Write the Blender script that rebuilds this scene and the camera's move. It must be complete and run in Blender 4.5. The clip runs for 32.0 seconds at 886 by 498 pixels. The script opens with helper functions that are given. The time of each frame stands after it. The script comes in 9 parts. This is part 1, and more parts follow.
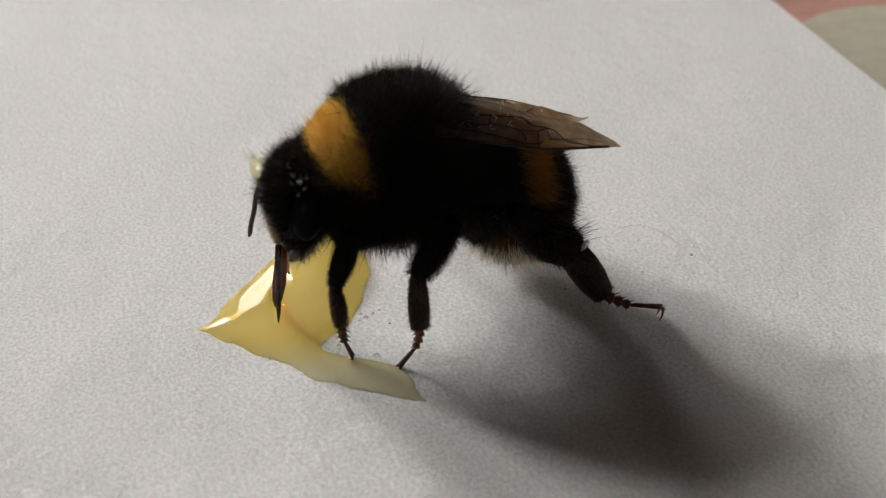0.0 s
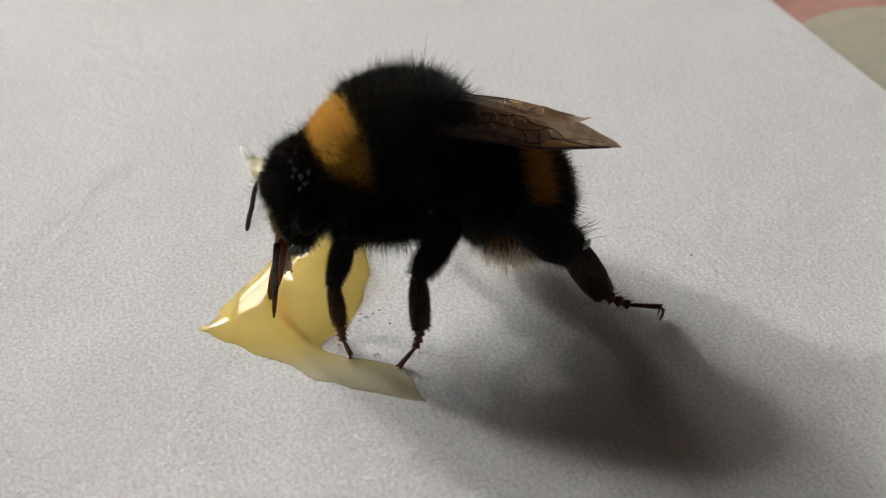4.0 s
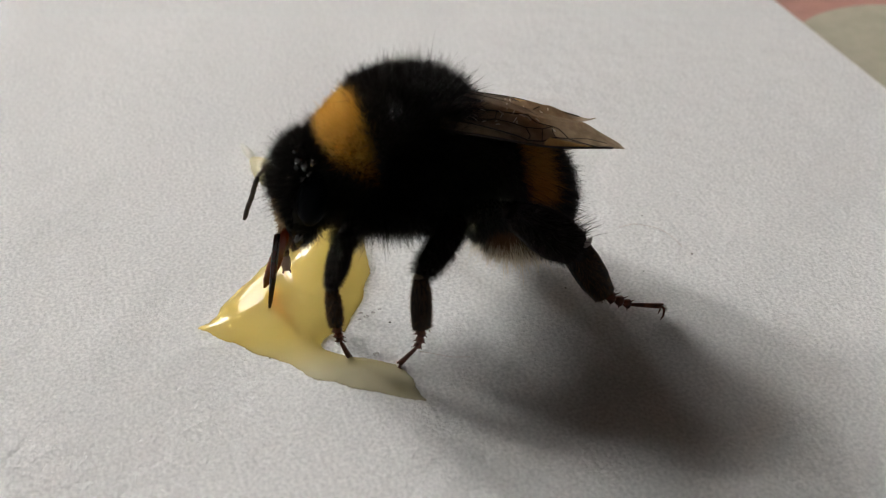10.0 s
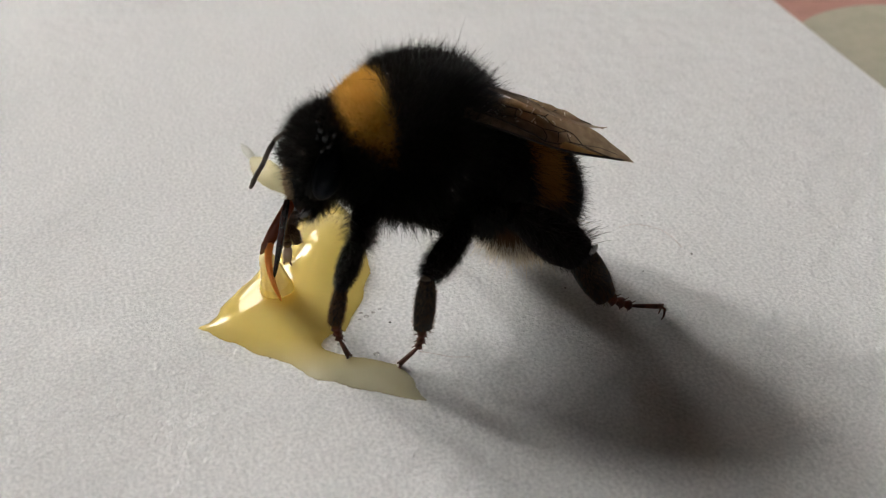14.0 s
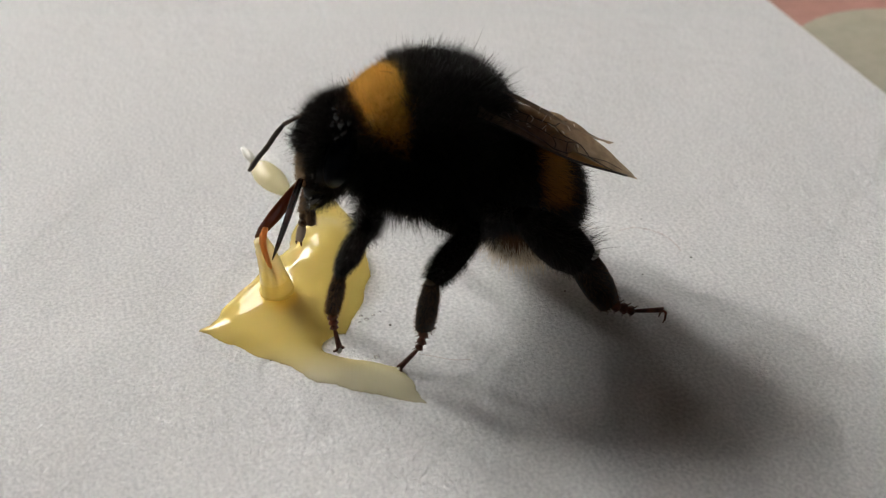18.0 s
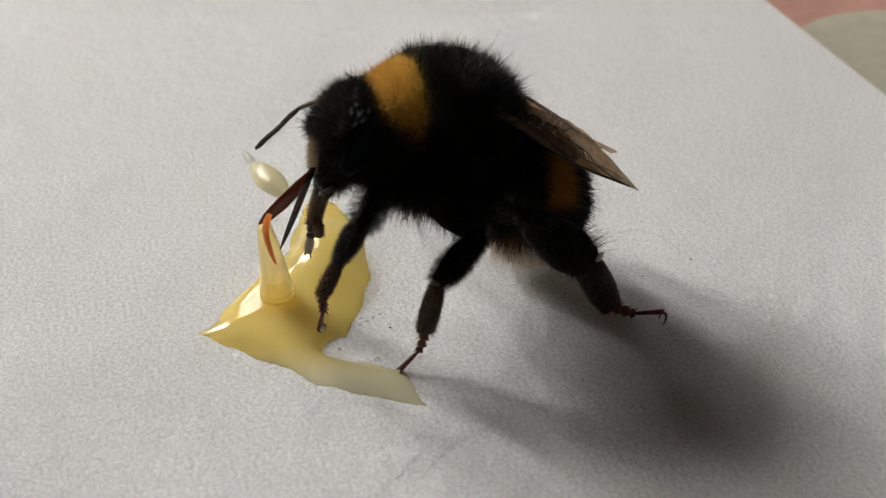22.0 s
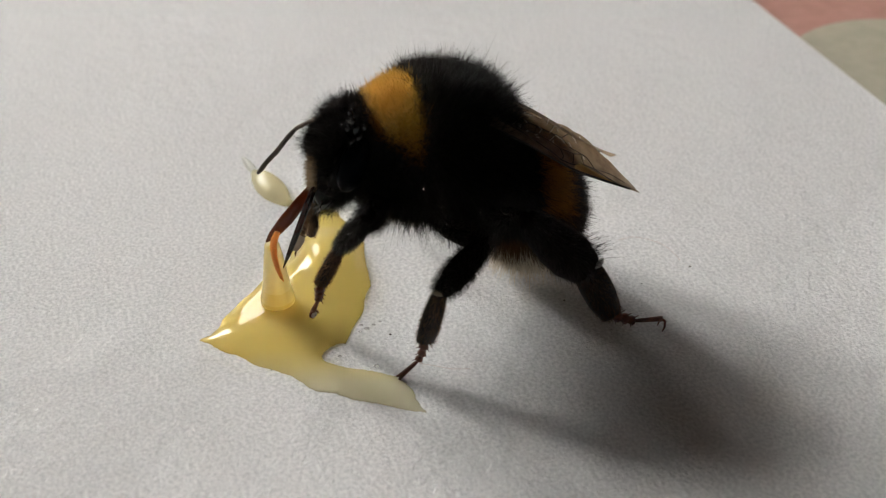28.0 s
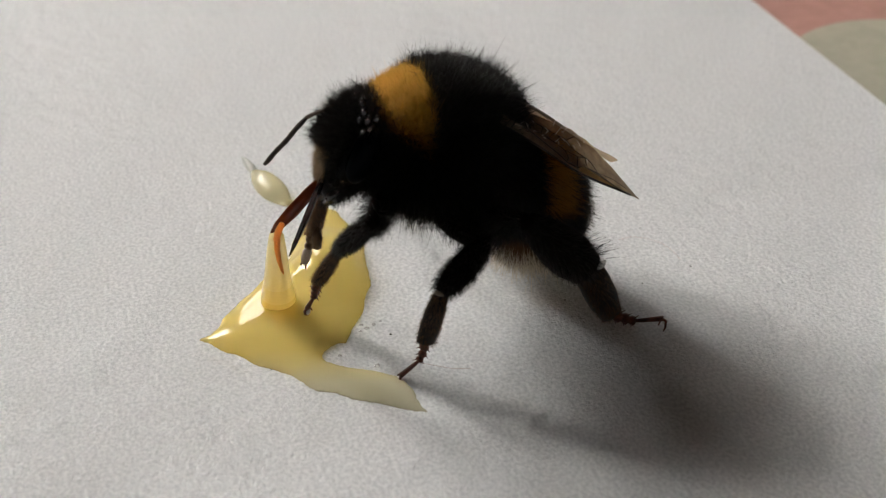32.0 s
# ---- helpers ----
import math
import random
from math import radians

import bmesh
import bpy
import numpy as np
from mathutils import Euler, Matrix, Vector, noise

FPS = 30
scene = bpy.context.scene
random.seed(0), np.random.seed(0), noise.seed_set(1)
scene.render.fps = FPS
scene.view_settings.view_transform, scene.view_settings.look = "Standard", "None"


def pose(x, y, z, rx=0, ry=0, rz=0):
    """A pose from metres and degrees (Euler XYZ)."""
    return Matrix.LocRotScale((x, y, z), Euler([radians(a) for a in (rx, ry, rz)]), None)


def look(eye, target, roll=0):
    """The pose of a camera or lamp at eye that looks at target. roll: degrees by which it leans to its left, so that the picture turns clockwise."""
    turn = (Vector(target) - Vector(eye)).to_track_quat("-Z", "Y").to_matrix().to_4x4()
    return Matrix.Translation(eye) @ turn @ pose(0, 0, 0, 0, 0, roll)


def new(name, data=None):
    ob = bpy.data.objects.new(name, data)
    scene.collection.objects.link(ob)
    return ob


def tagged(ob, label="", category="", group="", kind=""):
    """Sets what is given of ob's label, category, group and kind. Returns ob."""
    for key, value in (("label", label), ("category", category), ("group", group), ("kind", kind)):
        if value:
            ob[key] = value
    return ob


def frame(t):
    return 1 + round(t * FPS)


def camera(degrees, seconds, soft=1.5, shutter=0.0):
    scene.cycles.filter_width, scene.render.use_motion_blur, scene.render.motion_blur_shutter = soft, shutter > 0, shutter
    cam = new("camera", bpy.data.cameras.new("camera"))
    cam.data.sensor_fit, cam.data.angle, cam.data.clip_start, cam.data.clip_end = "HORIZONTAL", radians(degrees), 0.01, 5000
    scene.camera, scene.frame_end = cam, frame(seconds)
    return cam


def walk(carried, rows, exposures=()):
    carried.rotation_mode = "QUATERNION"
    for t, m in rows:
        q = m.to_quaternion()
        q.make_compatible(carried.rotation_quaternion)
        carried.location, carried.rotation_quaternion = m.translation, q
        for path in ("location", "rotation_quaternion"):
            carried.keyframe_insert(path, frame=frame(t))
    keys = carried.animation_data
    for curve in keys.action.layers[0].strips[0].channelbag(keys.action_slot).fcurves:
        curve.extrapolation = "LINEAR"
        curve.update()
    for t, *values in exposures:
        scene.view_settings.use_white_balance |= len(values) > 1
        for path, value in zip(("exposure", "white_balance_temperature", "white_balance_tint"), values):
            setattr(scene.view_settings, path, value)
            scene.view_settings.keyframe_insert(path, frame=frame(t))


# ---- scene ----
cam = camera(40, 32.0, 1.1)
cam.data.dof.use_dof = True
cam.data.dof.focus_distance, cam.data.dof.aperture_fstop = 0.067, 62.0
walk(cam, [
    (0, pose(0.000029, -0.058228, 0.042327, 53.986, 0.018, 0.011)), (0.5, pose(-0.000005, -0.05822, 0.042371, 53.944, -0.001, -0.002)),
    (1, pose(-0.000012, -0.058236, 0.042333, 53.941, 0, -0.011)), (1.5, pose(-0.000015, -0.05821, 0.042348, 53.883, -0.001, -0.016)),
    (2, pose(-0.000028, -0.058148, 0.042312, 53.889, 0.008, -0.048)), (2.5, pose(-0.000013, -0.05821, 0.042358, 53.913, -0.001, -0.013)),
    (3, pose(-0.00001, -0.058265, 0.042301, 54.016, 0.001, -0.01)), (3.5, pose(-0.000015, -0.05828, 0.042286, 54.041, -0.018, 0.001)),
    (5.5, pose(0.000019, -0.058326, 0.042243, 54.119, 0.04, -0.008)), (6, pose(-0.000027, -0.058286, 0.042308, 54.04, -0.066, 0.027)),
    (6.5, pose(-0.000012, -0.058265, 0.042304, 54.014, -0.006, -0.006)), (7, pose(-0.000011, -0.058225, 0.042357, 53.923, -0.002, -0.009)),
    (7.5, pose(-0.000013, -0.058256, 0.04231, 53.968, 0.002, -0.014)), (8, pose(-0.000029, -0.058202, 0.042389, 53.895, -0.017, -0.015)),
    (8.5, pose(-0.000011, -0.058238, 0.042348, 53.969, -0.002, -0.008)), (9, pose(-0.00001, -0.058243, 0.042336, 53.984, 0, -0.008)),
    (9.5, pose(-0.000004, -0.058236, 0.042326, 53.982, 0.003, -0.003)), (10, pose(0.000041, -0.058182, 0.042275, 53.95, 0.026, 0.036)),
    (10.5, pose(0.00002, -0.058151, 0.042376, 53.839, 0.006, 0.026)), (11, pose(-0.000008, -0.058209, 0.042372, 53.901, -0.002, -0.004)),
    (11.5, pose(-0.00001, -0.058242, 0.042334, 53.98, 0, -0.008)), (12, pose(-0.000011, -0.058265, 0.042291, 54.026, 0.003, -0.012)),
    (12.5, pose(-0.00001, -0.058264, 0.042287, 54.028, 0.003, -0.011)), (13, pose(-0.000009, -0.058232, 0.042293, 54.001, 0.003, -0.002)),
    (13.5, pose(-0.000054, -0.058204, 0.042326, 53.932, -0.019, -0.029)), (14, pose(-0.000058, -0.058223, 0.042378, 53.905, -0.029, -0.029)),
    (14.5, pose(-0.000012, -0.058313, 0.042434, 53.929, -0.06, 0.054)), (16.5, pose(0.000045, -0.058354, 0.042361, 54.079, 0.019, 0.052)),
    (17, pose(-0.000035, -0.058324, 0.042283, 54.131, -0.03, -0.002)), (17.5, pose(-0.000105, -0.058358, 0.042449, 54.058, -0.12, -0.004)),
    (18, pose(-0.0001, -0.058345, 0.042491, 54.028, -0.121, 0.004)), (18.5, pose(0.000003, -0.058364, 0.042393, 54.118, -0.021, 0.04)),
    (19, pose(-0.000011, -0.058307, 0.042467, 54.028, -0.079, 0.073)), (19.5, pose(-0.000076, -0.058268, 0.042494, 53.98, -0.048, -0.026)),
    (20, pose(-0.000112, -0.058331, 0.042496, 54.024, -0.11, -0.02)), (20.5, pose(-0.000012, -0.05841, 0.042429, 54.147, -0.058, 0.048)),
    (21, pose(-0.000065, -0.058368, 0.042465, 54.127, -0.026, -0.036)), (21.5, pose(-0.000143, -0.05834, 0.042515, 54.123, -0.095, -0.071)),
    (22, pose(-0.000044, -0.058347, 0.042494, 54.14, -0.012, -0.025)), (22.5, pose(0.000035, -0.058376, 0.042502, 54.154, -0.008, 0.053)),
    (23, pose(0.00012, -0.058448, 0.042578, 54.152, 0.026, 0.124)), (23.5, pose(0.000126, -0.058489, 0.0426, 54.198, 0.03, 0.124)),
    (24, pose(0.000004, -0.058486, 0.042629, 54.213, -0.019, 0.03)), (24.5, pose(-0.000098, -0.058535, 0.042462, 54.391, -0.016, -0.092)),
    (25, pose(-0.000148, -0.058737, 0.042794, 54.526, -0.087, -0.093)), (25.5, pose(0.000001, -0.058666, 0.042795, 54.568, -0.052, 0.028)),
    (27.5, pose(0.000036, -0.058585, 0.042745, 54.437, -0.019, 0.051)), (28, pose(-0.000032, -0.058616, 0.042664, 54.501, -0.043, 0.004)),
    (28.5, pose(-0.000006, -0.058661, 0.042499, 54.626, -0.003, 0.01)), (29, pose(0.000033, -0.058675, 0.042655, 54.545, 0.018, 0.051)),
    (29.5, pose(-0.000071, -0.058597, 0.042721, 54.495, -0.042, -0.014)), (30, pose(-0.000084, -0.058579, 0.04261, 54.555, -0.062, -0.018)),
    (30.5, pose(-0.000056, -0.058638, 0.042495, 54.648, -0.035, -0.003)), (31, pose(-0.000016, -0.058603, 0.042655, 54.512, -0.038, 0.048)),
    (31.5, pose(-0.000055, -0.058588, 0.042532, 54.572, -0.048, 0.004)), (32, pose(-0.000111, -0.058622, 0.042473, 54.614, -0.061, -0.044))])
MM = 0.001


# ---- world and light ----
world = bpy.data.worlds.new("sky")
scene.world = world
world.use_nodes = True
wn = world.node_tree.nodes
sky = wn.new("ShaderNodeTexSky")
sky.sky_type, sky.sun_disc = "NISHITA", False
sky.sun_elevation, sky.sun_rotation = radians(35), radians(-53)
wn["Background"].inputs["Strength"].default_value = 0.1
world.node_tree.links.new(sky.outputs["Color"], wn["Background"].inputs["Color"])

ROOM = pose(0, 0, 0, 0, 0, 138.5)          # room frame: +x faces the window wall
WIN_X, WIN_Y, WIN_Z, WIN_W, WIN_H = 0.5, 0.0, 0.298, 0.39, 0.38
lamp = bpy.data.lights.new("window_light", "AREA")
lamp.shape, lamp.size, lamp.size_y, lamp.energy, lamp.color = "RECTANGLE", WIN_W, WIN_H, 10.7, (1.0, 0.98, 0.93)
window_light = new("window_light", lamp)
window_light.matrix_world = ROOM @ look((WIN_X + 0.16, WIN_Y, WIN_Z), (0.0, WIN_Y, 0.0))

lamp_2 = bpy.data.lights.new("window_light", "AREA")
SIDE_Y, SIDE_Z, SIDE_W, SIDE_H = -0.265, 0.24, 0.13, 0.36
lamp_2.shape, lamp_2.size, lamp_2.size_y, lamp_2.energy, lamp_2.color = "RECTANGLE", SIDE_W, SIDE_H, 1.0, (1.0, 0.98, 0.93)
window_light_2 = new("window_light", lamp_2)
window_light_2.matrix_world = ROOM @ look((WIN_X + 0.07, SIDE_Y, SIDE_Z), (0.0, SIDE_Y + 0.25, 0.0))


# ---- materials ----
def material(name, color, rough=0.6, spec=0.5, **more):
    m = bpy.data.materials.new(name)
    m.use_nodes = True
    b = m.node_tree.nodes["Principled BSDF"]
    b.inputs["Base Color"].default_value = (*color, 1)
    b.inputs["Roughness"].default_value = rough
    b.inputs["Specular IOR Level"].default_value = spec
    for key, value in more.items():
        b.inputs[key.replace("_", " ")].default_value = value
    return m


def node(m, kind, **inputs):
    n = m.node_tree.nodes.new(kind)
    for key, value in inputs.items():
        n.inputs[key.replace("_", " ")].default_value = value
    return n


def wire(m, a, b):
    m.node_tree.links.new(a, b)


def mottle(m, low, high, scale, detail=4, space="Object"):
    """Base colour that wanders between two colours with noise of that scale."""
    co = node(m, "ShaderNodeTexCoord")
    nz = node(m, "ShaderNodeTexNoise", Scale=scale, Detail=detail)
    ramp = node(m, "ShaderNodeValToRGB")
    ramp.color_ramp.elements[0].position, ramp.color_ramp.elements[1].position = 0.35, 0.65
    ramp.color_ramp.elements[0].color, ramp.color_ramp.elements[1].color = (*low, 1), (*high, 1)
    wire(m, co.outputs[space], nz.inputs["Vector"])
    wire(m, nz.outputs["Fac"], ramp.inputs["Fac"])
    wire(m, ramp.outputs["Color"], m.node_tree.nodes["Principled BSDF"].inputs["Base Color"])
    return co


def bump(m, co, scale, height, strength=1.0, detail=3, before=None, rough=0.5):
    nz = node(m, "ShaderNodeTexNoise", Scale=scale, Detail=detail, Roughness=rough)
    b = node(m, "ShaderNodeBump", Strength=strength, Distance=height)
    wire(m, co.outputs["Object"], nz.inputs["Vector"])
    wire(m, nz.outputs["Fac"], b.inputs["Height"])
    if before:
        wire(m, before.outputs["Normal"], b.inputs["Normal"])
    wire(m, b.outputs["Normal"], m.node_tree.nodes["Principled BSDF"].inputs["Normal"])
    return b


def island(m, low, high):
    """Colour that differs from strand to strand."""
    g = node(m, "ShaderNodeNewGeometry")
    ramp = node(m, "ShaderNodeValToRGB")
    ramp.color_ramp.elements[0].color, ramp.color_ramp.elements[1].color = (*low, 1), (*high, 1)
    wire(m, g.outputs["Random Per Island"], ramp.inputs["Fac"])
    wire(m, ramp.outputs["Color"], m.node_tree.nodes["Principled BSDF"].inputs["Base Color"])
    return m


PAPER = material("paper", (0.8, 0.79, 0.79), 0.8, 0.35)
co = mottle(PAPER, (0.665, 0.668, 0.68), (0.882, 0.882, 0.888), 4800, 4)
first = bump(PAPER, co, 150, 0.0006, 0.45, 1)
second = bump(PAPER, co, 750, 0.00032, 0.66, 4, first, 0.6)
third = bump(PAPER, co, 4200, 0.00007, 0.75, 2, second, 0.6)
bump(PAPER, co, 10000, 0.00004, 0.8, 1, third, 0.5)
CLOTH_PINK = material("pink_cloth", (0.52, 0.2, 0.16), 0.8, 0.3)
co = mottle(CLOTH_PINK, (0.42, 0.22, 0.18), (0.48, 0.255, 0.21), 700)
bump(CLOTH_PINK, co, 2500, 0.0001, 0.5)
CLOTH_GREY = material("grey_print", (0.42, 0.39, 0.3), 0.8, 0.3)
co = mottle(CLOTH_GREY, (0.4, 0.375, 0.29), (0.45, 0.42, 0.33), 700)
bump(CLOTH_GREY, co, 2500, 0.0001, 0.5)
WALL = material("wall_paint", (0.64, 0.57, 0.52), 0.9, 0.2)
bump(WALL, mottle(WALL, (0.62, 0.56, 0.52), (0.68, 0.62, 0.58), 6), 300, 0.0005, 0.4)
CEILING = material("ceiling_paint", (0.45, 0.44, 0.43), 0.9, 0.2)
bump(CEILING, mottle(CEILING, (0.66, 0.62, 0.58), (0.72, 0.69, 0.65), 5), 300, 0.0005, 0.4)
FLOOR = material("floor_wood", (0.2, 0.12, 0.07), 0.5, 0.4)
bump(FLOOR, mottle(FLOOR, (0.16, 0.095, 0.055), (0.24, 0.15, 0.09), 9), 60, 0.001, 0.3)
FRAME = material("white_frame_paint", (0.75, 0.75, 0.73), 0.4)
mottle(FRAME, (0.72, 0.72, 0.7), (0.78, 0.78, 0.76), 15)
GLASS = material("window_glass", (1, 1, 1), 0.0, 0.5, Transmission_Weight=1.0, IOR=1.0)

def thin_hair(m, color, share):
    """Lets part of the light pass through the hairs."""
    body, leak, mix = m.node_tree.nodes["Principled BSDF"], node(m, "ShaderNodeBsdfTranslucent", Color=(*color, 1)), node(m, "ShaderNodeMixShader", Fac=share)
    wire(m, body.outputs["BSDF"], mix.inputs[1])
    wire(m, leak.outputs["BSDF"], mix.inputs[2])
    wire(m, mix.outputs["Shader"], m.node_tree.nodes["Material Output"].inputs["Surface"])
    return m


FUR_BLACK = island(material("black_fur", (0.006, 0.005, 0.005), 0.36, 0.42), (0.002, 0.002, 0.002), (0.014, 0.011, 0.01))
FUR_ORANGE = island(material("orange_fur", (0.6, 0.25, 0.03), 0.6, 0.2), (0.52, 0.3, 0.052), (0.66, 0.395, 0.09))
FUR_BUFF = island(material("buff_fur", (0.5, 0.4, 0.28), 0.6, 0.2), (0.42, 0.34, 0.23), (0.72, 0.63, 0.48))
FUR_BROWN = island(material("brown_fur", (0.04, 0.025, 0.015), 0.6, 0.1), (0.005, 0.004, 0.003), (0.02, 0.012, 0.008))
FUR_TAN = island(material("tan_face_hair", (0.3, 0.2, 0.1), 0.6, 0.2), (0.1, 0.06, 0.03), (0.3, 0.2, 0.12))
# the abdomen band's own rust; on the collar a shaded copy of the orange
FUR_RUST_SHADE = island(material("rust_and_shade_fur", (0.4, 0.17, 0.03), 0.6, 0.1), (0.33, 0.165, 0.035), (0.52, 0.28, 0.07))
ORANGE_SKIN = material("orange_underfur", (0.5, 0.22, 0.03), 0.8, 0.1)
mottle(ORANGE_SKIN, (0.48, 0.26, 0.04), (0.62, 0.36, 0.07), 3000)
thin_hair(FUR_TAN, (0.42, 0.29, 0.17), 0.4)
thin_hair(FUR_BLACK, (0.04, 0.032, 0.028), 0.12)
thin_hair(FUR_BUFF, (0.9, 0.82, 0.68), 0.5)
thin_hair(FUR_ORANGE, (0.8, 0.48, 0.1), 0.4)
thin_hair(FUR_RUST_SHADE, (0.6, 0.32, 0.08), 0.4)
thin_hair(FUR_BROWN, (0.26, 0.14, 0.07), 0.5)
CUTICLE = material("black_cuticle", (0.005, 0.005, 0.006), 0.4, 0.04)
bump(CUTICLE, mottle(CUTICLE, (0.002, 0.002, 0.003), (0.006, 0.006, 0.006), 1500), 9000, 0.00002, 0.4)
HORN = material("brown_antenna", (0.045, 0.03, 0.025), 0.4, 0.3)
mottle(HORN, (0.03, 0.02, 0.017), (0.065, 0.042, 0.034), 2500)
SCAPE = material("brown_scape", (0.16, 0.11, 0.08), 0.35, 0.4)
mottle(SCAPE, (0.09, 0.06, 0.045), (0.2, 0.14, 0.1), 2500)
EYE = material("eye_black", (0.002, 0.003, 0.005), 0.3, 0.03)
OCELLUS = material("glossy_black_bead", (0.01, 0.01, 0.012), 0.12, 0.6)
LEG = material("dark_leg_cuticle", (0.012, 0.007, 0.005), 0.65, 0.06)
bump(LEG, mottle(LEG, (0.003, 0.002, 0.002), (0.009, 0.005, 0.004), 2500), 8000, 0.00002, 0.4)
TARSUS = material("red_brown_tarsus", (0.09, 0.025, 0.014), 0.35, 0.4)
mottle(TARSUS, (0.06, 0.017, 0.01), (0.17, 0.045, 0.022), 2500)
LEG_BROWN = material("brown_leg_cuticle", (0.04, 0.022, 0.014), 0.5, 0.25)
bump(LEG_BROWN, mottle(LEG_BROWN, (0.004, 0.0025, 0.002), (0.016, 0.008, 0.005), 2500), 8000, 0.00002, 0.4)
PAD_BROWN = material("brown_pad", (0.12, 0.07, 0.035), 0.4, 0.4)
mottle(PAD_BROWN, (0.05, 0.026, 0.014), (0.16, 0.09, 0.045), 2500)
CLEAR_HORN = thin_hair(material("grey_clear_horn", (0.3, 0.25, 0.22), 0.25, 0.5), (0.55, 0.48, 0.42), 0.5)
SHEATH = thin_hair(material("red_sheath", (0.06, 0.014, 0.008), 0.18, 0.7), (0.5, 0.14, 0.03), 0.24)
mottle(SHEATH, (0.012, 0.005, 0.004), (0.1, 0.022, 0.01), 600)
JOINT = material("brown_joint", (0.11, 0.08, 0.05), 0.4, 0.4)
# pale joints and foot pads; also the painted glints on the wings
PALE = material("pale_joint_and_glint", (0.82, 0.8, 0.76), 0.4, 0.5)
BLADE = material("galea_horn", (0.03, 0.011, 0.008), 0.16, 0.5)
mottle(BLADE, (0.006, 0.004, 0.004), (0.05, 0.012, 0.008), 700)
TONGUE = thin_hair(material("orange_tongue", (0.8, 0.4, 0.13), 0.35, 0.3), (0.9, 0.48, 0.18), 0.5)
VEIN = material("wing_vein", (0.014, 0.007, 0.004), 0.35, 0.4)
AMBER = thin_hair(material("amber_cell", (0.78, 0.56, 0.24), 0.3, 0.5), (0.95, 0.72, 0.36), 0.6)
WING = material("wing_membrane", (0.22, 0.13, 0.075), 0.3, 0.5)
co = mottle(WING, (0.22, 0.15, 0.1), (0.62, 0.5, 0.37), 1700, 8)
bump(WING, co, 2600, 0.00012, 0.9)
glow = node(WING, "ShaderNodeBsdfTranslucent", Color=(0.6, 0.48, 0.36, 1))
clear = node(WING, "ShaderNodeBsdfTransparent", Color=(0.88, 0.76, 0.62, 1))
thin, mixed = node(WING, "ShaderNodeMixShader", Fac=0.45), node(WING, "ShaderNodeMixShader", Fac=0.45)
wire(WING, WING.node_tree.nodes["Principled BSDF"].outputs["BSDF"], thin.inputs[1])
wire(WING, glow.outputs["BSDF"], thin.inputs[2])
wire(WING, thin.outputs["Shader"], mixed.inputs[1])
wire(WING, clear.outputs["BSDF"], mixed.inputs[2])
wire(WING, mixed.outputs["Shader"], WING.node_tree.nodes["Material Output"].inputs["Surface"])


def honey_material(name, color, deep, through_color, see, pale=None):
    """Creamy honey: a scattering body, partly clear so that the paper glows through, under a wet gloss."""
    m = material(name, color, 0.5, 0.0, Subsurface_Weight=0.6, Subsurface_Scale=0.0004, Subsurface_Radius=(1.0, 1.0, 1.0))
    c = mottle(m, deep, color, 260, 3)
    b = bump(m, c, 420, 0.00006, 0.12)
    body = m.node_tree.nodes["Principled BSDF"]
    clear = node(m, "ShaderNodeBsdfTransparent", Color=(*through_color, 1))
    gloss = node(m, "ShaderNodeBsdfGlossy", Roughness=0.01)
    edge = node(m, "ShaderNodeLayerWeight", Blend=0.5)
    steep, wet = node(m, "ShaderNodeMath"), node(m, "ShaderNodeMath")
    steep.operation, steep.inputs[1].default_value = "POWER", 5.0
    wet.operation, wet.inputs[1].default_value, wet.inputs[2].default_value = "MULTIPLY_ADD", 0.5, 0.085
    wire(m, edge.outputs["Facing"], steep.inputs[0])
    wire(m, steep.outputs["Value"], wet.inputs[0])
    mix, top = node(m, "ShaderNodeMixShader", Fac=see), node(m, "ShaderNodeMixShader")
    milky = node(m, "ShaderNodeBsdfTranslucent", Color=(*color, 1))
    if pale:      # the honey runs out pale towards its trailing streak
        axis, reach = node(m, "ShaderNodeSeparateXYZ"), node(m, "ShaderNodeMapRange", From_Min=-0.0088, From_Max=-0.0112)
        wire(m, c.outputs["Object"], axis.inputs["Vector"])
        wire(m, axis.outputs["Y"], reach.inputs["Value"])
        base = body.inputs["Base Color"].links[0].from_socket
        for source, target, light in ((base, body.inputs["Base Color"], pale[0]), (None, milky.inputs["Color"], pale[0]), (None, clear.inputs["Color"], pale[1])):
            blend = node(m, "ShaderNodeMixRGB")
            blend.inputs["Color1"].default_value, blend.inputs["Color2"].default_value = target.default_value, (*light, 1)
            if source:
                wire(m, source, blend.inputs["Color1"])
            wire(m, reach.outputs["Result"], blend.inputs["Fac"])
            wire(m, blend.outputs["Color"], target)
    both = node(m, "ShaderNodeMixShader", Fac=0.5)
    wire(m, body.outputs["BSDF"], both.inputs[1])
    wire(m, milky.outputs["BSDF"], both.inputs[2])
    wire(m, both.outputs["Shader"], mix.inputs[1])
    wire(m, clear.outputs["BSDF"], mix.inputs[2])
    wire(m, wet.outputs["Value"], top.inputs["Fac"])
    wire(m, mix.outputs["Shader"], top.inputs[1])
    wire(m, gloss.outputs["BSDF"], top.inputs[2])
    wire(m, top.outputs["Shader"], m.node_tree.nodes["Material Output"].inputs["Surface"])
    return m


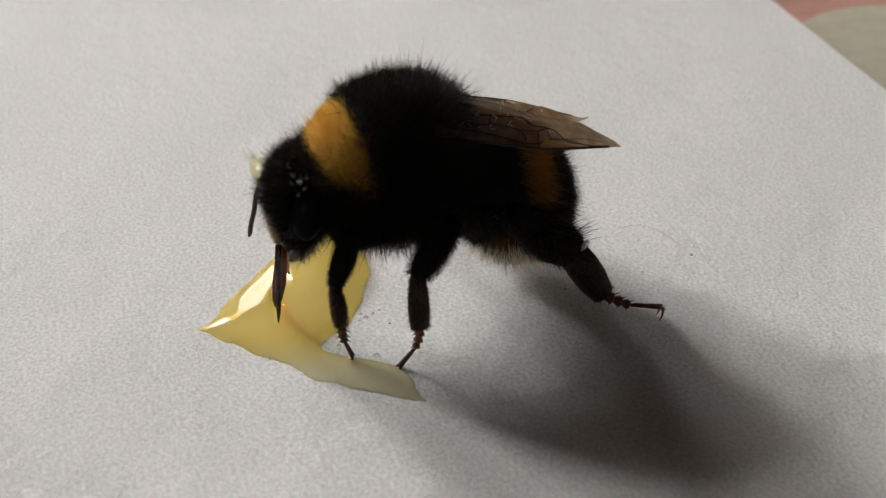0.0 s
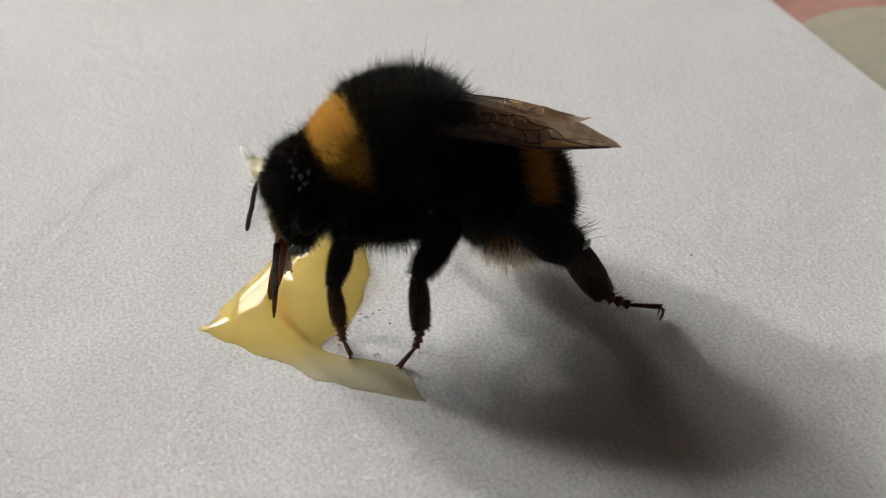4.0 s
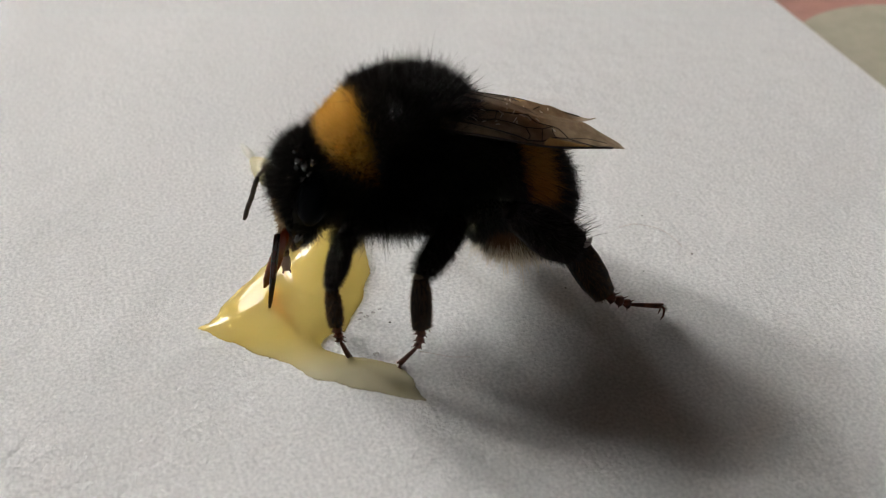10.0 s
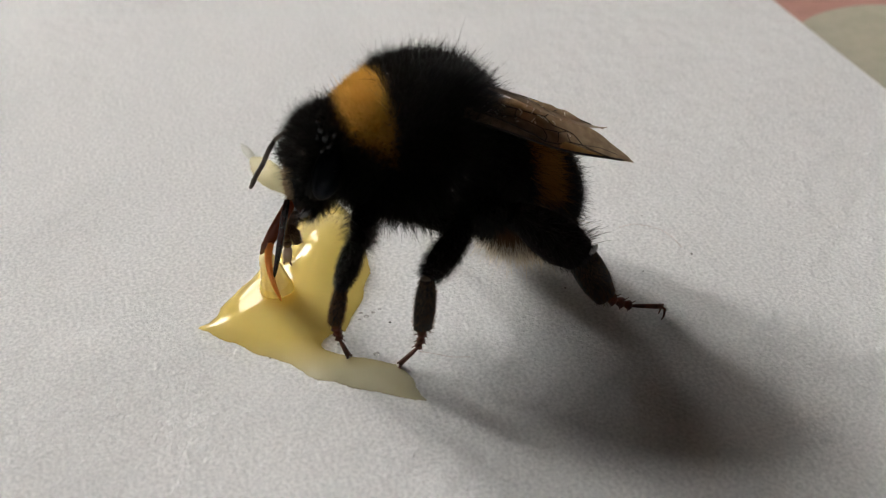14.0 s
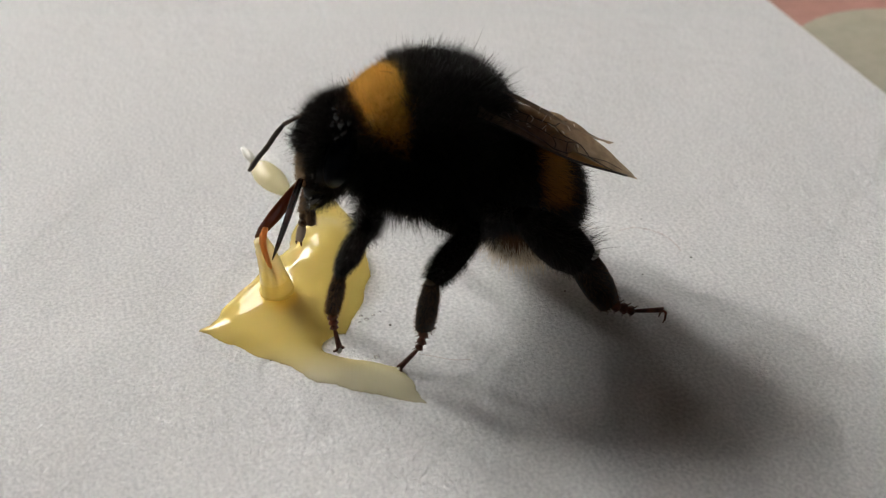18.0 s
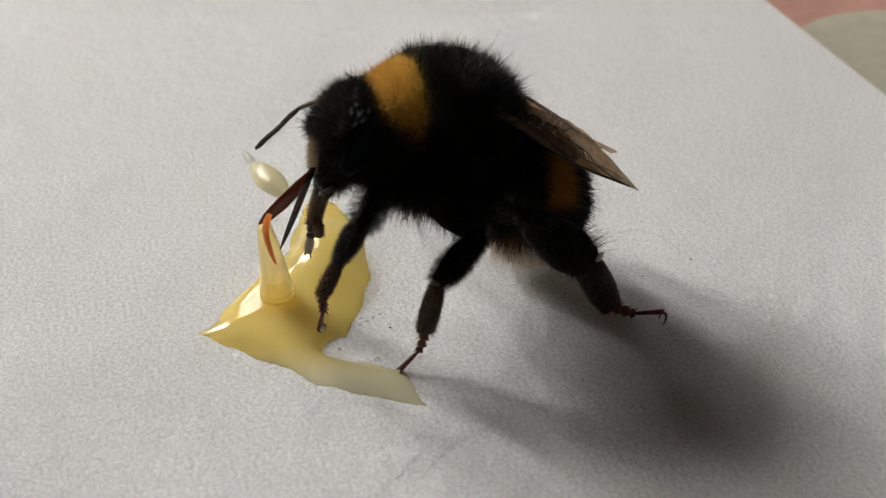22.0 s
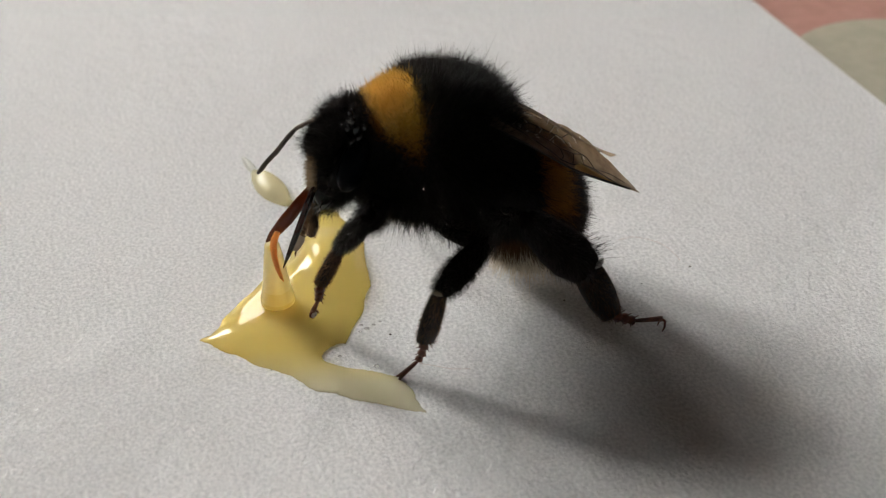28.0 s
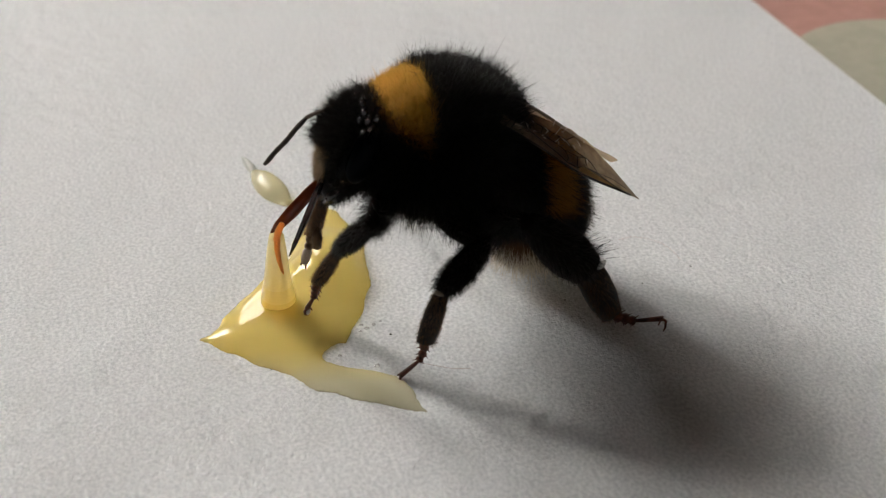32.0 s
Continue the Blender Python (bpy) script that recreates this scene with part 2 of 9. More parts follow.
PALE_TONES = ((0.93, 0.87, 0.66), (1.0, 0.965, 0.83))
HONEY = honey_material("honey", (0.97, 0.8, 0.34), (0.96, 0.76, 0.28), (1.0, 0.88, 0.49), 0.62, PALE_TONES)
HONEY_PALE = honey_material("pale_honey", (0.95, 0.87, 0.58), (0.92, 0.83, 0.5), (1.0, 0.95, 0.77), 0.6, PALE_TONES)
HONEY_RISING = honey_material("rising_honey", (0.97, 0.815, 0.39), (0.96, 0.785, 0.34), (1.0, 0.9, 0.56), 0.28)
HONEY_PALING = honey_material("paling_honey", (0.97, 0.84, 0.46), (0.96, 0.815, 0.41), (1.0, 0.93, 0.65), 0.22)
HONEY_DRAWN = honey_material("drawn_honey", (0.97, 0.86, 0.53), (0.96, 0.84, 0.48), (1.0, 0.95, 0.74), 0.18)
CRYSTAL = honey_material("honey_crystal", (0.95, 0.94, 0.88), (0.9, 0.89, 0.82), (1.0, 1.0, 0.97), 0.35)
WET = honey_material("wet_bead", (0.9, 0.9, 0.88), (0.85, 0.85, 0.83), (1.0, 1.0, 1.0), 0.8)


# ---- mesh helpers; shapes are given in millimetres ----
def mesh_object(name, verts, faces, mats, parent=None, index=None, smooth=True, label=""):
    me = bpy.data.meshes.new(name)
    me.from_pydata((np.asarray(verts, float) * MM).tolist(), [], faces)
    for m in mats if isinstance(mats, (list, tuple)) else [mats]:
        me.materials.append(m)
    if index is not None:
        me.polygons.foreach_set("material_index", np.asarray(index, dtype=np.int32))
    me.polygons.foreach_set("use_smooth", [smooth] * len(me.polygons))
    me.update()
    ob = new(name, me)
    if parent:
        ob.parent = parent
    return tagged(ob, label) if label else ob


def part(name, shape, mats, parent, label="", at=(0, 0, 0)):
    ob = mesh_object(name, shape[0], shape[1], mats, parent, shape[2] if len(shape) > 2 else None, True, label)
    ob.location = Vector(at) * MM
    return ob


def join(*shapes):
    """Several shapes in one; each keeps its own material index."""
    verts, faces, index, n = [], [], [], 0
    for k, s in enumerate(shapes):
        verts.append(np.asarray(s[0], float))
        faces += [tuple(i + n for i in f) for f in s[1]]
        index += list(s[2]) if len(s) > 2 else [0] * len(s[1])
        n += len(s[0])
    return np.concatenate(verts), faces, index


def tint(shape, k):
    return shape[0], shape[1], [k] * len(shape[1])


def shift(shape, v):
    return (np.asarray(shape[0], float) + np.asarray(v, float), *shape[1:])


def ball(radii, center=(0, 0, 0), turn=None, nu=40, nv=24, change=None):
    th = np.linspace(0, np.pi, nv + 1)
    verts, faces = [(0, 0, 1)], []
    for a in th[1:-1]:
        for j in range(nu):
            b = 2 * np.pi * j / nu
            verts.append((np.sin(a) * np.cos(b), np.sin(a) * np.sin(b), np.cos(a)))
    verts.append((0, 0, -1))
    last = len(verts) - 1
    for j in range(nu):
        faces.append((0, 1 + j, 1 + (j + 1) % nu))
        faces.append((last, last - nu + (j + 1) % nu, last - nu + j))
    for i in range(nv - 2):
        for j in range(nu):
            a, b = 1 + i * nu, 1 + i * nu + nu
            faces.append((a + j, b + j, b + (j + 1) % nu, a + (j + 1) % nu))
    v = np.array(verts)
    if change:
        v = change(v)
    v = v * np.asarray(radii)
    if turn is not None:
        v = v @ np.array(turn).T
    return v + np.asarray(center), faces


def tube(points, radii, flat=1.0, sides=10, normal=(0, 0, 1)):
    """A swept round or flattened limb with closed, rounded ends. radii: one for each point."""
    p = np.asarray(points, float)
    r = np.asarray(radii, float)
    d = np.gradient(p, axis=0)
    d /= np.linalg.norm(d, axis=1)[:, None]
    side = np.cross(d, np.asarray(normal, float))
    side /= np.maximum(np.linalg.norm(side, axis=1)[:, None], 1e-9)
    over = np.cross(side, d)
    verts, faces = [], []
    for i in range(len(p)):
        for j in range(sides):
            a = 2 * np.pi * j / sides
            verts.append(p[i] + r[i] * (np.cos(a) * side[i] + flat * np.sin(a) * over[i]))
    for i in range(len(p) - 1):
        for j in range(sides):
            k = (j + 1) % sides
            faces.append((i * sides + j, i * sides + k, (i + 1) * sides + k, (i + 1) * sides + j))
    for i, e in ((0, -1), (len(p) - 1, 1)):
        verts.append(p[i] + e * d[i] * r[i] * 0.4)
        for j in range(sides):
            k = (j + 1) % sides
            f = (i * sides + j, i * sides + k, len(verts) - 1)
            faces.append(f if e > 0 else f[::-1])
    return np.array(verts), [f[::-1] for f in faces]


rng = np.random.default_rng(7)


def strands(base, way, length, width, bend=None, k=0):
    """Tapered hairs: base points, directions, lengths; each one bends by its own vector."""
    n = len(base)
    way = way / np.linalg.norm(way, axis=1)[:, None]
    side = np.cross(way, rng.normal(size=(n, 3)))
    side /= np.linalg.norm(side, axis=1)[:, None]
    side *= np.asarray(width).reshape(-1, 1) / 2
    length = np.asarray(length).reshape(-1, 1)
    bend = np.zeros((n, 3)) if bend is None else bend
    mid = base + way * length * 0.55 + bend * length * 0.25
    tip = base + way * length * 0.95 + bend * length * 0.9
    verts = np.stack([base - side, base + side, mid + side * 0.75, mid - side * 0.75, tip], 1).reshape(-1, 3)
    faces = []
    for i in range(0, 5 * n, 5):
        faces.append((i, i + 1, i + 2, i + 3))
        faces.append((i + 3, i + 2, i + 4))
    return verts, faces, [k] * len(faces)


def coat(count, radii, center, turn, choose, lean=(0, 0, 0), loose=0.3, width=0.05, change=None, sink=0.04):
    """Fur over an ellipsoid. choose(unit points, places, normals) gives each hair's material (-1: bald) and length."""
    u = rng.normal(size=(count, 3))
    u /= np.linalg.norm(u, axis=1)[:, None]
    s = change(u) if change else u
    place, nrm = s * np.asarray(radii), s / np.asarray(radii)
    turn = np.eye(3) if turn is None else np.array(turn)
    place, nrm = place @ turn.T + np.asarray(center), nrm @ turn.T
    nrm /= np.linalg.norm(nrm, axis=1)[:, None]
    kind, length = choose(u, place, nrm)
    out = {}
    for k in sorted(set(kind.tolist()) - {-1}):
        m = kind == k
        n = int(m.sum())
        way = nrm[m] + np.asarray(lean) + rng.normal(size=(n, 3)) * loose
        out[k] = (strands(place[m] - nrm[m] * sink, way, length[m] * rng.uniform(0.65, 1.1, n) * np.where(rng.uniform(size=n) < 0.16, 1.42, 1.0), width * rng.uniform(0.7, 1.4, n), rng.normal(size=(n, 3)) * 0.22))
    return out


def along(points, radii, count, length, way, spread=0.5, width=0.03, k=0, start=0.0, end=1.0, round_about=1.0):
    """Hairs on a limb between two ends of its polyline."""
    p, r = np.asarray(points, float), np.asarray(radii, float)
    t = rng.uniform(start, end, count) * (len(p) - 1)
    i = np.minimum(t.astype(int), len(p) - 2)
    f = (t - i)[:, None]
    c, rad, d = p[i] * (1 - f) + p[i + 1] * f, r[i] * (1 - f[:, 0]) + r[i + 1] * f[:, 0], p[i + 1] - p[i]
    d /= np.linalg.norm(d, axis=1)[:, None]
    out = rng.normal(size=(count, 3)) * round_about + np.asarray(way) * 2
    out -= (out * d).sum(1)[:, None] * d
    out /= np.linalg.norm(out, axis=1)[:, None]
    return strands(c + out * rad[:, None] * 0.85, out + d * 0.5 + rng.normal(size=(count, 3)) * spread * 0.4, length * rng.uniform(0.5, 1.2, count), width, out * 0.1 + d * 0.3, k)


def box(a, b):
    (x0, y0, z0), (x1, y1, z1) = a, b
    v = [(x, y, z) for z in (z0, z1) for y in (y0, y1) for x in (x0, x1)]
    return np.array(v, float), [(0, 2, 3, 1), (4, 5, 7, 6), (0, 1, 5, 4), (2, 6, 7, 3), (0, 4, 6, 2), (1, 3, 7, 5)]


# ---- the room that closes the place (metres) ----
def room_piece(name, a, b, mat, label, category, parent=None, kind="structure"):
    v, f = box(a, b)
    ob = mesh_object(name, v * 1000, f, mat, parent, None, False)
    if parent is None:
        ob.matrix_world = ROOM
        tagged(ob, label, category, kind=kind)
    return ob


WX, LOW, HIGH = WIN_X, -0.75, 1.75
y0, y1, z0, z1 = WIN_Y - WIN_W / 2, WIN_Y + WIN_W / 2, WIN_Z - WIN_H / 2, WIN_Z + WIN_H / 2
room_piece("floor", (-3.2, -2.3, LOW - 0.1), (WX + 0.25, 2.3, LOW), FLOOR, "brown wooden floor of the dim room", "floor")
room_piece("ceiling", (-3.2, -2.3, HIGH), (WX + 0.25, 2.3, HIGH + 0.1), CEILING, "plain off-white painted ceiling of the room", "ceiling")
room_piece("wall_back", (-3.2, -2.3, LOW), (-3.0, 2.3, HIGH), WALL, "plain beige painted wall facing the window", "wall")
room_piece("wall_side_1", (-3.0, -2.3, LOW), (WX, -2.1, HIGH), WALL, "plain beige painted side wall of the room", "wall")
room_piece("wall_side_2", (-3.0, 2.1, LOW), (WX, 2.3, HIGH), WALL, "plain beige painted side wall of the room", "wall")
u0, u1, w0, w1 = SIDE_Y - SIDE_W / 2, SIDE_Y + SIDE_W / 2, SIDE_Z - SIDE_H / 2, SIDE_Z + SIDE_H / 2
wall = join(box((WX, -2.3, LOW), (WX + 0.25, u0, HIGH)), box((WX, u1, LOW), (WX + 0.25, y0, HIGH)), box((WX, u0, LOW), (WX + 0.25, u1, w0)), box((WX, u0, w1), (WX + 0.25, u1, HIGH)),
            box((WX, y1, LOW), (WX + 0.25, 2.3, HIGH)), box((WX, y0, LOW), (WX + 0.25, y1, z0)), box((WX, y0, z1), (WX + 0.25, y1, HIGH)))
wall_ob = mesh_object("wall_window", wall[0] * 1000, wall[1], WALL, None, None, False)
wall_ob.matrix_world = ROOM
tagged(wall_ob, "plain beige painted wall with the window opening", "wall", kind="structure")
window = new("window_1")
window.matrix_world = ROOM
tagged(window, "white casement window with bars, bright daylight outside", "window", kind="structure")
SIDE_BAR = 0.045
for n, a, b in (("window_frame", (WX + 0.03, y0, z0), (WX + 0.1, y1, z0 + 0.06)), ("window_frame", (WX + 0.03, y0, z1 - 0.06), (WX + 0.1, y1, z1)),
                ("window_frame", (WX + 0.03, y0, z0 + 0.06), (WX + 0.1, y0 + SIDE_BAR, z1 - 0.06)), ("window_frame", (WX + 0.03, y1 - SIDE_BAR, z0 + 0.06), (WX + 0.1, y1, z1 - 0.06)),
                ("mullion", (WX + 0.035, WIN_Y - 0.035, z0 + 0.06), (WX + 0.095, WIN_Y + 0.035, z1 - 0.06)),
                ("window_sill", (WX - 0.04, y0, z0 - 0.03), (WX - 0.002, y1 + 0.05, z0))):
    room_piece(n, a, b, FRAME, "", "", window)
for ya, yb in ((y0 + SIDE_BAR, WIN_Y - 0.035), (WIN_Y + 0.035, y1 - SIDE_BAR)):
    pane = room_piece("pane", (WX + 0.06, ya, z0 + 0.06), (WX + 0.064, yb, z1 - 0.06), GLASS, "", "", window)
    pane.visible_shadow = False

side_window = new("window_2")
side_window.matrix_world = ROOM
tagged(side_window, "narrow white window beside the larger one", "window", kind="structure")
for a, b in (((WX + 0.01, u0, w0), (WX + 0.05, u1, w0 + 0.02)), ((WX + 0.01, u0, w1 - 0.02), (WX + 0.05, u1, w1)), ((WX + 0.015, u0, SIDE_Z - 0.02), (WX + 0.045, u1, SIDE_Z - 0.005))):
    room_piece("window_frame", a, b, FRAME, "", "", side_window)

# ---- table, cloth and the sheet of paper ----
table = new("table")
table.matrix_world = ROOM @ pose(0.0, 0, 0)
tagged(table, "wooden table under a printed cloth by the window", "table")
room_piece("tabletop", (-0.45, -0.7, -0.032), (0.45, 0.7, -0.0025), FLOOR, "", "", table)
for x in (-0.4, 0.36):
    for y in (-0.65, 0.61):
        room_piece("leg", (x, y, LOW), (x + 0.04, y + 0.04, -0.032), FLOOR, "", "", table)
cloth = mesh_object("tablecloth", *[k for k in box((-455, -705, -2.4), (455, 705, -0.6))], CLOTH_PINK, None, None, False)
cloth.matrix_world = ROOM @ pose(0.0, 0, 0)
tagged(cloth, "dusty pink tablecloth with pale grey printed discs", "tablecloth")


def disc(radius, center, z0, z1, n=72):
    a = np.linspace(0, 2 * np.pi, n, endpoint=False)
    ring = np.stack([np.cos(a), np.sin(a)], 1)
    v = [(*(center + ring[i] * radius), z0) for i in range(n)] + [(*(center + ring[i] * radius), z1) for i in range(n)]
    return np.array(v), [(i, (i + 1) % n, n + (i + 1) % n, n + i) for i in range(n)] + [tuple(range(n, 2 * n))]


cloth_turn = (ROOM @ pose(0.0, 0, 0)).inverted()
for x, y in ((36.2, 25.4), (60.0, 44.0), (70.0, 8.0), (52.0, -18.0), (84.0, 62.0)):
    spot = cloth_turn @ Vector((x * MM, y * MM, 0)) * 1000
    print_ob = part("printed_disc", disc(9.6, np.array((spot.x, spot.y)), -0.7, -0.56), CLOTH_GREY, cloth, "pale grey-green printed disc")
    print_ob.data.polygons.foreach_set("use_smooth", [False] * len(print_ob.data.polygons))

# A4 sheet, its long edge along the line that runs away to the upper right
EDGE = math.atan2(19.48 - 34.92, 31.94 - 27.04)
sheet_v, sheet_f = [], []
NX, NY = 60, 84
for j in range(NY + 1):
    for i in range(NX + 1):
        x, y = -210 * (1 - i / NX), -160 + 297 * j / NY
        sheet_v.append((y, -x, 0.0))
for j in range(NY):
    for i in range(NX):
        a = j * (NX + 1) + i
        sheet_f.append((a, a + 1, a + NX + 2, a + NX + 1)[::-1])
top = np.array(sheet_v)
n = len(top)
rim = [i for i in range(NX + 1)] + [j * (NX + 1) + NX for j in range(1, NY + 1)] + [NY * (NX + 1) + i for i in range(NX - 1, -1, -1)] + [j * (NX + 1) for j in range(NY - 1, 0, -1)]
sheet_f += [tuple(i + n for i in f[::-1]) for f in sheet_f]
sheet_f += [(a, b, b + n, a + n) for a, b in zip(rim, rim[1:] + rim[:1])]
paper = mesh_object("paper_sheet", np.concatenate([top, top - (0, 0, 0.12)]), sheet_f, PAPER, None, None, False)
paper.matrix_world = Matrix.Translation((27.04 * MM, 34.92 * MM, 0)) @ pose(0, 0, 0, 0, 0, math.degrees(EDGE) + 180)
tagged(paper, "white sheet of matt paper lying on a tablecloth", "paper")


# ---- honey ----
def puddle(name, field, low, high, height, length, mat, label, category, step=0.1, swells=()):
    """A liquid held at its rim: flat inside, bending down to the paper over that length. field: distance to the outline, negative inside."""
    gx, gy = np.arange(low[0], high[0], step), np.arange(low[1], high[1], step)
    d = np.array([[field((x, y)) for y in gy] for x in gx])
    inside = np.clip(0.5 - d / step, 0, 1)
    h = np.where(d < 0, height * (1 - np.exp(d / length)), 0.0)
    k = (step / length) ** 2
    for _ in range(700):
        p = np.pad(h, 1, mode="edge")
        h = inside * (p[2:, 1:-1] + p[:-2, 1:-1] + p[1:-1, 2:] + p[1:-1, :-2] + k * height) / (4 + k)
    sx, sy = np.gradient(d, step)
    for cx, cy, rx, ry, rise in swells:
        q = np.clip(1 - ((gx[:, None] - cx) / rx) ** 2 - ((gy[None, :] - cy) / ry) ** 2, 0, 1)
        h = h + rise * q ** 1.5 * np.clip(-d / 0.8, 0, 1)
    pull = np.where(d > 0, np.minimum(d, step * 1.6), 0) / np.maximum(sx * sx + sy * sy, 0.3)
    x, y = np.meshgrid(gx, gy, indexing="ij")
    x, y, h = x - pull * sx, y - pull * sy, np.where(d > 0, 0.0, h)
    m = len(gy)
    wet = d < 0
    keep = wet[:-1, :-1] | wet[1:, :-1] | wet[:-1, 1:] | wet[1:, 1:]
    used = {}
    faces = []
    for i, j in np.argwhere(keep):
        faces.append([used.setdefault(int(q), len(used)) for q in (i * m + j, (i + 1) * m + j, (i + 1) * m + j + 1, i * m + j + 1)])
    order = np.array(list(used))
    verts = np.stack([x.ravel()[order], y.ravel()[order], h.ravel()[order] + 0.004], 1)
    return tagged(mesh_object(name, verts, faces, mat), label, category)


def capsule(p, a, b, ra, rb):
    ax, ay = p[0] - a[0], p[1] - a[1]
    bx, by = b[0] - a[0], b[1] - a[1]
    t = min(1, max(0, (ax * bx + ay * by) / (bx * bx + by * by)))
    return math.hypot(ax - bx * t, ay - by * t) - (ra + (rb - ra) * t)


def soft_min(a, b, k):
    h = max(k - abs(a - b), 0) / k
    return min(a, b) - h * h * k / 4


STREAK = [((-8.2, -9.1), 0.85), ((-6.1, -10.5), 1.0), ((-4.2, -11.05), 1.08), ((-3.1, -11.35), 1.05), ((-2.35, -11.85), 0.78), ((-1.8, -12.4), 0.42), ((-1.4, -12.8), 0.14), ((-0.9, -13.05), 0.06)]


def honey_field(p):
    d = capsule(p, (-7.0, 1.6), (-6.75, -2.2), 2.12, 2.45)
    d = soft_min(d, capsule(p, (-7.0, 1.6), (-7.6, 4.5), 2.12, 1.15), 0.3)
    d = soft_min(d, capsule(p, (-6.75, -2.2), (-6.95, -4.6), 2.45, 2.35), 0.4)
    d = soft_min(d, capsule(p, (-6.95, -4.6), (-7.9, -7.2), 2.35, 2.5), 0.4)
    d = soft_min(d, capsule(p, (-8.4, -6.75), (-13.25, -7.4), 2.85, 0.08), 0.8)
    d = soft_min(d, capsule(p, (-8.8, -8.15), (-6.9, -9.5), 1.7, 0.5), 0.6)
    d = soft_min(d, capsule(p, (-11.5, -5.85), (-8.7, -1.7), 0.85, 1.45), 0.8)
    d = soft_min(d, capsule(p, (-11.2, -7.35), (-8.3, -7.6), 1.2, 2.25), 0.6)
    bite = math.hypot(p[0] + 5.2, p[1] + 9.0) - 1.35
    d = max(d, -bite)
    for (a, ra), (b, rb) in zip(STREAK, STREAK[1:]):
        d = soft_min(d, capsule(p, a, b, ra, rb), 0.5)
    return d + 0.07 * noise.noise((p[0] * 2.2, p[1] * 2.2, 0.0)) + 0.05 * noise.noise((p[0] * 5.5, p[1] * 5.5, 4.0))


honey = puddle("honey_puddle", honey_field, (-14.0, -13.6), (-0.4, 6.5), 0.75, 0.9, HONEY, "glossy puddle of creamy yellow honey on paper, trailing a pale streak", "honey",
               swells=[(-6.9, -1.2, 2.5, 4.2, 0.95)])


def smear(name, line, widths, height, mat, label, category, sub=14):
    """A low dome swept along a bent line of points."""
    p, w = np.asarray(line, float), np.asarray(widths, float)
    t = np.linspace(0, len(p) - 1, (len(p) - 1) * sub + 1)
    i = np.minimum(t.astype(int), len(p) - 2)
    f = t - i
    f = (f * f * (3 - 2 * f)) * 0.35 + f * 0.65
    c = p[i] * (1 - f)[:, None] + p[i + 1] * f[:, None]
    r = w[i] * (1 - f) + w[i + 1] * f
    for _ in range(60):
        c[1:-1] = (c[:-2] + 2 * c[1:-1] + c[2:]) / 4
        r[1:-1] = (r[:-2] + 2 * r[1:-1] + r[2:]) / 4
    d = np.gradient(c, axis=0)
    d /= np.linalg.norm(d, axis=1)[:, None]
    s = np.stack([-d[:, 1], d[:, 0]], 1)
    m = 16
    verts, faces = [], []
    for k in range(len(c)):
        for j in range(m + 1):
            q = -1 + 2 * j / m
            e = r[k] * (1 + 0.05 * noise.noise((k * 0.21, q, 5.0)))
            x, y = c[k] + s[k] * q * e
            verts.append((x, y, 0.004 + height * min(1, r[k] / w.max() + 0.15) * max(0, 1 - abs(q) ** 2.2) ** 0.62))
    for k in range(len(c) - 1):
        for j in range(m):
            a = k * (m + 1) + j
            faces.append((a, a + m + 1, a + m + 2, a + 1))
    ob = mesh_object(name, verts, faces, mat)
    return tagged(ob, label, category)


smear("honey_drop", [(-12.5, 9.75), (-11.9, 9.0), (-11.1, 7.8), (-10.4, 6.7), (-9.8, 5.9)], [0.25, 0.75, 1.0, 0.75, 0.2], 0.8,
      HONEY_PALE, "small pale teardrop of honey on paper", "honey")
smear("honey_flake", [(-13.5, 11.7), (-13.1, 11.0), (-12.65, 10.2), (-12.45, 9.8)], [0.08, 0.28, 0.34, 0.1], 0.35,
      CRYSTAL, "tiny pale flake of crystallised honey", "honey")


smear("honey_bead", [(-9.95, 6.25), (-9.7, 6.0), (-9.35, 5.7)], [0.1, 0.35, 0.1], 0.4, HONEY_PALE, "tiny glossy bead of pale honey on paper", "honey")


# ---- the bumblebee; its own frame: x forward, y to its left, z up ----
bee = new("bumblebee")
bee.matrix_world = pose(-2.58 * MM, -4.896 * MM, 0, 0, 0, 200)
tagged(bee, "black furry bumblebee with orange bands, drinking honey", "bumblebee")


def turn_y(deg):
    return np.array(Euler((0, radians(deg), 0)).to_matrix())


# thorax
TH = np.array((0.0, 0.0, 9.5))
TH_R, TH_TURN, TH_C = (4.25, 3.8, 3.38), turn_y(14), (0.3, 0.0, 0.0)


def collar(p):
    """1 inside the orange collar: bounded by two planes that close towards the belly."""
    return (p[:, 0] - 0.1 * p[:, 2] > 1.95) & (p[:, 2] > -0.15 + 0.42 * (p[:, 0] - 1.94))


def thorax_coat(u, place, nrm):
    n = len(u)
    within = collar(place + rng.normal(size=(n, 3)) * 0.12)
    # black and rust hairs increase downwards: real black hair plus painted shade
    orange = within & (rng.uniform(size=n) < 0.3 + 0.5 * place[:, 2])
    kind = np.where(orange, 1, 0)
    kind[orange & (rng.uniform(size=n) > 0.25 + 0.45 * (place[:, 2] - 0.2))] = 2
    length = np.where(within, 0.62, 1.0) * (1 + 0.7 * np.maximum(0, -u[:, 2])) * (1 + 0.55 * np.maximum(0, -u[:, 0]) * np.maximum(0, u[:, 2]))
    return kind, length


